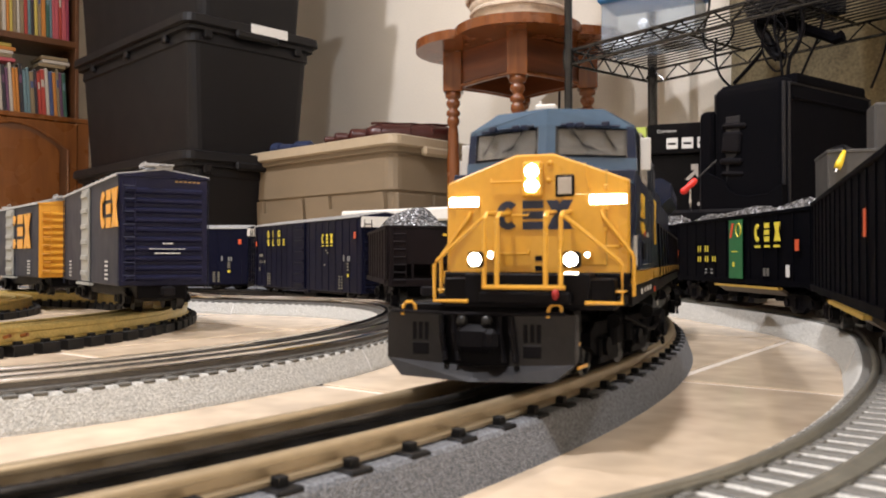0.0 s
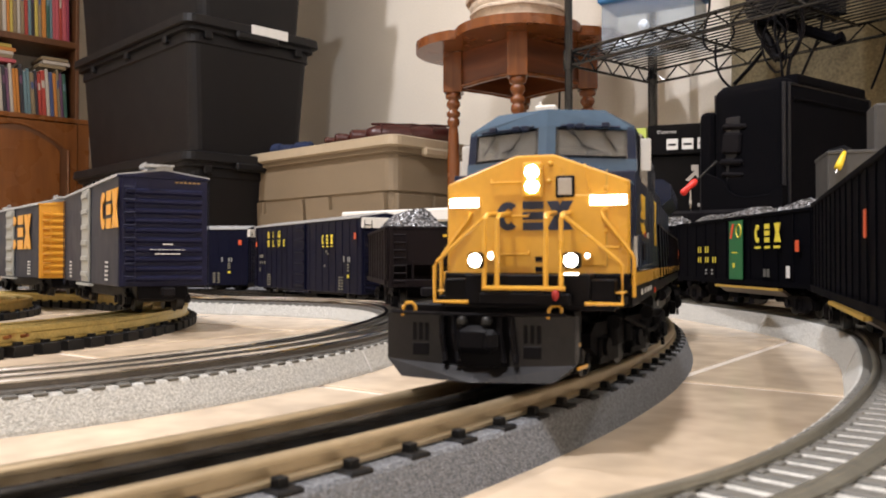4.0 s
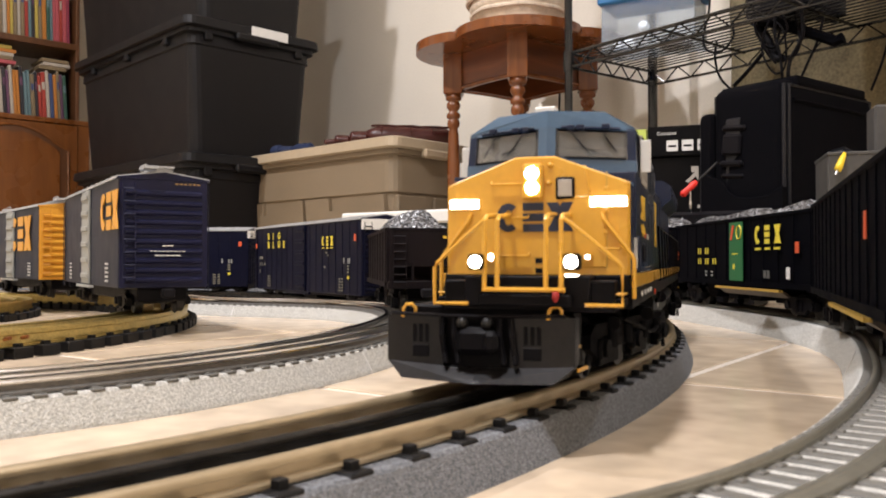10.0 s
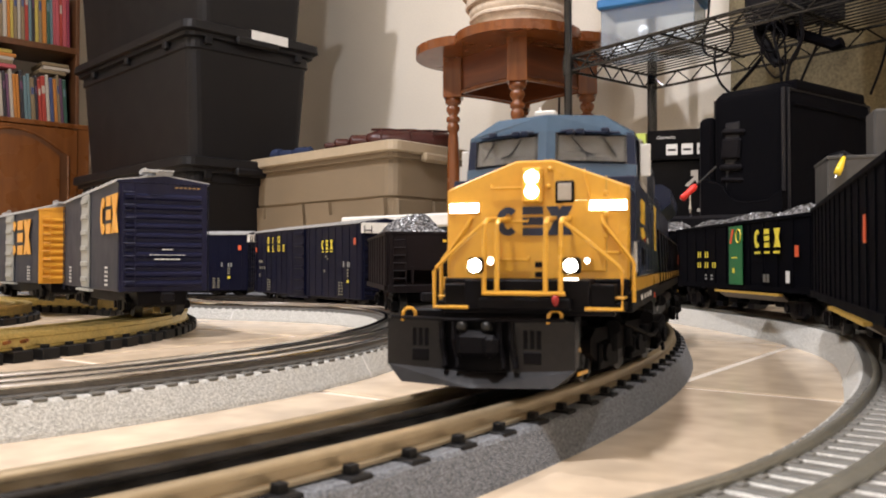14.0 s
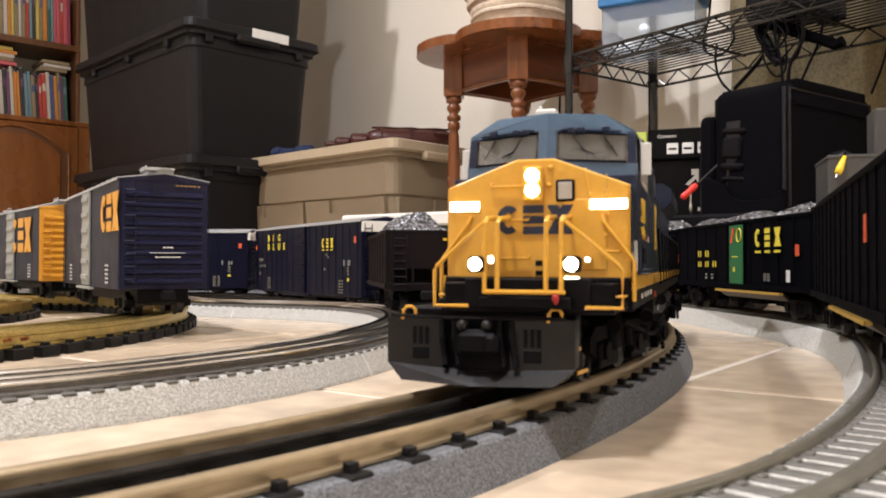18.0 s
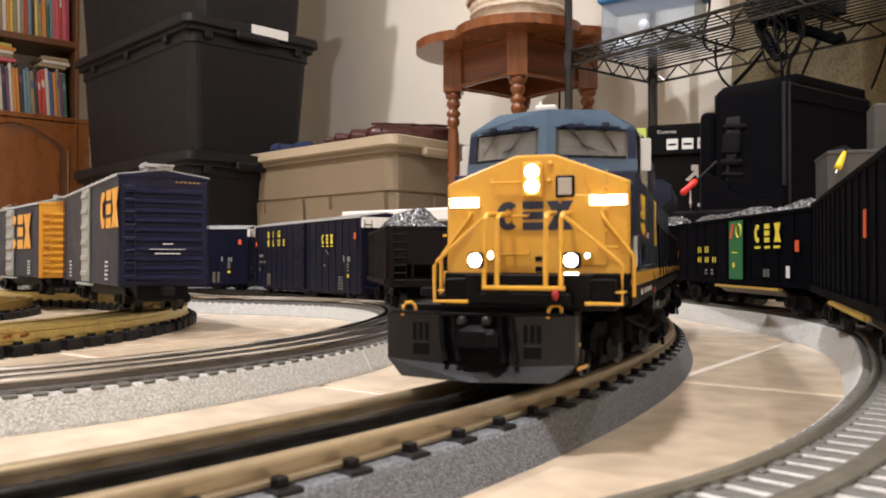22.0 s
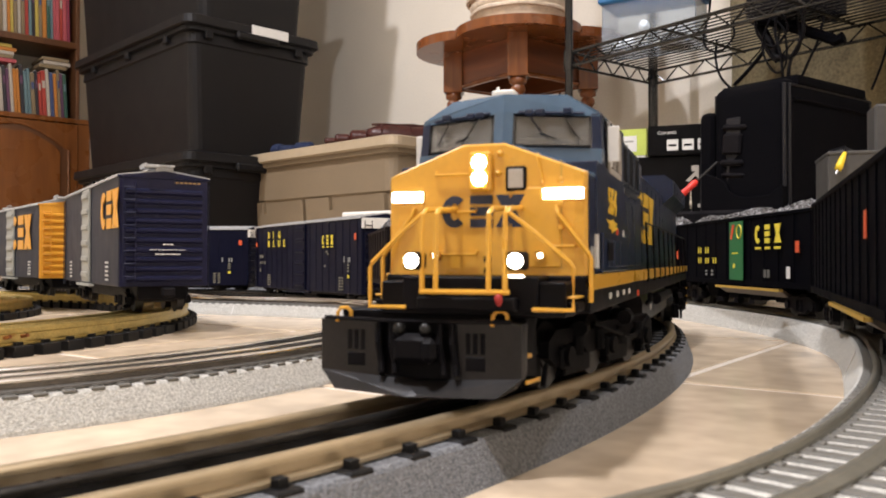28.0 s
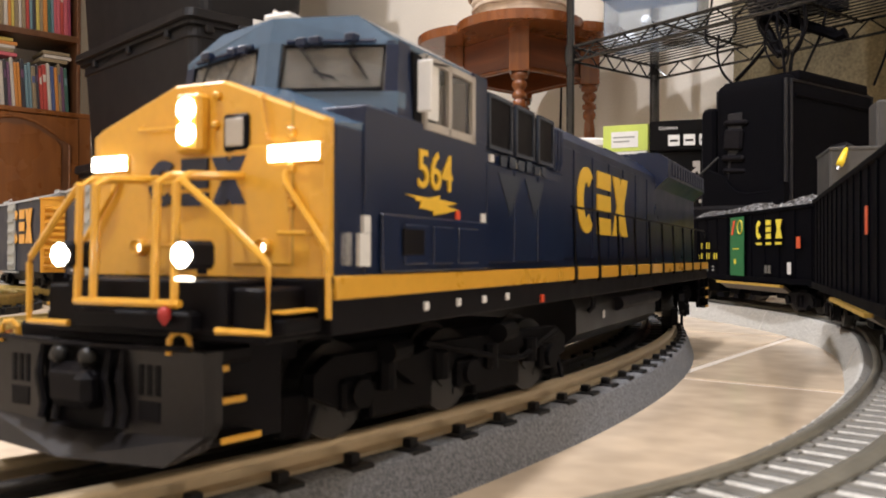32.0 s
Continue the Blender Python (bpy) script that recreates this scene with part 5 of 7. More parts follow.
for s in (-1, 1):
    for x0, x1 in ((-92, -77), (-108, -94.5), (-124, -111)):
        gr = part("intake_grille", kbox(B(), x0, x1, s * 29.6, s * 30.8, 71, 85.5, 0.2), M["black"], loco, "black intake grille")
        fm = B()
        for a, b, c, d in ((x0, x1, 70.3, 71.4), (x0, x1, 85.0, 86.1), (x0, x0 + 0.9, 71, 85.5), (x1 - 0.9, x1, 71, 85.5)):
            kbox(fm, a, b, s * 30.4, s * 31.4, c, d)
        part("grille_frame", fm, M["blue_dim"], gr)
    for x in (-78, -96, -114):
        part("lifting_lug", kbox(B(), x - 1, x + 1, s * 30.6, s * 31.8, 66.5, 68.5), M["ink_white"], loco)
    for i, x in enumerate((-92, -109.5, -127)):
        part("cabinet_door", kbox(B(), x, x + 16.5, s * 30.8, s * 31.5, 38, 66, 0.3), M["blue"], loco)
    for x in (-126.5, -129.5, -132):
        part("pipe", ktube(B(), [(x, s * 29.8, 70), (x, s * 30.6, 73), (x, s * 30.6, 84)], 0.8), M["blue"], loco)
    for x in (-82, -100):
        kp = part("panel_light", kprism(B(), [(x, 64), (x - 15, 64), (x - 7.5, 52)], s * 31.4, s * 31.75, "y"), M["blue_dim"], loco, "paler triangular mark")
    bars(loco, Matrix.Translation(P(-88 if s > 0 else -134, s * 31.75, 66.0)) @ (SIDE_L if s > 0 else SIDE_R), [(k * 7.2 * K, (k % 2) * 0.4 * K, 4.6 * K, 3.0 * K) for k in range(6)], M["blue_dim"], "faded_mark")
HOOD = [(-24.5, 36), (24.5, 36), (24.5, 85), (18.5, 91), (-18.5, 91), (-24.5, 85)]
part("long_hood", kprism(B(), HOOD, -330, -132.5), M["blue"], loco, "dark blue engine hood")
for s in (-1, 1):
    for i in range(7):
        x = -158 - i * 22
        part("hood_door", kbox(B(), x, x + 19.5, s * 24.3, s * 25.1, 39, 82, 0.3), M["blue"], loco)
    emblem(loco, Matrix.Translation(P(-185.5 if s > 0 else -270.5, s * 25.25, 49.4)) @ (SIDE_L if s > 0 else SIDE_R), 27.5 * K, M["gold"], w=1.33)
rad = part("radiator_section", kprism(B(), [(-25, 36), (25, 36), (25, 79), (32, 85), (32, 95), (26, 99), (-26, 99), (-32, 95), (-32, 85), (-25, 79)], -398, -290), M["blue"], loco, "overhanging radiator wings at the rear")
for s in (-1, 1):
    for i in range(13):
        x = -298 - i * 7.4
        part("radiator_slat", kbox(B(), x - 4.6, x, s * 31.8, s * 32.6, 86.5, 94, 0.2), M["blue"], rad)
part("exhaust_housing", kbox(B(), -205, -172, -9, 9, 90.5, 94.5, 1), M["blue"], loco)
part("dynamic_brake_hatch", kbox(B(), -289, -225, -17, 17, 90.5, 93, 1), M["blue"], loco)
part("rear_hood_end", kbox(B(), -404, -398, -24, 24, 36, 90, 0.8), M["blue"], loco)

# running board, sill stripe, frame
part("walkway", kbox(B(), -412, -1.4, -32.5, 32.5, 33.6, 36.0, 0.3), M["black_mid"], loco)
part("frame", kbox(B(), -408, 14, -28, 28, 24, 34, 0.5), M["black"], loco)
for s in (-1, 1):
    part("sill_stripe", kbox(B(), -408, -1.5, s * 31.8, s * 33.2, 31.4, 36.0, 0.2), M["yellow"], loco, "yellow stripe along the sill")
    part("sill_band", kbox(B(), -408, -1.0, s * 28, s * 32.3, 24.5, 31.6, 0.3), M["black"], loco)
    for x in (-40, -58, -72, -86):
        part("white_fitting", kbox(B(), x - 1.1, x + 1.1, s * 32.2, s * 32.9, 27.2, 29.2, 0.2), M["ink_white"], loco)
    part("jack_pad", kbox(B(), -112, -110, s * 32.2, s * 33, 25, 27.5), M["red_mark"], loco)
    # handrails along the hood
    for i in range(10):
        x = -140 - i * 26.5
        part("stanchion_foot", kbox(B(), x - 1.0, x + 1.0, min(s * 32.6, s * 33.9), max(s * 32.6, s * 33.9), 30.2, 36.6, 0.2), M["black"], loco)
        part("stanchion", ktube(B(), [(x, s * 32.9, 30.8), (x, s * 33.2, 37), (x, s * 32.4, 58)], 0.55, 5), M["black"], loco)
    part("handrail", ktube(B(), [(-138, s * 32.4, 58), (-396, s * 32.4, 58), (-402, s * 32.4, 54), (-404, s * 32.4, 36)], 0.5, 5), M["black"], loco)
tank = part("fuel_tank", kprism(B(), [(-27, 24), (27, 24), (29, 20), (29, 10), (24, 5.5), (-24, 5.5), (-29, 10), (-29, 20)], -272, -152), M["tank"], loco, "dark fuel tank")
for s in (-1, 1):
    part("tank_filler", ktube(B(), [(-165, s * 29, 18), (-165, s * 31, 20), (-165, s * 31, 24)], 1.2), M["black"], tank)
    part("air_reservoir", ktube(B(), [(-268, s * 30, 19), (-200, s * 30, 19)], 3.2, 10), M["black_mid"], tank)
    part("tank_light", kbox(B(), -185, -183.5, s * 28.9, s * 29.6, 14, 17), M["ink_white"], tank)

# front platform
part("pilot_deck", kbox(B(), 0.5, 15.5, -20.5, 20.5, 25.5, 35.4, 0.4), M["black"], loco)
for s in (-1, 1):
    part("corner_landing", kbox(B(), 0.5, 12, min(s * 20.4, s * 31), max(s * 20.4, s * 31), 25.5, 28.5, 0.5), M["black"], loco)
    part("corner_step", kbox(B(), 2, 12, min(s * 24, s * 31), max(s * 24, s * 31), 29.4, 30.0, 0.2), M["yellow"], loco, "yellow step edge")
    part("coupler_shield", kbox(B(), 0.5, 2.0, min(s * 20.4, s * 31.5), max(s * 20.4, s * 31.5), 28, 35.5, 0.3), M["black"], loco)
part("anticlimber", kbox(B(), 15, 19, -15, 15, 25.8, 29.6, 0.6), M["black"], loco)
for y in (-12.8, -8.6, 7.2, 12.0):
    part("door_handrail", ktube(B(), [(0.8, y, 56.0), (16.0, y, 54.8), (19.0, y, 53.4), (19.5, y, 31.4)], 0.8), M["yellow"], loco, "yellow front door handrail")
part("door_kickrail", ktube(B(), [(19.5, -13.4, 31.2), (19.5, 13.4, 31.2)], 0.8), M["yellow"], loco)
for s in (-1, 1):
    rl = B()
    ktube(rl, [(19.0, s * 13.0, 53.6), (18.0, s * 20, 48.0), (16.8, s * 29.6, 39.6), (16.4, s * 30.6, 38.0), (16.4, s * 30.6, 26.4), (16.4, s * 19.0, 26.4)], 0.7)
    part("nose_handrail", ktube(B(), [(0.8, s * 22.5, 56.5), (1.8, s * 23.2, 54), (1.8, s * 32.4, 42.0), (1.6, s * 33.0, 40.5), (1.4, s * 33.0, 28)], 0.7), M["yellow"], loco, "yellow bent nose handrail")
    part("side_handrail", rl, M["yellow"], loco, "yellow bent corner handrail")
    dl = part("ditch_light", kbox(B(), 15, 21.4, s * 15.4 - 2.6, s * 15.4 + 2.6, 37.4, 42.6, 0.8), M["black_mid"], loco)
    part("ditch_lens", lathe(B(), [(2.2 * K, 0), (2.2 * K, 0.5 * K), (1.4 * K, 1.1 * K)], 16, Matrix.Translation(P(21.1, s * 15.4, 40.0)) @ pose(0, 0, 0, 0, 90, 0)), M["glow_head"], dl, "lit ditch light", smooth=True)
    my = 17.8 if s > 0 else -15.2
    mk = part("marker_light", lathe(B(), [(1.5 * K, 0), (1.75 * K, 0.0), (1.75 * K, 2.5 * K), (1.5 * K, 2.5 * K), (1.4 * K, 0.3 * K)], 14, Matrix.Translation(P(0.5, my, 41.6)) @ pose(0, 0, 0, 0, 90, 0)), M["yellow"], loco, "small hooded marker lamp", smooth=True)
    part("marker_lens", lathe(B(), [(1.35 * K, 0.3 * K), (0.9 * K, 0.6 * K), (0.2 * K, 0.7 * K)], 12, Matrix.Translation(P(0.6, my, 41.6)) @ pose(0, 0, 0, 0, 90, 0)), M["glow_white"], mk, "lit lens", smooth=True)
# no lamp: an emitting strip draws the ditch light's reflection below it
part("ditch_glint", kbox(B(), 20.4, 20.9, 13.2, 17.8, 35.4, 36.2, 0.3), M["glow_glint"], loco, "glowing strip standing for the ditch light's glint")
part("red_glad_hand", lathe(B(), [(0.4 * K, -1.9 * K), (1.2 * K, -0.4 * K), (1.1 * K, 1.1 * K), (0.4 * K, 1.5 * K)], 10, Matrix.Translation(P(20.2, 10.4, 29.2))), M["red_dark"], loco, "red hose end", smooth=True)


def loco_truck(x, yaw, pilot):
    """A three-axle power truck; the front one carries the plough."""
    bm = kbox(B(), -56, 56, -14, 14, 12, 22, 1)
    t = part("front_truck" if pilot else "rear_truck", bm, M["black"], loco)
    t.matrix_basis = Matrix.Translation(P(x, 0, 0)) @ pose(0, 0, 0, 0, 0, yaw)
    for s in (-1, 1):
        y = s * 25.5
        bm = B()
        kprism(bm, [(-58, 17), (-52, 20.5), (-30, 20.5), (-22, 18), (-10, 20.5), (10, 20.5), (22, 18), (30, 20.5), (52, 20.5), (58, 17), (58, 12), (50, 8.5), (44, 15.5), (30, 15.5), (22, 10.5), (8, 10.5), (4, 15.5), (-4, 15.5), (-8, 10.5), (-22, 10.5), (-30, 15.5), (-44, 15.5), (-50, 8.5), (-58, 12)], y - 1.6, y + 1.6, "y")
        for e in (-45, 0, 45):
            kbox(bm, e - 5, e + 5, y, y + s * 3.2, 7.5, 15, 0.8)
            cyl(bm, P(e, y, 11.5), P(e, y + s * 4.6, 11.5), 3.4 * K, 12)
        for e in (-34, -12, 12, 34):
            cyl(bm, P(e, y + s * 1.8, 11), P(e, y + s * 1.8, 18), 2.6 * K, 10)
        ktube(bm, [(-50, y + s * 2.5, 19), (-28, y + s * 3.5, 13), (-20, y + s * 3.5, 13), (20, y + s * 3, 21)], 0.9)
        cyl(bm, P(-25, y + s * 1, 21), P(-14, y + s * 3.5, 21), 2.8 * K, 10)
        cyl(bm, P(26, y + s * 1, 20), P(36, y + s * 3.5, 20), 2.8 * K, 10)
        part("side_frame", bm, M["truck"], t)
        for e in (-56, 56):
            part("sanding_pipe", ktube(B(), [(e, y, 10), (e + (3 if e > 0 else -3), y, 3)], 0.9), M["black"], t)
    for s in (-1, 1):
        for x0, x1 in ((-60, -56), (-35, -10), (10, 35), (55.5, 64)):
            part("brake_rigging", kbox(B(), x0, x1, min(s * 19.5, s * 23.5), max(s * 19.5, s * 23.5), 3.2, 13, 0.6), M["truck"], t)
    for e in (-45, 0, 45):
        WHEELS.append((wheelset(t, e * K, 11.5 * K), 11.5 * K, e * K))
    if pilot:
        o = -x - 21.0
        before = set(t.children)
        # plough: a shallow V of plates round a coupler opening
        for s in (-1, 1):
            hw, wx, we = (33.0, 34.0, 0.2) if s > 0 else (31.6, 29.0, 1.0)
            part("plough_plate", kprism(B(), [(s * 11.6, 7.5), (s * hw, 10), (s * hw, 25.4), (s * 11.6, 25.8)], o + 33, o + 36.5, "x"), M["plough"], t, "black snow plough plate")
            part("plough_wing", loft(B(), [(o + 36, s * hw, 25.4), (o + 36, s * hw, 10), (o + 33, s * hw, 10), (o + 33, s * hw, 25.4)], [(o + wx, s * (hw + we), 25.4), (o + wx, s * (hw + we), 12), (o + wx - 2, s * (hw + we), 12), (o + wx - 2, s * (hw + we), 25.4)]), M["plough"], t)
            part("plough_blade", loft(B(), [(o + 33, s * hw, 10), (o + 36.5, s * hw, 10), (o + 36.5, 0, 8), (o + 33, 0, 8)], [(o + 36.5, s * (hw - 6.5), 4.6), (o + 40, s * (hw - 6.5), 4.6), (o + 42, 0, 3.8), (o + 38.5, 0, 3.8)]), M["plough"], t, "sloping lower plough blade")
            part("blade_corner", loft(B(), [(o + 36, s * hw, 10), (o + 33, s * hw, 10), (o + wx - 2, s * (hw + we), 12), (o + wx, s * (hw + we), 12)], [(o + 40, s * (hw - 6.5), 4.6), (o + 36.5, s * (hw - 6.5), 4.6), (o + wx - 1, s * (hw - 3), 6.5), (o + wx + 1, s * (hw - 3), 6.5)]), M["plough"], t)
        for y in (-19.5, 19):
            part("plough_opening", kbox(B(), o + 36.3, o + 36.75, y - 3.0, y + 3.0, 11.5, 15.5, 0.2), M["black"], t)
            for k in (-2.2, 0.0, 2.2):
                part("plough_slot", kbox(B(), o + 36.3, o + 36.75, y + k - 0.75, y + k + 0.75, 16.4, 22.4, 0.2), M["black"], t)
        part("backing_plate", kbox(B(), o + 30, o + 33.6, -25, 25, 5, 25, 0.5), M["black"], t)
        # steps ride on the pilot
        for s in (-1, 1):
            part("step_well", kbox(B(), o + 8, o + 28, min(s * 25.6, s * 26.8), max(s * 25.6, s * 26.8), 6, 26, 0.3), M["black"], t)
            for x0, x1, w, z in ((18.5, 28.5, 32.2, 8.5), (21, 30.6, 30.6, 15.6), (25, 30.6, 30.4, 21.8)):
                part("step_tread", kbox(B(), o + x0, o + x1, min(s * 24.5, s * w), max(s * 24.5, s * w), z - 0.6, z + 0.5, 0.2), M["black"], t)
                part("step_edge", kbox(B(), o + x0, o + x1 - 0.3, min(s * (w - 0.2), s * (w + 0.5)), max(s * (w - 0.2), s * (w + 0.5)), z - 0.7, z + 0.6, 0.2), M["yellow"], t, "yellow step edge")
        part("draft_box", kbox(B(), o + 2, o + 32, -27, 27, 20.5, 28.6, 0.6), M["black"], t)
        part("pilot_beam", kbox(B(), o + 20, o + 33, -30, 30, 22, 25.6, 0.8), M["black"], t)
        cp = B()
        kbox(cp, o + 28, o + 36, -2, 6, 14, 21, 1)
        kbox(cp, o + 34, o + 41, -6, 7, 13, 22, 2)
        kbox(cp, o + 39, o + 43, 4, 9, 14, 21, 1.5)
        part("knuckle_coupler", cp, M["black"], t, "black knuckle coupler")
        part("coupler_box", kbox(B(), o + 25, o + 33, -11, 11, 8, 24, 0.8), M["black"], t)
        for y in (-12, -7.5, 8, 12):
            hs = ktube(B(), [(o + 34, y, 25), (o + 36.5, y, 24.4), (o + 38, y + 0.5, 19), (o + 37.5, y + 1.5, 13), (o + 38.5, y + 2, 10)], 1.0, 7)
            part("air_hose", hs, M["black"], t)
        for y in (-4.0, 4.5):
            part("hose_fitting", lathe(B(), [(1.0 * K, -1.6 * K), (2.0 * K, 0), (1.6 * K, 1.6 * K), (0.5 * K, 2 * K)], 10, Matrix.Translation(P(o + 38.5, y, 23.2)) @ pose(0, 0, 0, 0, 70, 0)), M["wheel"], t, smooth=True)
        for y in (-23.8, 26.4):
            part("lift_loop", ktube(B(), [(o + 36.8, y - 2.2, 24.6), (o + 36.8, y - 1.9, 27.6), (o + 36.8, y - 0.9, 28.8), (o + 36.4, y + 1.0, 29.0), (o + 35.8, y + 2.0, 27.8), (o + 35.4, y + 1.9, 24.8)], 0.62, 7), M["yellow"], t, "yellow uncoupling loop")
        part("cut_lever", ktube(B(), [(o + 37, -30, 26), (o + 38, -8, 25.5), (o + 38, 8, 25.5), (o + 37, 30, 26)], 0.6), M["black_mid"], t)
        swing = Matrix.Translation(P(o + 36.5, 1.4, 0)) @ pose(0, 0, 0, 0, 0, 7.8) @ Matrix.Translation(P(-o - 36, -1.0, 0))
        for ch in t.children:
            if ch not in before:
                ch.matrix_basis = Matrix() if "step" in ch.name else swing
    return t


for ob in loco.children:
    ob.location.z += 3.24 * K
# everything behind the cab is drawn out to the full length of the long hood
for ob in loco.children_recursive:
    if ob.name.split(".")[0] not in ("emblem", "lettering", "faded_mark"):
        for v in ob.data.vertices:
            if v.co.x < -60 * K:
                v.co.x = -60 * K + (v.co.x + 60 * K) * 1.22
loco_truck(-80, -10.4, True)
loco_truck(-415, 10.4, False)
# steps at the four corners, with yellow edges
for s in (-1, 1):
    for x0, x1 in ((-489, -475),):
        st = part("step_well", kbox(B(), x0, x1, s * 26.0, s * 27.4, 7, 28, 0.3), M["black"], loco)
        for i, z in enumerate((7.5, 14.0, 20.5)):
            part("step_tread", kbox(B(), x0, x1, s * 26.5, s * 32.5, z - 0.6, z + 0.5, 0.2), M["black"], st)
            part("step_edge", kbox(B(), x0 + 0.5, x1 - 0.5, s * 32.3, s * 33.0, z - 0.7, z + 0.9, 0.2), M["yellow"], st, "yellow step edge")
        part("step_side", kbox(B(), x0 - 0.6, x0 + 0.2, s * 26.5, s * 32.5, 6.5, 28), M["black"], st)
coupler(loco, -491 * K, -1, 0.014)
bm = B()
for y in (-10, -6, 7, 11):
    ktube(bm, [(-487, y, 26), (-493, y, 24), (-494, y, 12)], 0.9)
part("rear_hoses", bm, M["black"], loco)
part("rear_plate", kbox(B(), -491, -487, -30, 30, 10, 34, 0.6), M["black"], loco)


# ---------------------------------------------------------------- storage totes
def tote(m, L, W, H, label, body, lid, ribs=True, taper=0.04, handle_label=False):
    """A lidded storage tote; its near lower corner region centred at the origin, x along the long side."""
    t = empty("storage_tote", m, label=label, category="storage tote")
    bm = B()

    def ringv(hx, hy, z, r=0.03, n=4):
        out = []
        for cx, cy, a0 in ((hx - r, hy - r, 0), (-hx + r, hy - r, 90), (-hx + r, -hy + r, 180), (hx - r, -hy + r, 270)):
            for k in range(n + 1):
                a = radians(a0 + 90 * k / n)
                out.append(bm.verts.new((cx + r * math.cos(a), cy + r * math.sin(a), z)))
        return out
    step = H * (0.62 if ribs else 0.80)
    levels = [(L / 2 - taper, W / 2 - taper, 0.0), (L / 2 - taper * 0.55, W / 2 - taper * 0.55, step), (L / 2 - taper * 0.42, W / 2 - taper * 0.42, step + 0.004),
              (L / 2 - 0.018, W / 2 - 0.018, H - 0.045), (L / 2 - 0.006, W / 2 - 0.006, H - 0.042), (L / 2 - 0.006, W / 2 - 0.006, H - 0.02)]
    rings = [ringv(*v) for v in levels]
    for a, b in zip(rings, rings[1:]):
        for j in range(len(a)):
            bm.faces.new((a[j], a[(j + 1) % len(a)], b[(j + 1) % len(a)], b[j]))
    bm.faces.new(rings[0])
    part("body", bm, body, t)
    bm = B()
    prof = [(L / 2, W / 2, H - 0.030), (L / 2 + 0.006, W / 2 + 0.006, H - 0.026), (L / 2 + 0.004, W / 2 + 0.004, H - 0.004), (L / 2 - 0.006, W / 2 - 0.006, H), (L / 2 - 0.03, W / 2 - 0.03, H), (L / 2 - 0.036, W / 2 - 0.036, H - 0.008)]
    rings = [ringv(*v) for v in prof]
    for a, b in zip(rings, rings[1:]):
        for j in range(len(a)):
            bm.faces.new((a[j], a[(j + 1) % len(a)], b[(j + 1) % len(a)], b[j]))
    bm.faces.new(rings[0]), bm.faces.new(rings[-1])
    part("lid", bm, lid, t, "snap-on lid with a raised rim")
    for s in (-1, 1):
        part("end_handle", box(B(), min(s * (L / 2 - 0.008), s * (L / 2 + 0.012)), max(s * (L / 2 - 0.008), s * (L / 2 + 0.012)), -W * 0.16, W * 0.16, H - 0.048, H - 0.024, 0.006), lid, t)
    if ribs:
        def wall_y(z, out):
            return W / 2 - taper + taper * 0.45 * z / step + out

        def slope(x0, x1, z0, z1, out, s):
            """A raised panel that leans with the side."""
            return prism(B(), [(s * wall_y(z0, -0.003), z0), (s * wall_y(z0, out), z0), (s * wall_y(z1, out), z1), (s * wall_y(z1, -0.003), z1)], x0 * L, x1 * L, "x")
        for s in (-1, 1):
            # two broad panels a side, each with a shallow notch below the ledge
            for a, n0, n1, b in ((-0.43, -0.38, -0.10, 0.055), (0.075, 0.10, 0.36, 0.43)):
                for x0, x1, z1 in ((a, n0, step - 0.002), (n0, n1, step - 0.036), (n1, b, step - 0.002)):
                    part("side_panel", slope(x0, x1, 0.012, z1, 0.011, s), body, t)
            for y in (-0.22, 0.22):
                part("end_panel", box(B(), min(s * (L / 2 - taper), s * (L / 2 - taper * 0.55 + 0.006)), max(s * (L / 2 - taper), s * (L / 2 - taper * 0.55 + 0.006)), y * W - 0.05, y * W + 0.05, step * 0.35, step - 0.004, 0.003), body, t)
    else:
        for s in (-1, 1):
            for x in (-0.32, 0.0, 0.32):
                part("rim_lug", box(B(), x * L - 0.012, x * L + 0.012, min(s * (W / 2 - 0.02), s * (W / 2 - 0.004)), max(s * (W / 2 - 0.02), s * (W / 2 - 0.004)), H - 0.062, H - 0.036, 0.003), body, t)
            for y in (-0.34, 0.34):
                part("rim_lug", box(B(), min(s * (L / 2 - 0.02), s * (L / 2 - 0.004)), max(s * (L / 2 - 0.02), s * (L / 2 - 0.004)), y * W - 0.012, y * W + 0.012, H - 0.062, H - 0.036, 0.003), body, t)
    return t


def corner_pose(x, y, z, ang, L, W):
    """Pose of a box whose near corner stands at (x, y): its long side goes off at ang, its short side to the right of that."""
    a = radians(ang)
    d, e = Vector((math.cos(a), math.sin(a))), Vector((math.sin(a), -math.cos(a)))
    c = Vector((x, y)) + d * L / 2 + e * W / 2
    return pose(c.x, c.y, z, 0, 0, ang)


TL, TW = 0.806, 0.438
tote(corner_pose(-0.693, 2.205, 0.0, 134.5, TL, TW), TL, TW, 0.359, "large black plastic storage tote at the bottom of a stack", M["tote_black"], M["tote_black"], ribs=False)
t2 = tote(corner_pose(-0.693, 2.205, 0.353, 134.5, TL, TW), TL, TW, 0.381, "large black plastic storage tote with white label, in a stack", M["tote_black"], M["tote_black"], ribs=False)
part("lid_label", box(B(), -TL / 2 - 0.0085, -TL / 2 - 0.0065, -0.100, 0.023, 0.353, 0.381, 0.0005), M["paper"], t2, "white paper label")
tote(corner_pose(-0.677, 2.225, 0.728, 134.5, 0.91, 0.41), 0.91, 0.41, 0.41, "large black plastic storage tote on top of the stack", M["tote_black"], M["tote_black"], ribs=False)
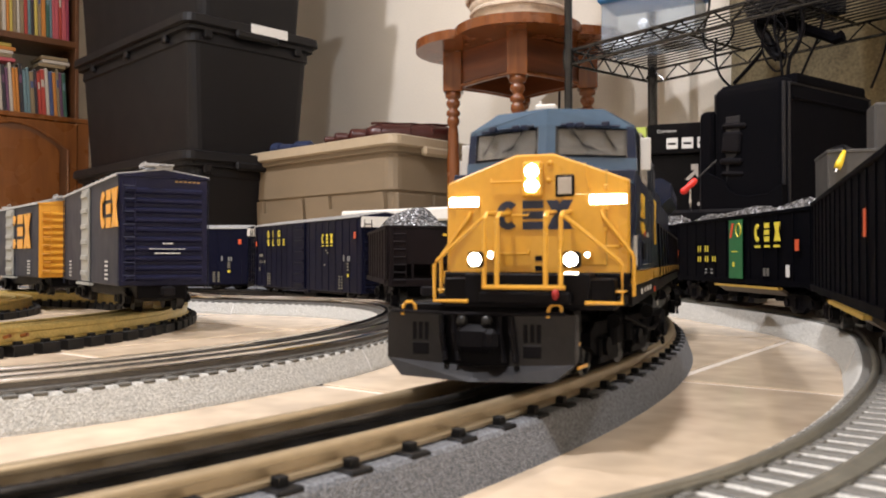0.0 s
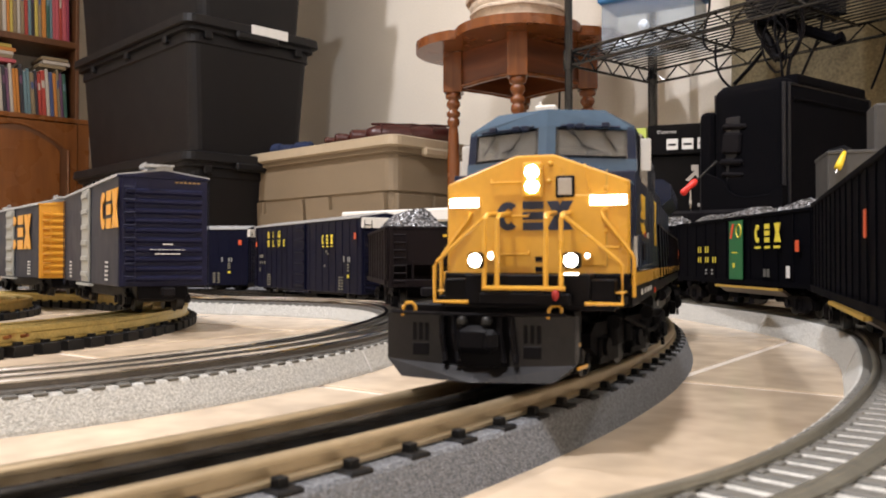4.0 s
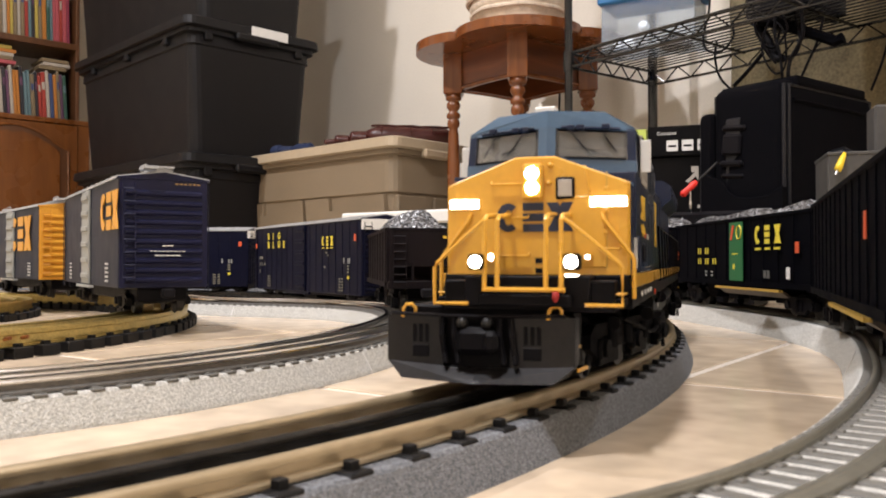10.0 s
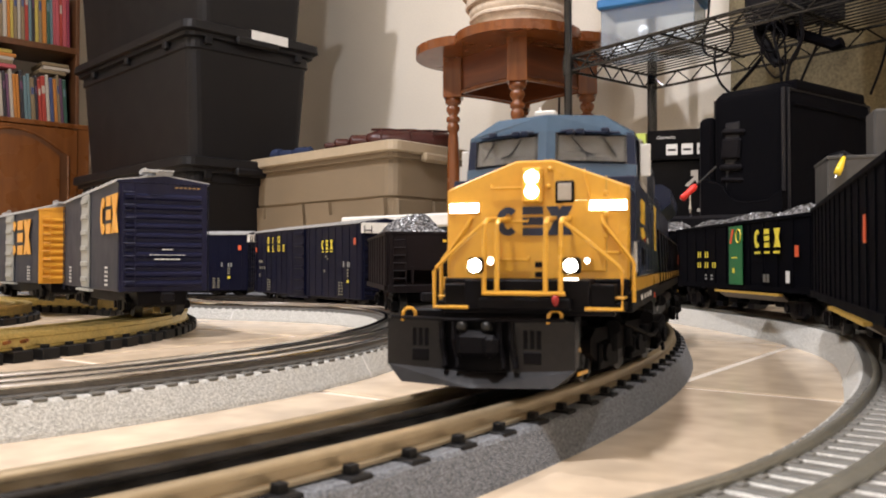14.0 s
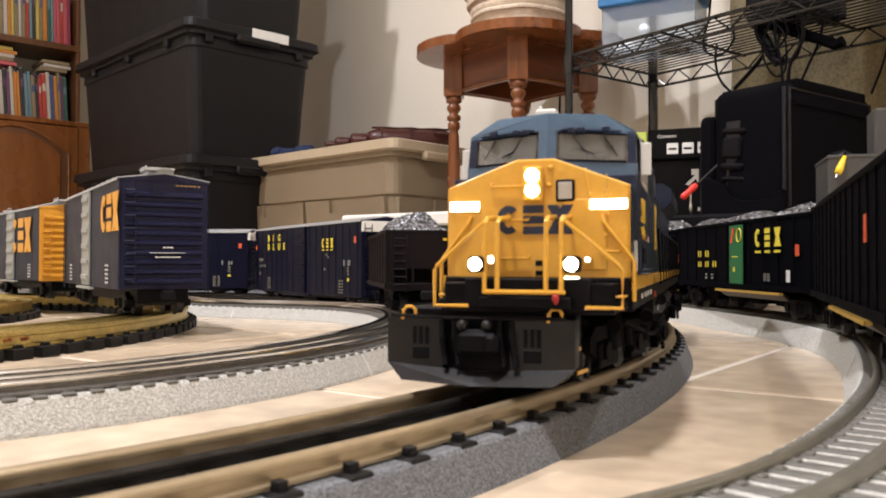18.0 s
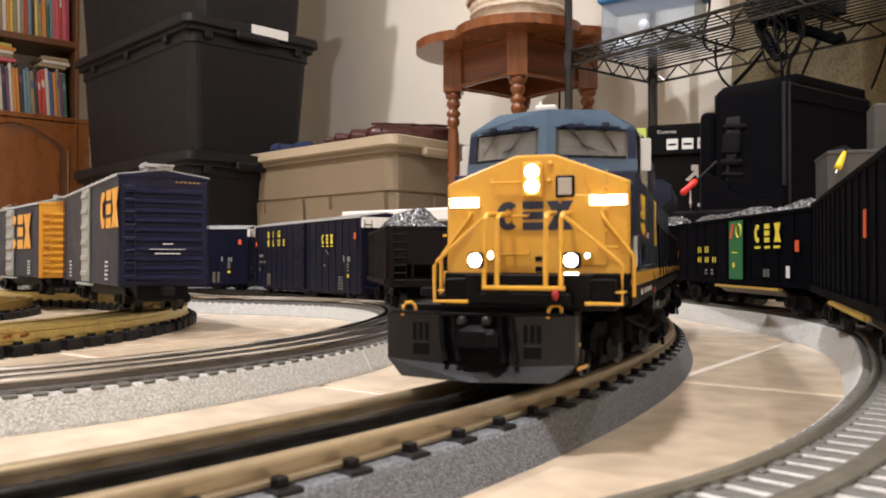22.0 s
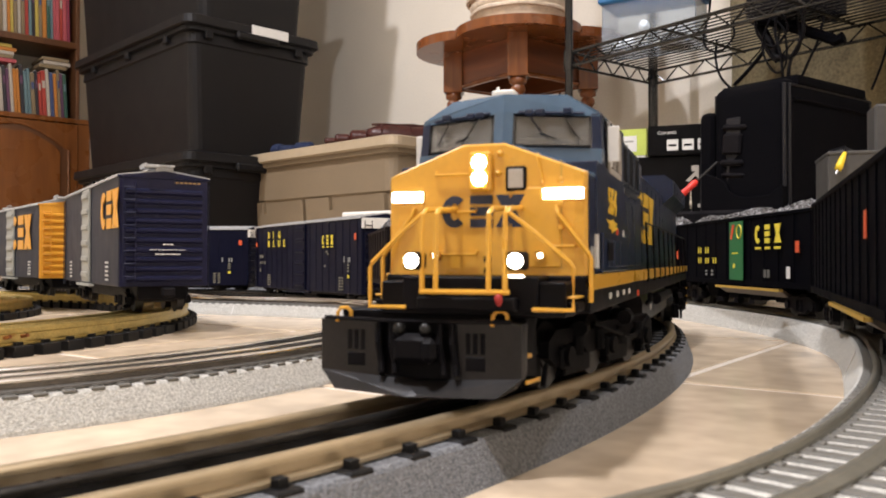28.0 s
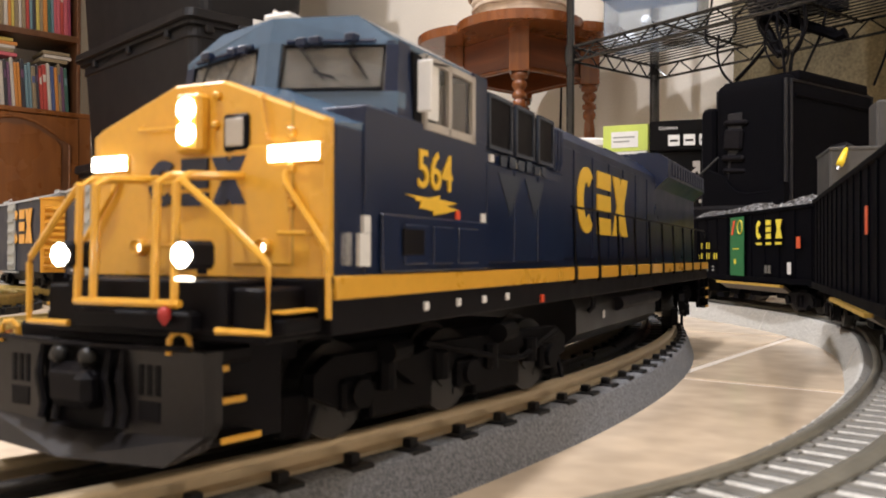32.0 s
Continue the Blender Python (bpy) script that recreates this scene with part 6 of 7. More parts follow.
tote(corner_pose(-0.677, 2.225, 1.133, 134.5, 0.88, 0.40), 0.88, 0.40, 0.40, "large black plastic storage tote at the top of the stack", M["tote_black"], M["tote_black"], ribs=False)
NL, NW = 0.648, 0.297
tote(corner_pose(-0.1215, 1.98, 0.0, 137, NL, NW), NL, NW, 0.3675, "tan plastic storage tote with lid against the wall", M["tote_tan"], M["tote_lid"])

# rolled bag and cloth on the tan tote
bag = empty("leather_bag", pose(-0.135, 2.214, 0.3675, 0, 0, 10), label="dark red leather bag lying on the tan tote", category="bag")


def roll(bm, x0, x1, r, sag, y=0.0):
    """A soft roll lying along x, a little flattened and uneven."""
    rings = []
    n, k = 18, 14
    for i in range(k + 1):
        f = i / k
        rr = r * min(1.0, 0.55 + 3.2 * min(f, 1 - f)) * (1 + 0.07 * noise.noise(Vector((x0 * 40 + f * 5, y * 30, r * 90))))
        ring_v = []
        for j in range(n):
            a = 2 * math.pi * j / n
            w = 1 + 0.05 * noise.noise(Vector((f * 6, math.cos(a) * 2, math.sin(a) * 2 + x0 * 30)))
            ring_v.append(bm.verts.new((x0 + (x1 - x0) * f, y + rr * w * 1.12 * math.cos(a), max(0.0, r * sag + rr * w * sag * math.sin(a)))))
        rings.append(ring_v)
    for p, q in zip(rings, rings[1:]):
        for j in range(n):
            bm.faces.new((p[j], p[(j + 1) % n], q[(j + 1) % n], q[j]))
    bm.faces.new(rings[0]), bm.faces.new(rings[-1])
    return bm


part("bag_body", roll(B(), -0.072, 0.172, 0.029, 0.98), M["leather"], bag, smooth=True)
part("side_roll", roll(B(), -0.118, -0.068, 0.022, 0.95), M["leather"], bag, smooth=True)
part("side_roll", roll(B(), -0.158, -0.116, 0.016, 0.95), M["leather"], bag, smooth=True)
part("end_tab", roll(B(), -0.185, -0.154, 0.010, 0.9, -0.006), M["leather"], bag, smooth=True)
for x in (-0.035, 0.045, 0.105):
    part("strap", tube(B(), [(x, 0.0325 * math.cos(a), 0.029 + 0.0295 * math.sin(a)) for a in [k * math.pi / 8 for k in range(9)]], 0.0035, 6), M["leather"], bag)
part("flap_piping", tube(B(), [(-0.06 + 0.022 * k, -0.012 - 0.003 * (k % 2), 0.0555 + 0.001 * (k % 3)) for k in range(11)], 0.003, 6), M["leather"], bag)
part("buckle", box(B(), 0.018, 0.040, -0.013, 0.009, 0.0555, 0.0605, 0.0015), M["steel"], bag)
cl = empty("folded_cloth", pose(-0.452, 2.432, 0.3675, 0, 0, -20), label="dark blue crumpled cloth on the tan tote", category="cloth")
for x0, x1, r, y in ((-0.125, -0.075, 0.019, 0.0), (-0.078, -0.028, 0.022, 0.004), (-0.032, 0.020, 0.019, -0.003), (0.014, 0.074, 0.023, 0.003), (0.068, 0.150, 0.013, 0.0)):
    part("fold", roll(B(), x0, x1, r, 0.9, y), M["blue_cloth"], cl, smooth=True)

# white-lidded box behind the hopper
wb = empty("plastic_box", corner_pose(0.02, 1.66, 0.0, 146, 0.30, 0.2), label="dark teal plastic box with a white lid on the floor", category="storage box")
part("body", box(B(), -0.145, 0.145, -0.095, 0.095, 0.0, 0.145, 0.004), M["teal"], wb)
part("lid", box(B(), -0.15, 0.15, -0.10, 0.10, 0.138, 0.166, 0.004), M["white"], wb, "white lid")


# ---------------------------------------------------------------- clover-top table
TX, TY, TH = 0.190, 2.02, 0.586
table = empty("side_table", pose(TX, TY, 0, 0, 0, -7), label="orange-stained wooden side table with clover-shaped top", category="table")
HD = 0.165      # from the middle to a leg


def leg_prof():
    return [(0.011, 0.0), (0.016, 0.014), (0.016, 0.03), (0.011, 0.05), (0.0125, 0.10), (0.0155, 0.20), (0.0160, 0.30), (0.0130, 0.375), (0.0105, 0.390), (0.0145, 0.395), (0.0160, 0.402),
            (0.0145, 0.410), (0.0105, 0.414), (0.0165, 0.417), (0.0175, 0.422), (0.0165, 0.427), (0.0100, 0.432), (0.0130, 0.437), (0.0175, 0.444), (0.0170, 0.452), (0.0115, 0.458),
            (0.0190, 0.461), (0.0205, 0.467), (0.0185, 0.473), (0.0165, 0.476)]


for k in range(4):
    a = radians(-90 + 90 * k)
    x, y = HD * math.cos(a), HD * math.sin(a)
    bm = lathe(B(), leg_prof(), 24, Matrix.Translation((x, y, 0)))
    lg = part("leg", bm, M["maple"], table, "turned leg with a square top block", smooth=True)
    blk = part("leg_block", box(B(), -0.0235, 0.0235, -0.0235, 0.0235, 0.474, TH - 0.012, 0.002), M["maple"], lg)
    blk.matrix_basis = pose(x, y, 0)
for k in range(4):
    a0, a1 = radians(-90 + 90 * k), radians(-90 + 90 * (k + 1))
    p, q = 0.90 * HD * Vector((math.cos(a0), math.sin(a0))), 0.90 * HD * Vector((math.cos(a1), math.sin(a1)))
    ln = (q - p).length
    bm = B()
    n = 12
    poly = [(-ln / 2 + 0.012, TH - 0.012)] + [(ln / 2 - 0.012, TH - 0.012)]
    poly += [(ln / 2 - 0.012 - (ln - 0.024) * i / n, 0.486 + 0.002 * math.sin(math.pi * i / n)) for i in range(n + 1)]
    prism(bm, poly, -0.008, 0.008, "y")
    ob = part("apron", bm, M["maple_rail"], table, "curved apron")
    bead = part("apron_bead", tube(B(), [(-ln / 2 + 0.012, -0.009, 0.488), (0, -0.009, 0.490), (ln / 2 - 0.012, -0.009, 0.488)], 0.0052, 8), M["maple"], ob)
    c = (p + q) / 2
    ob.matrix_basis = pose(c.x, c.y, 0, 0, 0, math.degrees(math.atan2(q.y - p.y, q.x - p.x)))
bm = B()
out = []
for k in range(4):
    a = -90 + 90 * k
    cx, cy = 0.108 * math.cos(radians(a)), 0.108 * math.sin(radians(a))
    out += [(cx + 0.150 * math.cos(radians(a + b)), cy + 0.150 * math.sin(radians(a + b))) for b in range(-82, 83, 8)]
prism(bm, out, TH - 0.014, TH + 0.008, "z")
bmesh.ops.bevel(bm, geom=[e for e in bm.edges if abs(e.verts[0].co.z - e.verts[1].co.z) < 1e-5], offset=0.004, segments=2, affect="EDGES")
part("tabletop", bm, M["maple"], table, "clover-shaped wooden top")

pot = empty("basket", pose(TX - 0.005, TY - 0.02, TH + 0.008), label="whitewashed wicker basket on the side table", category="basket")
prof = []
for i in range(28):
    z = i * 0.008
    r = 0.092 + 0.05 * min(1, z / 0.16)
    prof.append((r + 0.0045 * math.sin(i * math.pi / 1.5), z))
part("weave", lathe(B(), prof, 36), M["wicker"], pot, smooth=True)
for z in (0.030, 0.062, 0.094, 0.126):
    r = 0.092 + 0.05 * z / 0.16 + 0.004
    part("hoop", tube(B(), [((r) * math.cos(a), r * math.sin(a), z + 0.001 * math.sin(7 * a)) for a in [k * math.pi / 18 for k in range(36)]], 0.005, 6, True), M["wicker"], pot)


# ---------------------------------------------------------------- wire shelf
P1, P2 = Vector((0.269, 1.75)), Vector((0.494, 1.925))
FD = Vector((0.614, -0.789)).normalized()
SL = 1.20
rack = empty("wire_rack", pose(0, 0, 0), label="black wire shelving rack against the wall", category="shelving")


def bi(u, v, z):
    """A place on the shelf: u along the front from the first post, v from front to back."""
    p = P1 + FD * u + (P2 - P1) * v
    return (p.x, p.y, z)


for u in (0.0, SL):
    for v in (0.0, 1.0):
        x, y, _ = bi(u, v, 0)
        part("post", cyl(B(), (x, y, 0.012), (x, y, 1.75), 0.0085 if v == 0 else 0.0112, 14), M["wire"], rack)
        part("foot", lathe(B(), [(0.014, 0.0), (0.016, 0.006), (0.011, 0.014)], 12, Matrix.Translation((x, y, 0))), M["wire"], rack)
        for z in (0.495, 1.05):
            part("post_collar", lathe(B(), [(0.0105, z - 0.03), (0.0125, z - 0.012), (0.011, z + 0.012)], 14, Matrix.Translation((x, y, 0))), M["wire"], rack)
for zs in (0.505, 1.06):
    sh = part("shelf_rim", B(), M["wire"], rack)
    bm = B()
    for a, b in (((0, 0), (SL, 0)), ((SL, 0), (SL, 1)), ((SL, 1), (0, 1)), ((0, 1), (0, 0))):
        for dz in (0.0, -0.030):
            tube(bm, [bi(*a, zs + dz), bi(*b, zs + dz)], 0.0030, 6)
    bm.to_mesh(sh.data)
    bm.free()
    # zigzag truss on the four sides
    for a, b, n in (((0, 0), (SL, 0), 17), ((SL, 0), (SL, 1), 5), ((SL, 1), (0, 1), 17), ((0, 1), (0, 0), 5)):
        pts = []
        for i in range(2 * n + 1):
            f = i / (2 * n)
            pts.append(bi(a[0] + (b[0] - a[0]) * f, a[1] + (b[1] - a[1]) * f, zs - (0.030 if i % 2 else 0.0)))
        part("truss_wire", tube(B(), pts, 0.0022, 5), M["wire"], rack)
    for i in range(1, 15):
        part("deck_wire", tube(B(), [bi(0, i / 15, zs + 0.003), bi(SL, i / 15, zs + 0.003)], 0.0017, 5), M["wire"], rack)
    for i in range(1, 5):
        part("cross_brace", tube(B(), [bi(SL * i / 5, 0, zs - 0.003), bi(SL * i / 5, 1, zs - 0.003)], 0.0030, 6), M["wire"], rack)

# added mottled sheet behind the rack; its olive stands in for shade on the wall
hang = empty("hanging_cloth", pose(0, 0, 0), label="olive-tan sheet added over the wall for its shaded look", category="cloth")


def drape(u0, u1, z0, z1, off, seed):
    """A folded sheet along the wall, from u0 to u1 metres along it."""
    bm = B()
    nu, nz = 44, 16
    layers = []
    for side in (0.0, 0.004):
        rows = []
        for i in range(nu + 1):
            row = []
            for j in range(nz + 1):
                f, g = i / nu, j / nz
                u = u0 + (u1 - u0) * f + 0.015 * noise.noise(Vector((g * 4, seed, 0))) * (1 if i == 0 else 0)
                w = off + side + 0.012 * math.sin(f * 31 + 1.5 * math.sin(g * 3 + seed)) * (0.5 + 0.5 * (1 - g)) + 0.006 * noise.noise(Vector((f * 7, g * 4, seed)))
                row.append(bm.verts.new(room(-u, w, z0 + (z1 - z0) * g)))
            rows.append(row)
        layers.append(rows)
    lo, hi = layers
    for i in range(nu):
        for j in range(nz):
            for rows in layers:
                bm.faces.new((rows[i][j], rows[i + 1][j], rows[i + 1][j + 1], rows[i][j + 1]))
    for i in range(nu):
        for j in (0, nz):
            bm.faces.new((lo[i][j], lo[i + 1][j], hi[i + 1][j], hi[i][j]))
    for j in range(nz):
        for i in (0, nu):
            bm.faces.new((lo[i][j], lo[i][j + 1], hi[i][j + 1], hi[i][j]))
    return bm


part("sheet", drape(0.155, 0.95, 0.02, 0.92, 0.025, 3.0), M["olive_cloth"], hang, smooth=True)

# clear tote with a blue lid on the shelf
ct = empty("clear_tote", pose(*bi(0.110, 0.52, 0.511), 0, 0, -30), label="clear plastic tote with blue lid on the wire shelf", category="storage tote")
bm = B()
L, W, H = 0.198, 0.105, 0.100
for x0, x1, y0, y1 in ((-L / 2, L / 2, -W / 2, -W / 2 + 0.002), (-L / 2, L / 2, W / 2 - 0.002, W / 2), (-L / 2, -L / 2 + 0.002, -W / 2, W / 2), (L / 2 - 0.002, L / 2, -W / 2, W / 2)):
    part("wall_panel", box(B(), x0, x1, y0, y1, 0, H, 0.0008), M["clear"], ct, "cloudy clear plastic side").visible_shadow = False
part("base_panel", box(bm, -L / 2, L / 2, -W / 2, W / 2, 0, 0.002), M["clear"], ct).visible_shadow = False
part("lid", box(B(), -L / 2 - 0.008, L / 2 + 0.008, -W / 2 - 0.008, W / 2 + 0.008, 0.098, 0.120, 0.004), M["blue_lid"], ct, "blue lid")
for x, y, z, r in ((-0.012, -0.035, 0.046, 0.0115), (-0.046, -0.03, 0.0145, 0.0120), (-0.068, -0.035, 0.0115, 0.0090)):
    bm = B()
    bmesh.ops.create_uvsphere(bm, u_segments=14, v_segments=9, radius=r, matrix=Matrix.Translation((x, y, z)))
    part("ball_inside", bm, M["ball"], ct, smooth=True)

part("dark_lump", lathe(B(), [(0.034, 0.003), (0.036, 0.012), (0.026, 0.026), (0.008, 0.031)], 16, Matrix.Translation((0.045, 0.0, 0.0))), M["black_mid"], ct, smooth=True)

# electronics and leads on the shelf
dev = empty("set_top_box", pose(*bi(0.408, 0.55, 0.511), 0, 0, math.degrees(math.atan2(FD.y, FD.x))), label="black electronic case on the wire shelf, unseen upper part added for shade", category="electronics")
# upper height is unseen and added so the case shades the wall
part("case", box(B(), -0.058, 0.058, -0.05, 0.07, 0.004, 0.42, 0.008, 2), M["black"], dev)
for x, y in ((-0.045, -0.036), (0.045, -0.036), (-0.045, 0.055), (0.045, 0.055)):
    part("foot", box(B(), x - 0.012, x + 0.012, y - 0.012, y + 0.012, -0.003, 0.005, 0.001), M["black_mid"], dev)
part("front_grille", box(B(), -0.05, 0.05, -0.054, -0.049, 0.03, 0.12, 0.002), M["black_mid"], dev)
dv3 = empty("monitor", pose(*bi(0.472, 0.72, 0.511), 0, 0, math.degrees(math.atan2(FD.y, FD.x))), label="narrow black foot on the wire shelf with an added unseen panel", category="monitor")
part("neck", box(B(), -0.017, 0.017, -0.014, 0.014, -0.002, 0.10, 0.004, 2), M["black"], dv3)
# wide panel out of view, added to block light from the wall
part("panel", box(B(), -0.05, 0.42, -0.030, -0.006, 0.050, 0.40, 0.006, 2), M["black"], dv3, "unseen black panel added to shade the wall")
part("lead_boss", cyl(B(), (0, 0, -0.012), (0, 0, 0.0), 0.006, 10), M["black_mid"], dv3)
dv2 = empty("strap", pose(0, 0, 0), label="black webbing strap drooping through the wire shelf", category="strap")
bm = B()
tube(bm, [bi(0.37, 0.45, 0.512), bi(0.393, 0.45, 0.506), bi(0.416, 0.58, 0.494), bi(0.459, 0.60, 0.472), bi(0.492, 0.60, 0.454), bi(0.505, 0.60, 0.458)], 0.0105, 8)
part("webbing", bm, M["cloth"], dv2)


def cable(label, pts, r=0.0028, material="black"):
    """A lead hanging through the places given, smoothed."""
    c = [Vector(p) for p in pts]
    dense = []
    for i in range(len(c) - 1):
        p0, p1, p2, p3 = c[max(0, i - 1)], c[i], c[i + 1], c[min(len(c) - 1, i + 2)]
        for j in range(7):
            t = j / 7
            dense.append(0.5 * ((2 * p1) + (p2 - p0) * t + (2 * p0 - 5 * p1 + 4 * p2 - p3) * t * t + (3 * p1 - p0 - 3 * p2 + p3) * t ** 3))
    dense.append(c[-1])
    ob = part("cable", tube(B(), dense, r, 6), M[material], None, smooth=True)
    return tagged(ob, label=label, category="cable", group="leads on the shelf")


def sh_at(u, v, dz):
    return bi(u, v, 0.507 + dz)


cable("black lead looped below the wire shelf", [sh_at(0.315, 0.2, 0.30), sh_at(0.31, 0.2, 0.05), sh_at(0.285, 0.25, -0.015), sh_at(0.295, 0.25, -0.045), sh_at(0.325, 0.25, -0.052), sh_at(0.35, 0.25, -0.03), sh_at(0.352, 0.25, 0.0), sh_at(0.40, 0.3, 0.02)], 0.0022)
cable("thin black lead hanging from the wire shelf", [sh_at(0.225, 0.72, 0.01), sh_at(0.222, 0.72, -0.03), sh_at(0.232, 0.74, -0.07), sh_at(0.262, 0.77, -0.105)], 0.0026)
cable("tangled black lead under the shelf", [sh_at(0.385, 0.3, 0.01), sh_at(0.385, 0.32, -0.03), sh_at(0.41, 0.35, -0.06), sh_at(0.44, 0.35, -0.03), sh_at(0.425, 0.3, 0.0), sh_at(0.40, 0.3, -0.05), sh_at(0.42, 0.34, -0.09)], 0.0024)
cable("tangled black lead under the shelf", [sh_at(0.43, 0.5, 0.01), sh_at(0.44, 0.5, -0.05), sh_at(0.42, 0.5, -0.075), sh_at(0.395, 0.5, -0.05), sh_at(0.41, 0.5, 0.01)], 0.0024)
cable("tangled black lead under the shelf", [sh_at(0.475, 0.6, 0.02), sh_at(0.46, 0.6, -0.04), sh_at(0.44, 0.6, -0.08), sh_at(0.42, 0.6, -0.12)], 0.0028)
cable("bundled black lead under the shelf", [sh_at(0.352, 0.5, 0.01), sh_at(0.366, 0.5, -0.012), sh_at(0.381, 0.5, -0.040), sh_at(0.392, 0.5, -0.066), sh_at(0.407, 0.5, -0.072)], 0.0085)
cable("black lead dropping behind the camera bag", [sh_at(0.427, 0.3, 0.0), sh_at(0.424, 0.3, -0.04), sh_at(0.434, 0.3, -0.08), sh_at(0.438, 0.3, -0.125)], 0.0026)
cable("black lead dropping behind the camera bag", [sh_at(0.47, 0.32, 0.0), sh_at(0.473, 0.32, -0.05), sh_at(0.452, 0.31, -0.09), sh_at(0.448, 0.3, -0.125)], 0.0034)
cable("black strap hanging behind the shelf", [sh_at(0.30, 0.9, -0.02), sh_at(0.27, 0.9, -0.048), sh_at(0.232, 0.9, -0.078)], 0.0045)
cable("tangled black lead under the shelf", [sh_at(0.362, 0.5, 0.0), sh_at(0.368, 0.5, -0.06), sh_at(0.40, 0.45, -0.10), sh_at(0.428, 0.4, -0.09), sh_at(0.425, 0.4, -0.03), sh_at(0.40, 0.4, 0.0)], 0.002)
cable("thin lead hanging behind the shelf", [sh_at(0.54, 0.95, 0.1), sh_at(0.545, 0.95, 0.0), sh_at(0.53, 0.96, -0.07), sh_at(0.505, 0.97, -0.13)], 0.0026)
cable("thin lead hanging behind the shelf", [sh_at(0.585, 0.9, 0.2), sh_at(0.59, 0.9, 0.03), sh_at(0.60, 0.93, -0.06), sh_at(0.57, 0.95, -0.12)], 0.0026)
cable("thin lead hanging behind the shelf", [sh_at(0.62, 0.8, 0.12), sh_at(0.61, 0.8, 0.0), sh_at(0.62, 0.82, -0.08)], 0.003)
for k in range(7):
    cable("thin tan cord hanging behind the shelf", [sh_at(0.555 + 0.011 * k, 1.0, 0.16), sh_at(0.545 + 0.015 * k, 1.02, 0.02), sh_at(0.56 + 0.012 * ((k * 3) % 7), 1.02, -0.07), sh_at(0.57 + 0.013 * ((k * 5) % 7), 1.04, -0.16)], 0.0016, "tan_wire")

cable("thin black lead hanging behind the side table", [(0.318, 2.24, 0.95), (0.320, 2.235, 0.6), (0.316, 2.235, 0.3), (0.330, 2.23, 0.02)], 0.003)

# ---------------------------------------------------------------- camera bag and boxes on the floor
BL, BW, BH = 0.132, 0.27, 0.343
cb = empty("camera_bag", corner_pose(0.523, 1.25, 0.0, 126, BL, BW), label="black nylon camera bag with buckle straps", category="bag")
bm = box(B(), -BL / 2, BL / 2, -BW / 2, BW / 2, 0.0, BH, 0.022, 4)
bmesh.ops.subdivide_edges(bm, edges=[e for e in bm.edges if e.calc_length() > 0.05], cuts=7, use_grid_fill=True)
for v in bm.verts:
    u, w, h = v.co.x / (BL / 2), v.co.y / (BW / 2), v.co.z / BH * 2 - 1
    sag = 0.0022 * noise.noise(v.co * 16)
    if abs(w) > 0.98:
        v.co.y += (0.006 * (1 - u * u) * (1 - h * h) + sag) * (1 if w > 0 else -1)
    elif abs(u) > 0.98:
        v.co.x += (0.007 * (1 - w * w) * (1 - h * h) + sag) * (1 if u > 0 else -1)
    elif h > 0.98:
        v.co.z += 0.008 * (1 - w * w) * (1 - u * u) + sag
part("bag_body", bm, M["cloth"], cb, smooth=True)
bm = B()
e = 0.012
for x in (-BL / 2, BL / 2):
    tube(bm, [(x * 0.985, -BW / 2 + e, 0.02), (x * 0.985, -BW / 2 + e, BH - e), (x * 0.985, BW / 2 - e, BH - e), (x * 0.985, BW / 2 - e, 0.02)], 0.0032, 6)
part("piping", bm, M["cloth_edge"], cb)
part("edge_piping", tube(B(), [(-BL / 2 + e * 0.4, BW / 2 - e * 0.4, 0.02), (-BL / 2 + e * 0.4, BW / 2 - e * 0.4, BH - 0.01)], 0.0030, 8), M["cloth_edge"], cb)
pk = part("end_pocket", box(B(), BL / 2 - 0.004, BL / 2 + 0.026, -0.10, BW / 2 + 0.002, 0.02, 0.306, 0.014, 3), M["cloth"], cb)
part("pocket_piping", tube(B(), [(BL / 2 + 0.022, BW / 2 - 0.004, 0.03), (BL / 2 + 0.022, BW / 2 - 0.006, 0.292), (BL / 2 + 0.022, -0.09, 0.296)], 0.004, 6), M["cloth_edge"], pk)
tilt = Matrix.Translation((0.02, 0, 0.24)) @ Matrix.Rotation(math.radians(-5), 4, "Y") @ Matrix.Translation((-0.02, 0, -0.24))
for word, z, h, x0, x1, d in (("buckle", 0.273, 0.009, 0.000, 0.044, 0.010), ("buckle", 0.246, 0.034, 0.006, 0.040, 0.012), ("buckle", 0.216, 0.010, 0.000, 0.042, 0.012), ("strap_loop", 0.196, 0.008, -0.003, 0.040, 0.009)):
    bm = box(B(), x0, x1, BW / 2 - 0.001, BW / 2 + d, z - h / 2, z + h / 2, 0.0035)
    bmesh.ops.transform(bm, matrix=tilt, verts=bm.verts)
    part(word, bm, M["black_mid"], cb)
part("buckle_strap", box(B(), 0.008, 0.036, BW / 2 - 0.001, BW / 2 + 0.005, 0.165, 0.29, 0.002), M["cloth_edge"], cb)
# lower pocket with a curved mouth, over the strap's tail
MOUTH = [(0.070, 0.200), (0.050, 0.192), (0.036, 0.184), (0.028, 0.170), (0.014, 0.160), (-0.006, 0.156), (-0.045, 0.158), (-0.056, 0.166), (-0.068, 0.172)]
low = part("lower_pocket", prism(B(), MOUTH + [(-0.070, 0.004), (0.080, 0.004)], BW / 2 - 0.002, BW / 2 + 0.012, "y"), M["cloth"], cb)
part("pocket_binding", tube(B(), [(x, BW / 2 + 0.010, z) for x, z in MOUTH], 0.0024, 6), M["cloth"], low, smooth=True)
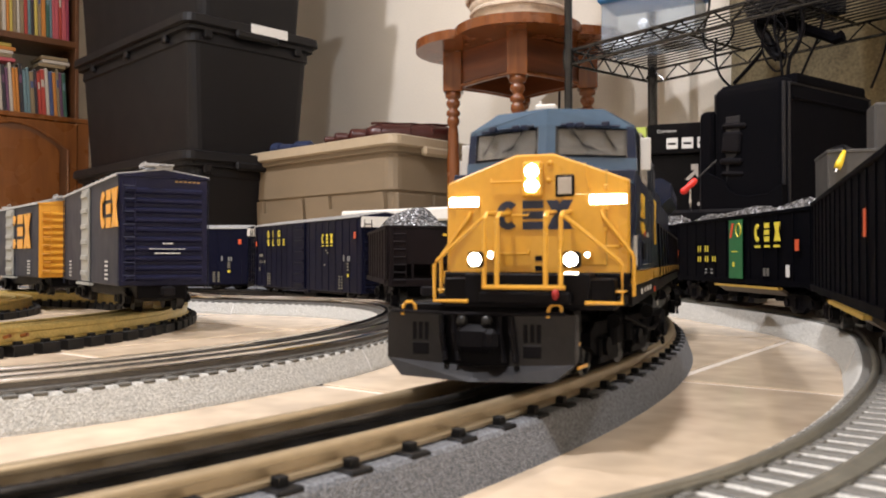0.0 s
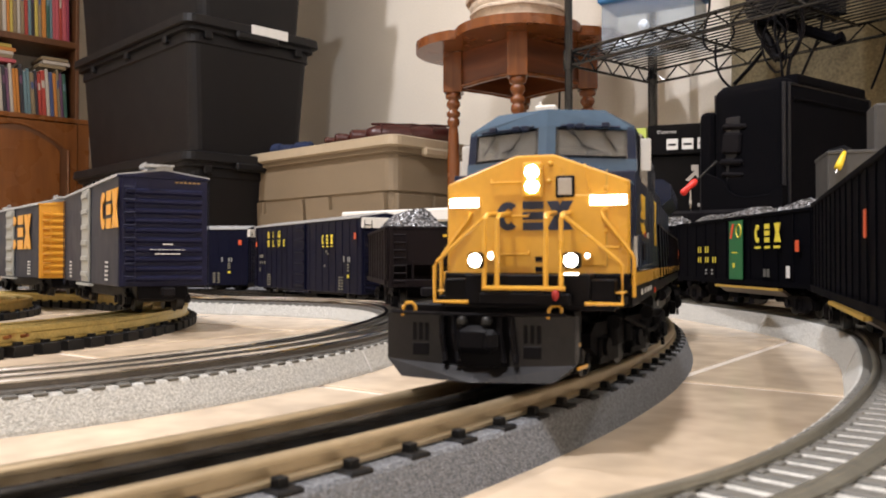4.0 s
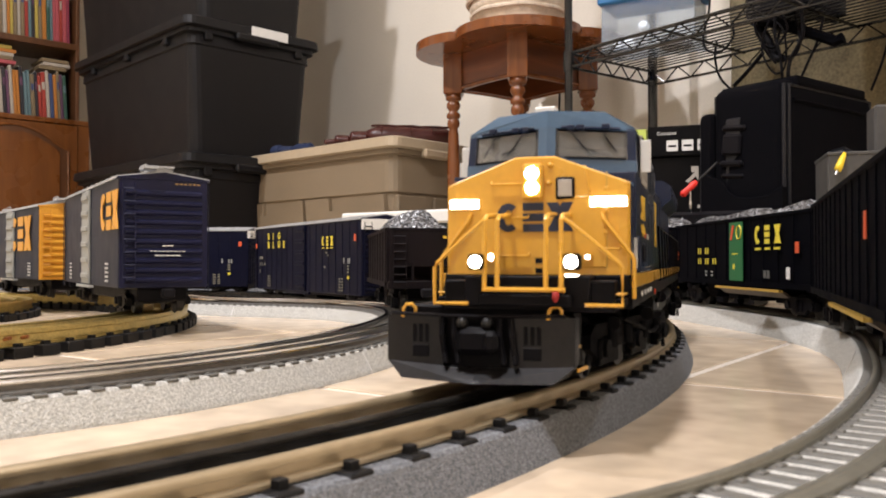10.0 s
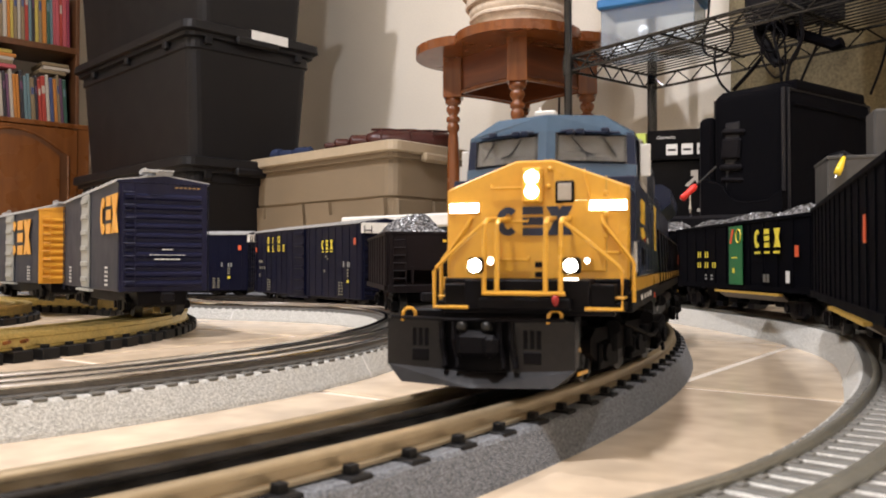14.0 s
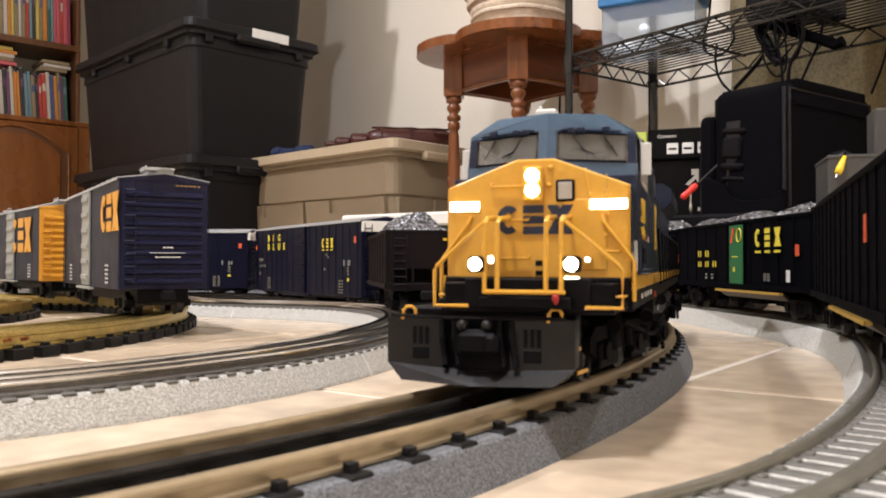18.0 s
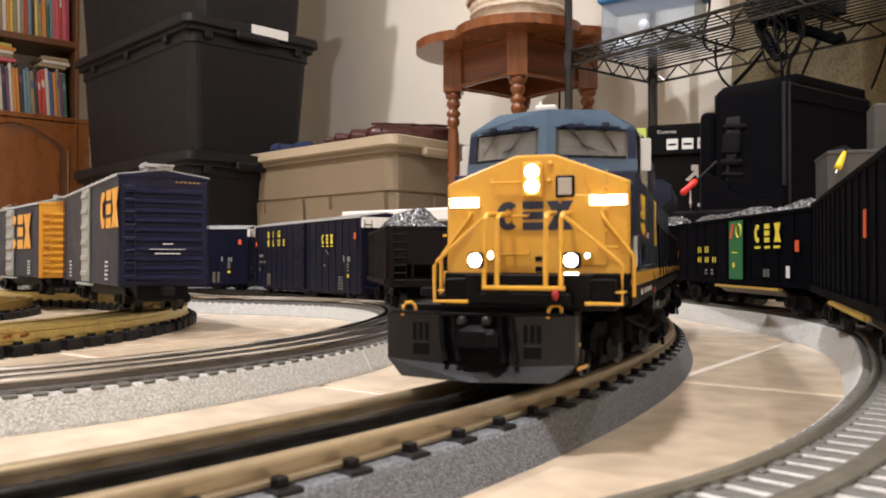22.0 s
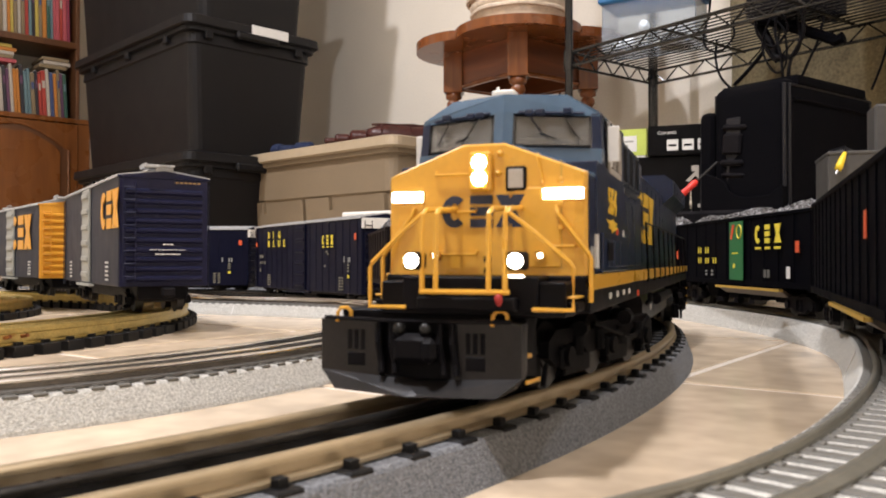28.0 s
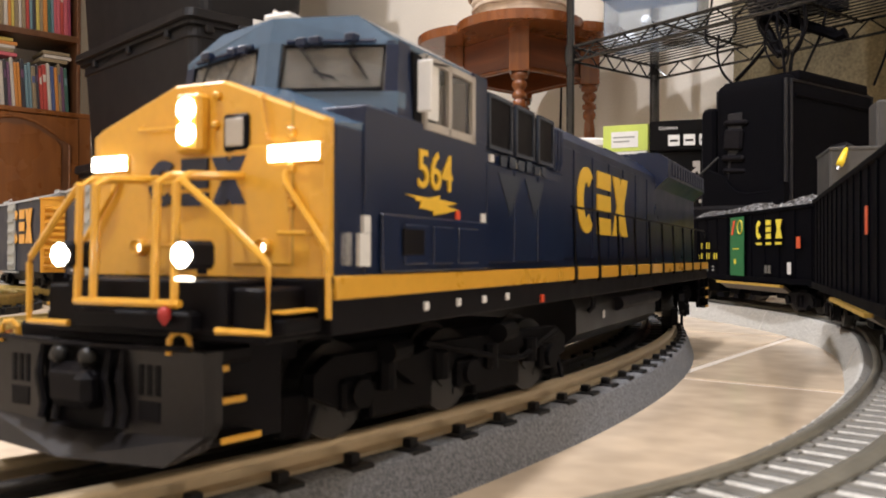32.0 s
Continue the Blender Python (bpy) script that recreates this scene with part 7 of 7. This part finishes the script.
part("lid_seam", tube(B(), [(-BL / 2 - 0.002, BW / 2 - 0.02, BH - 0.035), (-BL / 2 - 0.002, -BW / 2 + 0.02, BH - 0.035)], 0.003, 6), M["cloth"], cb)
part("grab_handle", tube(B(), [(-BL / 2 - 0.002, 0.02, 0.225), (-BL / 2 - 0.024, 0.01, 0.232), (-BL / 2 - 0.030, -0.045, 0.218), (-BL / 2 - 0.024, -0.10, 0.222), (-BL / 2 - 0.002, -0.11, 0.215)], 0.010, 8), M["cloth_edge"], cb, smooth=True)
part("top_flap", box(B(), -BL / 2 - 0.003, BL / 2 + 0.003, -BW / 2 + 0.03, BW / 2 - 0.03, BH - 0.012, BH + 0.006, 0.005, 2), M["cloth"], cb)
part("front_pouch", box(B(), -BL / 2 - 0.05, -BL / 2 + 0.004, -0.09, 0.07, 0.0, 0.13, 0.014, 2), M["cloth"], cb)

gb = empty("metal_box", corner_pose(0.447, 0.950, 0.0, 74, 0.09, 0.22), label="grey sheet-metal equipment box on the floor", category="equipment box")
part("case", box(B(), -0.045, 0.045, -0.11, 0.11, 0.0, 0.184, 0.002), M["grey_box"], gb)
part("top_flange", box(B(), -0.046, 0.046, -0.111, 0.111, 0.181, 0.1855, 0.001), M["grey_box"], gb)
g2 = empty("adapter_box", corner_pose(0.520, 0.985, 0.1857, 74, 0.045, 0.12), label="dark grey plastic box on the metal box", category="electronics")
part("case", box(B(), -0.0225, 0.0225, -0.06, 0.06, 0.0, 0.062, 0.003), M["grey_box"], g2)
plug = empty("video_plug", pose(0.4545, 0.938, 0.168, 0, 28, 20), label="yellow video plug hanging over the metal box", category="plug")
part("shell", lathe(B(), [(0.002, 0.017), (0.0034, 0.009), (0.0042, 0.0), (0.0038, -0.006)], 12), M["rca"], plug, smooth=True)
part("pin", cyl(B(), (0, 0, -0.012), (0, 0, -0.005), 0.0016, 8), M["steel"], plug)
cable("thin black lead of the yellow plug", [(0.4622, 0.9415, 0.182), (0.465, 0.946, 0.188), (0.475, 0.965, 0.189), (0.50, 0.985, 0.188)], 0.0012)

kb = empty("carton", pose(0.428, 1.44, 0.2405, 0, 0, -20), label="black printed carton with white picture panels", category="box")
part("carton_body", box(B(), -0.062, 0.062, -0.04, 0.04, 0.0, 0.052, 0.0015), M["card_black"], kb)
for i in range(3):
    part("picture_panel", box(B(), -0.030 + 0.0255 * i, -0.011 + 0.0255 * i, -0.0406, -0.0399, 0.008, 0.027, 0.001), M["paper"], kb)
    part("picture_bar", box(B(), -0.027 + 0.0255 * i, -0.014 + 0.0255 * i, -0.0410, -0.0404, 0.015, 0.0185), M["card_black"], kb)
lettering("Contents", 0.0085, M["paper"], kb, Matrix.Translation((-0.046, -0.0404, 0.0365)) @ SIDE_R)
sb = empty("carton", pose(0.425, 1.46, 0.0, 0, 0, -20), label="dark carton under the printed carton", category="box")
part("carton_body", box(B(), -0.075, 0.075, -0.05, 0.05, 0.0, 0.240, 0.002), M["card_black"], sb)
for x in (0.010,):
    part("printed_arrow", prism(B(), [(x, 0.196), (x + 0.016, 0.212), (x + 0.010, 0.212), (x + 0.010, 0.222), (x + 0.022, 0.222), (x + 0.022, 0.196), (x + 0.017, 0.205), (x + 0.006, 0.194)], -0.0508, -0.0498, "y"), M["frame_grey"], sb)
part("printed_strip", box(B(), 0.030, 0.066, -0.0507, -0.0498, 0.150, 0.156), M["frame_grey"], sb)
lb = empty("carton", pose(0.364, 1.592, 0.0, 0, 0, -24), label="white and lime-green carton on the floor", category="box")
part("carton_body", box(B(), -0.041, 0.041, -0.06, 0.06, 0.0, 0.304, 0.002), M["paper"], lb)
part("lime_band", box(B(), -0.0416, 0.0416, -0.0608, 0.0608, 0.255, 0.3045), M["lime"], lb, "lime-green printed band")
bars(lb, Matrix.Translation((-0.026, -0.0612, 0.262)) @ SIDE_R, [(0, 0, 0.050, 0.030)], M["paper"])
bars(lb, Matrix.Translation((-0.022, -0.0615, 0.268)) @ SIDE_R, [(0, 0.012, 0.040, 0.003), (0, 0.004, 0.030, 0.003)], M["grey_paint"])
wl = empty("plastic_tub", pose(0.258, 1.62, 0.0), label="white-lidded plastic tub behind the tracks", category="storage box")
part("tub", box(B(), -0.06, 0.06, -0.06, 0.06, 0, 0.270, 0.006), M["clear"], wl)
part("lid", box(B(), -0.064, 0.064, -0.064, 0.064, 0.266, 0.284, 0.004), M["white"], wl, "white lid")
sd = empty("screwdriver", pose(0.3045, 1.045, 0.1425, 0, 47, 0), label="screwdriver with red plastic handle", category="tool")
part("handle", lathe(B(), [(0.0028, 0.0), (0.0046, 0.003), (0.0037, 0.012), (0.0046, 0.021), (0.0030, 0.026)], 12), M["red_plastic"], sd, smooth=True)
part("shaft", cyl(B(), (0, 0, 0.024), (0, 0, 0.062), 0.0013, 8), M["wheel"], sd)
bit = empty("driver_bit", pose(0.318, 1.052, 0.122), label="small bright steel driver bit standing in the tray", category="tool")
part("shank", lathe(B(), [(0.0020, 0.0), (0.0020, 0.012), (0.0011, 0.015), (0.0011, 0.027), (0.0004, 0.030)], 10), M["steel"], bit, smooth=True)
tb = empty("tool_tray", pose(0.36, 1.09, 0.0, 0, 0, -30), label="low black plastic tray of tools on the floor", category="tray")
part("tray", box(B(), -0.06, 0.06, -0.06, 0.06, 0.0, 0.122, 0.004), M["black"], tb)

# ---------------------------------------------------------------- bookcase
a = math.degrees(math.atan2(EN.y, EN.x))
BK = Vector((-1.68, 3.00, 0)) - EN * 0.62
bk = empty("bookcase", Matrix.Translation(BK) @ pose(0, 0, 0, 0, 0, a), label="oak bookcase with arched cabinet doors below", category="bookcase")
BWd = 0.985
# side boards darker than the oak, their shadow put into the colour
for x in (0.0, BWd - 0.022):
    part("side_board", box(B(), x, x + 0.022, 0.0, 0.28, 0.0, 0.612, 0.002), M["dark_wood"], bk)
for x in (0.0, BWd - 0.046):
    part("hutch_side", box(B(), x, x + 0.014, 0.006, 0.28, 0.6125, 2.0, 0.002), M["dark_wood"], bk)
part("face_stile", box(B(), BWd - 0.045, BWd + 0.002, -0.012, 0.0, 0.0, 0.61, 0.002), M["oak"], bk)
part("back_board", box(B(), 0.02, BWd - 0.034, 0.262, 0.275, 0.02, 1.98), M["dark_wood"], bk)
for z in (0.05, 0.612, 0.915, 1.25, 1.6, 1.975):
    part("shelf", box(B(), 0.021, BWd - (0.023 if z < 0.7 else 0.033), 0.004 if z < 1.9 else 0.0, 0.263, z - 0.024, z, 0.002), M["oak"] if z < 0.7 else M["dark_wood"], bk)
part("cabinet_rail", box(B(), 0.0, BWd, -0.016, 0.002, 0.592, 0.612, 0.003), M["oak"], bk)
for x0, x1 in ((0.02, 0.46), (0.48, 0.94)):
    d = part("cabinet_door", box(B(), x0, x1, -0.020, 0.0, 0.06, 0.588, 0.003), M["oak"], bk, "arched raised-panel door")
    n = 12
    w = x1 - x0
    poly = [(x0 + 0.06, 0.12), (x1 - 0.06, 0.12)] + [(x1 - 0.06 - (w - 0.12) * i / n, 0.475 + 0.075 * math.sin(math.pi * i / n)) for i in range(n + 1)]
    bm = prism(B(), poly, -0.030, -0.018, "y")
    bmesh.ops.bevel(bm, geom=[e for e in bm.edges if e.verts[0].co.y < -0.029 and e.verts[1].co.y < -0.029], offset=0.009, segments=2, affect="EDGES")
    part("raised_panel", bm, M["oak"], d)
    rim = [(x0 + 0.036, 0.10), (x1 - 0.036, 0.10)] + [(x1 - 0.036 - (w - 0.072) * i / n, 0.482 + 0.090 * math.sin(math.pi * i / n)) for i in range(n + 1)]
    part("panel_groove", prism(B(), rim, -0.0225, -0.019, "y"), M["dark_wood"], d)
    part("arch_moulding", tube(B(), [(u, -0.024, v) for u, v in rim[1:]], 0.005, 6), M["oak"], d)
    part("knob", lathe(B(), [(0.006, 0), (0.005, 0.012), (0.011, 0.018), (0.008, 0.026)], 12, Matrix.Translation(((x1 - 0.03) if x0 < 0.1 else (x0 + 0.03), -0.02, 0.34)) @ pose(0, 0, 0, 90, 0, 0)), M["dark_wood"], d, smooth=True)


def book(x, z, w, h, d, c, lay=False, lean=0.0):
    b = empty("book", bk.matrix_basis @ pose(x, 0.03, z, 0, lean, 0), label="hardback book standing on the bookcase shelf" if not lay else "book lying flat on the other books", category="book", group="books in the bookcase")
    if lay:
        part("cover", box(B(), 0, h, 0, d, 0, w, 0.0015), BOOK[c], b)
        part("pages", box(B(), 0.002, h + 0.0008, 0.003, d - 0.003, 0.003, w - 0.003), M["paper"], b)
    else:
        part("cover", box(B(), 0, w, 0, d, 0, h, 0.002), BOOK[c], b)
        part("pages", box(B(), 0.002, w - 0.002, 0.003, d + 0.001, 0.003, h + 0.0008), M["paper"], b)
        if c % 3 == 0:
            part("title_band", box(B(), 0.002, w - 0.002, -0.0006, 0.001, h * 0.62, h * 0.78), BOOK[(c + 4) % 12], b)


rng = random.Random(7)
ROWS = {0.612: (3, 2, 2, 4, 1, 4, 6, 10, 4, 5, 5, 6, 7, 7, 9, 6, 0, 0, 4, 1, 5, 9, 10, 3), 0.915: (2, 9, 4, 5, 2, 9, 4, 9, 0, 7, 6, 2, 9, 5, 3, 7, 11, 11, 0, 11, 8), 1.25: (0, 4, 1, 8, 11)}
for z, order in ROWS.items():
    lean = -3.5 if z < 0.7 else -1.5 if z < 1.0 else 0.0
    x = 0.36
    room_left = BWd - 0.053 - 0.0138 * len(order)
    while x < room_left:
        w = rng.uniform(0.009, 0.018)
        book(x, z + 0.0015, w, rng.uniform(0.160, 0.200), rng.uniform(0.12, 0.16), rng.randrange(12), lean=lean)
        x += w + 0.0012
    for c in order:
        w = rng.uniform(0.0088, 0.0158)
        book(x, z + 0.0015, w, rng.uniform(0.160, 0.190) if z < 0.7 else rng.uniform(0.19, 0.23), rng.uniform(0.12, 0.16), c, lean=lean)
        x += w + 0.0012
for x, z, c in ((0.60, 0.806, 11), (0.588, 0.820, 9), (0.592, 0.834, 4), (0.600, 0.848, 5), (0.585, 0.862, 2), (0.81, 0.806, 9), (0.825, 0.821, 4), (0.82, 0.836, 9)):
    book(x, z, 0.0135, 0.13 if x < 0.7 else 0.10, 0.14, c, True)


# ---------------------------------------------------------------- floor tiles
def tiles():
    """Square tiles with a soft edge, shifted from row to row, laid over the grout and cut at the walls."""
    fl = bpy.data.objects["floor"]
    inv = fl.matrix_basis.inverted()
    T, J = 0.353, 0.0055
    a = radians(-36)
    dm, dn = Vector((math.cos(a), math.sin(a))), Vector((-math.sin(a), math.cos(a)))

    def blank():
        return box(B(), -(T - J) / 2, (T - J) / 2, -(T - J) / 2, (T - J) / 2, -0.0024, 0.0, 0.0008, 2)
    first = None
    edge = ((-2.5, 0, 0), (-1, 0, 0)), ((3.0, 0, 0), (1, 0, 0)), ((0, 0, 0), (0, -1, 0)), ((0, 4.2, 0), (0, 1, 0))
    for i in range(-18, 19):
        for j in range(-18, 19):
            p = dm * (-0.145 + T * (i + 0.5)) + dn * ((0.385, 0.478, 0.274)[i % 3] + T * (j + 0.5))
            q = inv @ Vector((p.x, p.y, 0))
            mm = inv @ pose(p.x, p.y, 0, 0, 0, -36)
            if -2.25 < q.x < 2.75 and 0.25 < q.y < 3.95:
                if first is None:
                    first = part("floor_tile", blank(), M["tile"], fl)
                    first.matrix_basis = mm
                else:
                    share("floor_tile", first, fl, mm)
            elif -2.75 < q.x < 3.25 and -0.25 < q.y < 4.45:
                bm = blank()
                back = mm.inverted()
                for co, no in edge:
                    bmesh.ops.bisect_plane(bm, geom=bm.verts[:] + bm.edges[:] + bm.faces[:], plane_co=back @ Vector(co), plane_no=back.to_3x3() @ Vector(no), clear_outer=True)
                if len(bm.faces) > 5:
                    part("floor_tile", bm, M["tile"], fl).matrix_basis = mm
                else:
                    bm.free()


tiles()


# ---------------------------------------------------------------- what moves
RUN = [(0.0, -0.495), (24.0, -0.495), (24.5, -0.4965), (25.0, -0.4992), (25.5, -0.5025), (26.5, -0.5068), (27.0, -0.5110), (27.5, -0.5177), (28.0, -0.5306), (28.5, -0.5435),
       (29.0, -0.5560), (29.5, -0.5692), (30.0, -0.5831), (30.5, -0.5958), (31.0, -0.6082), (31.5, -0.6232), (32.0, -0.6387)]


def on_loop(th):
    """The locomotive with its two trucks on the dark loop; th is the front truck's angle round it."""
    ch = 335 * K
    r = LOOP_R - 0.0015
    dth = 2 * math.asin(ch / 2 / r)
    p1 = LOOP + r * Vector((math.cos(th), math.sin(th)))
    p2 = LOOP + r * Vector((math.cos(th + dth), math.sin(th + dth)))
    d = (p1 - p2).normalized()
    lean = radians(0.3)
    d = Vector((d.x * math.cos(lean) - d.y * math.sin(lean), d.x * math.sin(lean) + d.y * math.cos(lean)))
    nose = p1 + d * 80 * K
    return pose(nose.x, nose.y, 0.018, 0, 0, math.degrees(math.atan2(d.y, d.x)))


def motions():
    walk(loco, [(t, on_loop(th)) for t, th in RUN])
    for ob, r, x in WHEELS:
        rows = []
        for t, th in RUN:
            turn = math.degrees((RUN[0][1] - th) * LOOP_R / r)
            rows.append((t, Matrix.Translation((x, 0, r)) @ pose(0, 0, 0, 0, turn, 0)))
        walk(ob, rows)


motions()
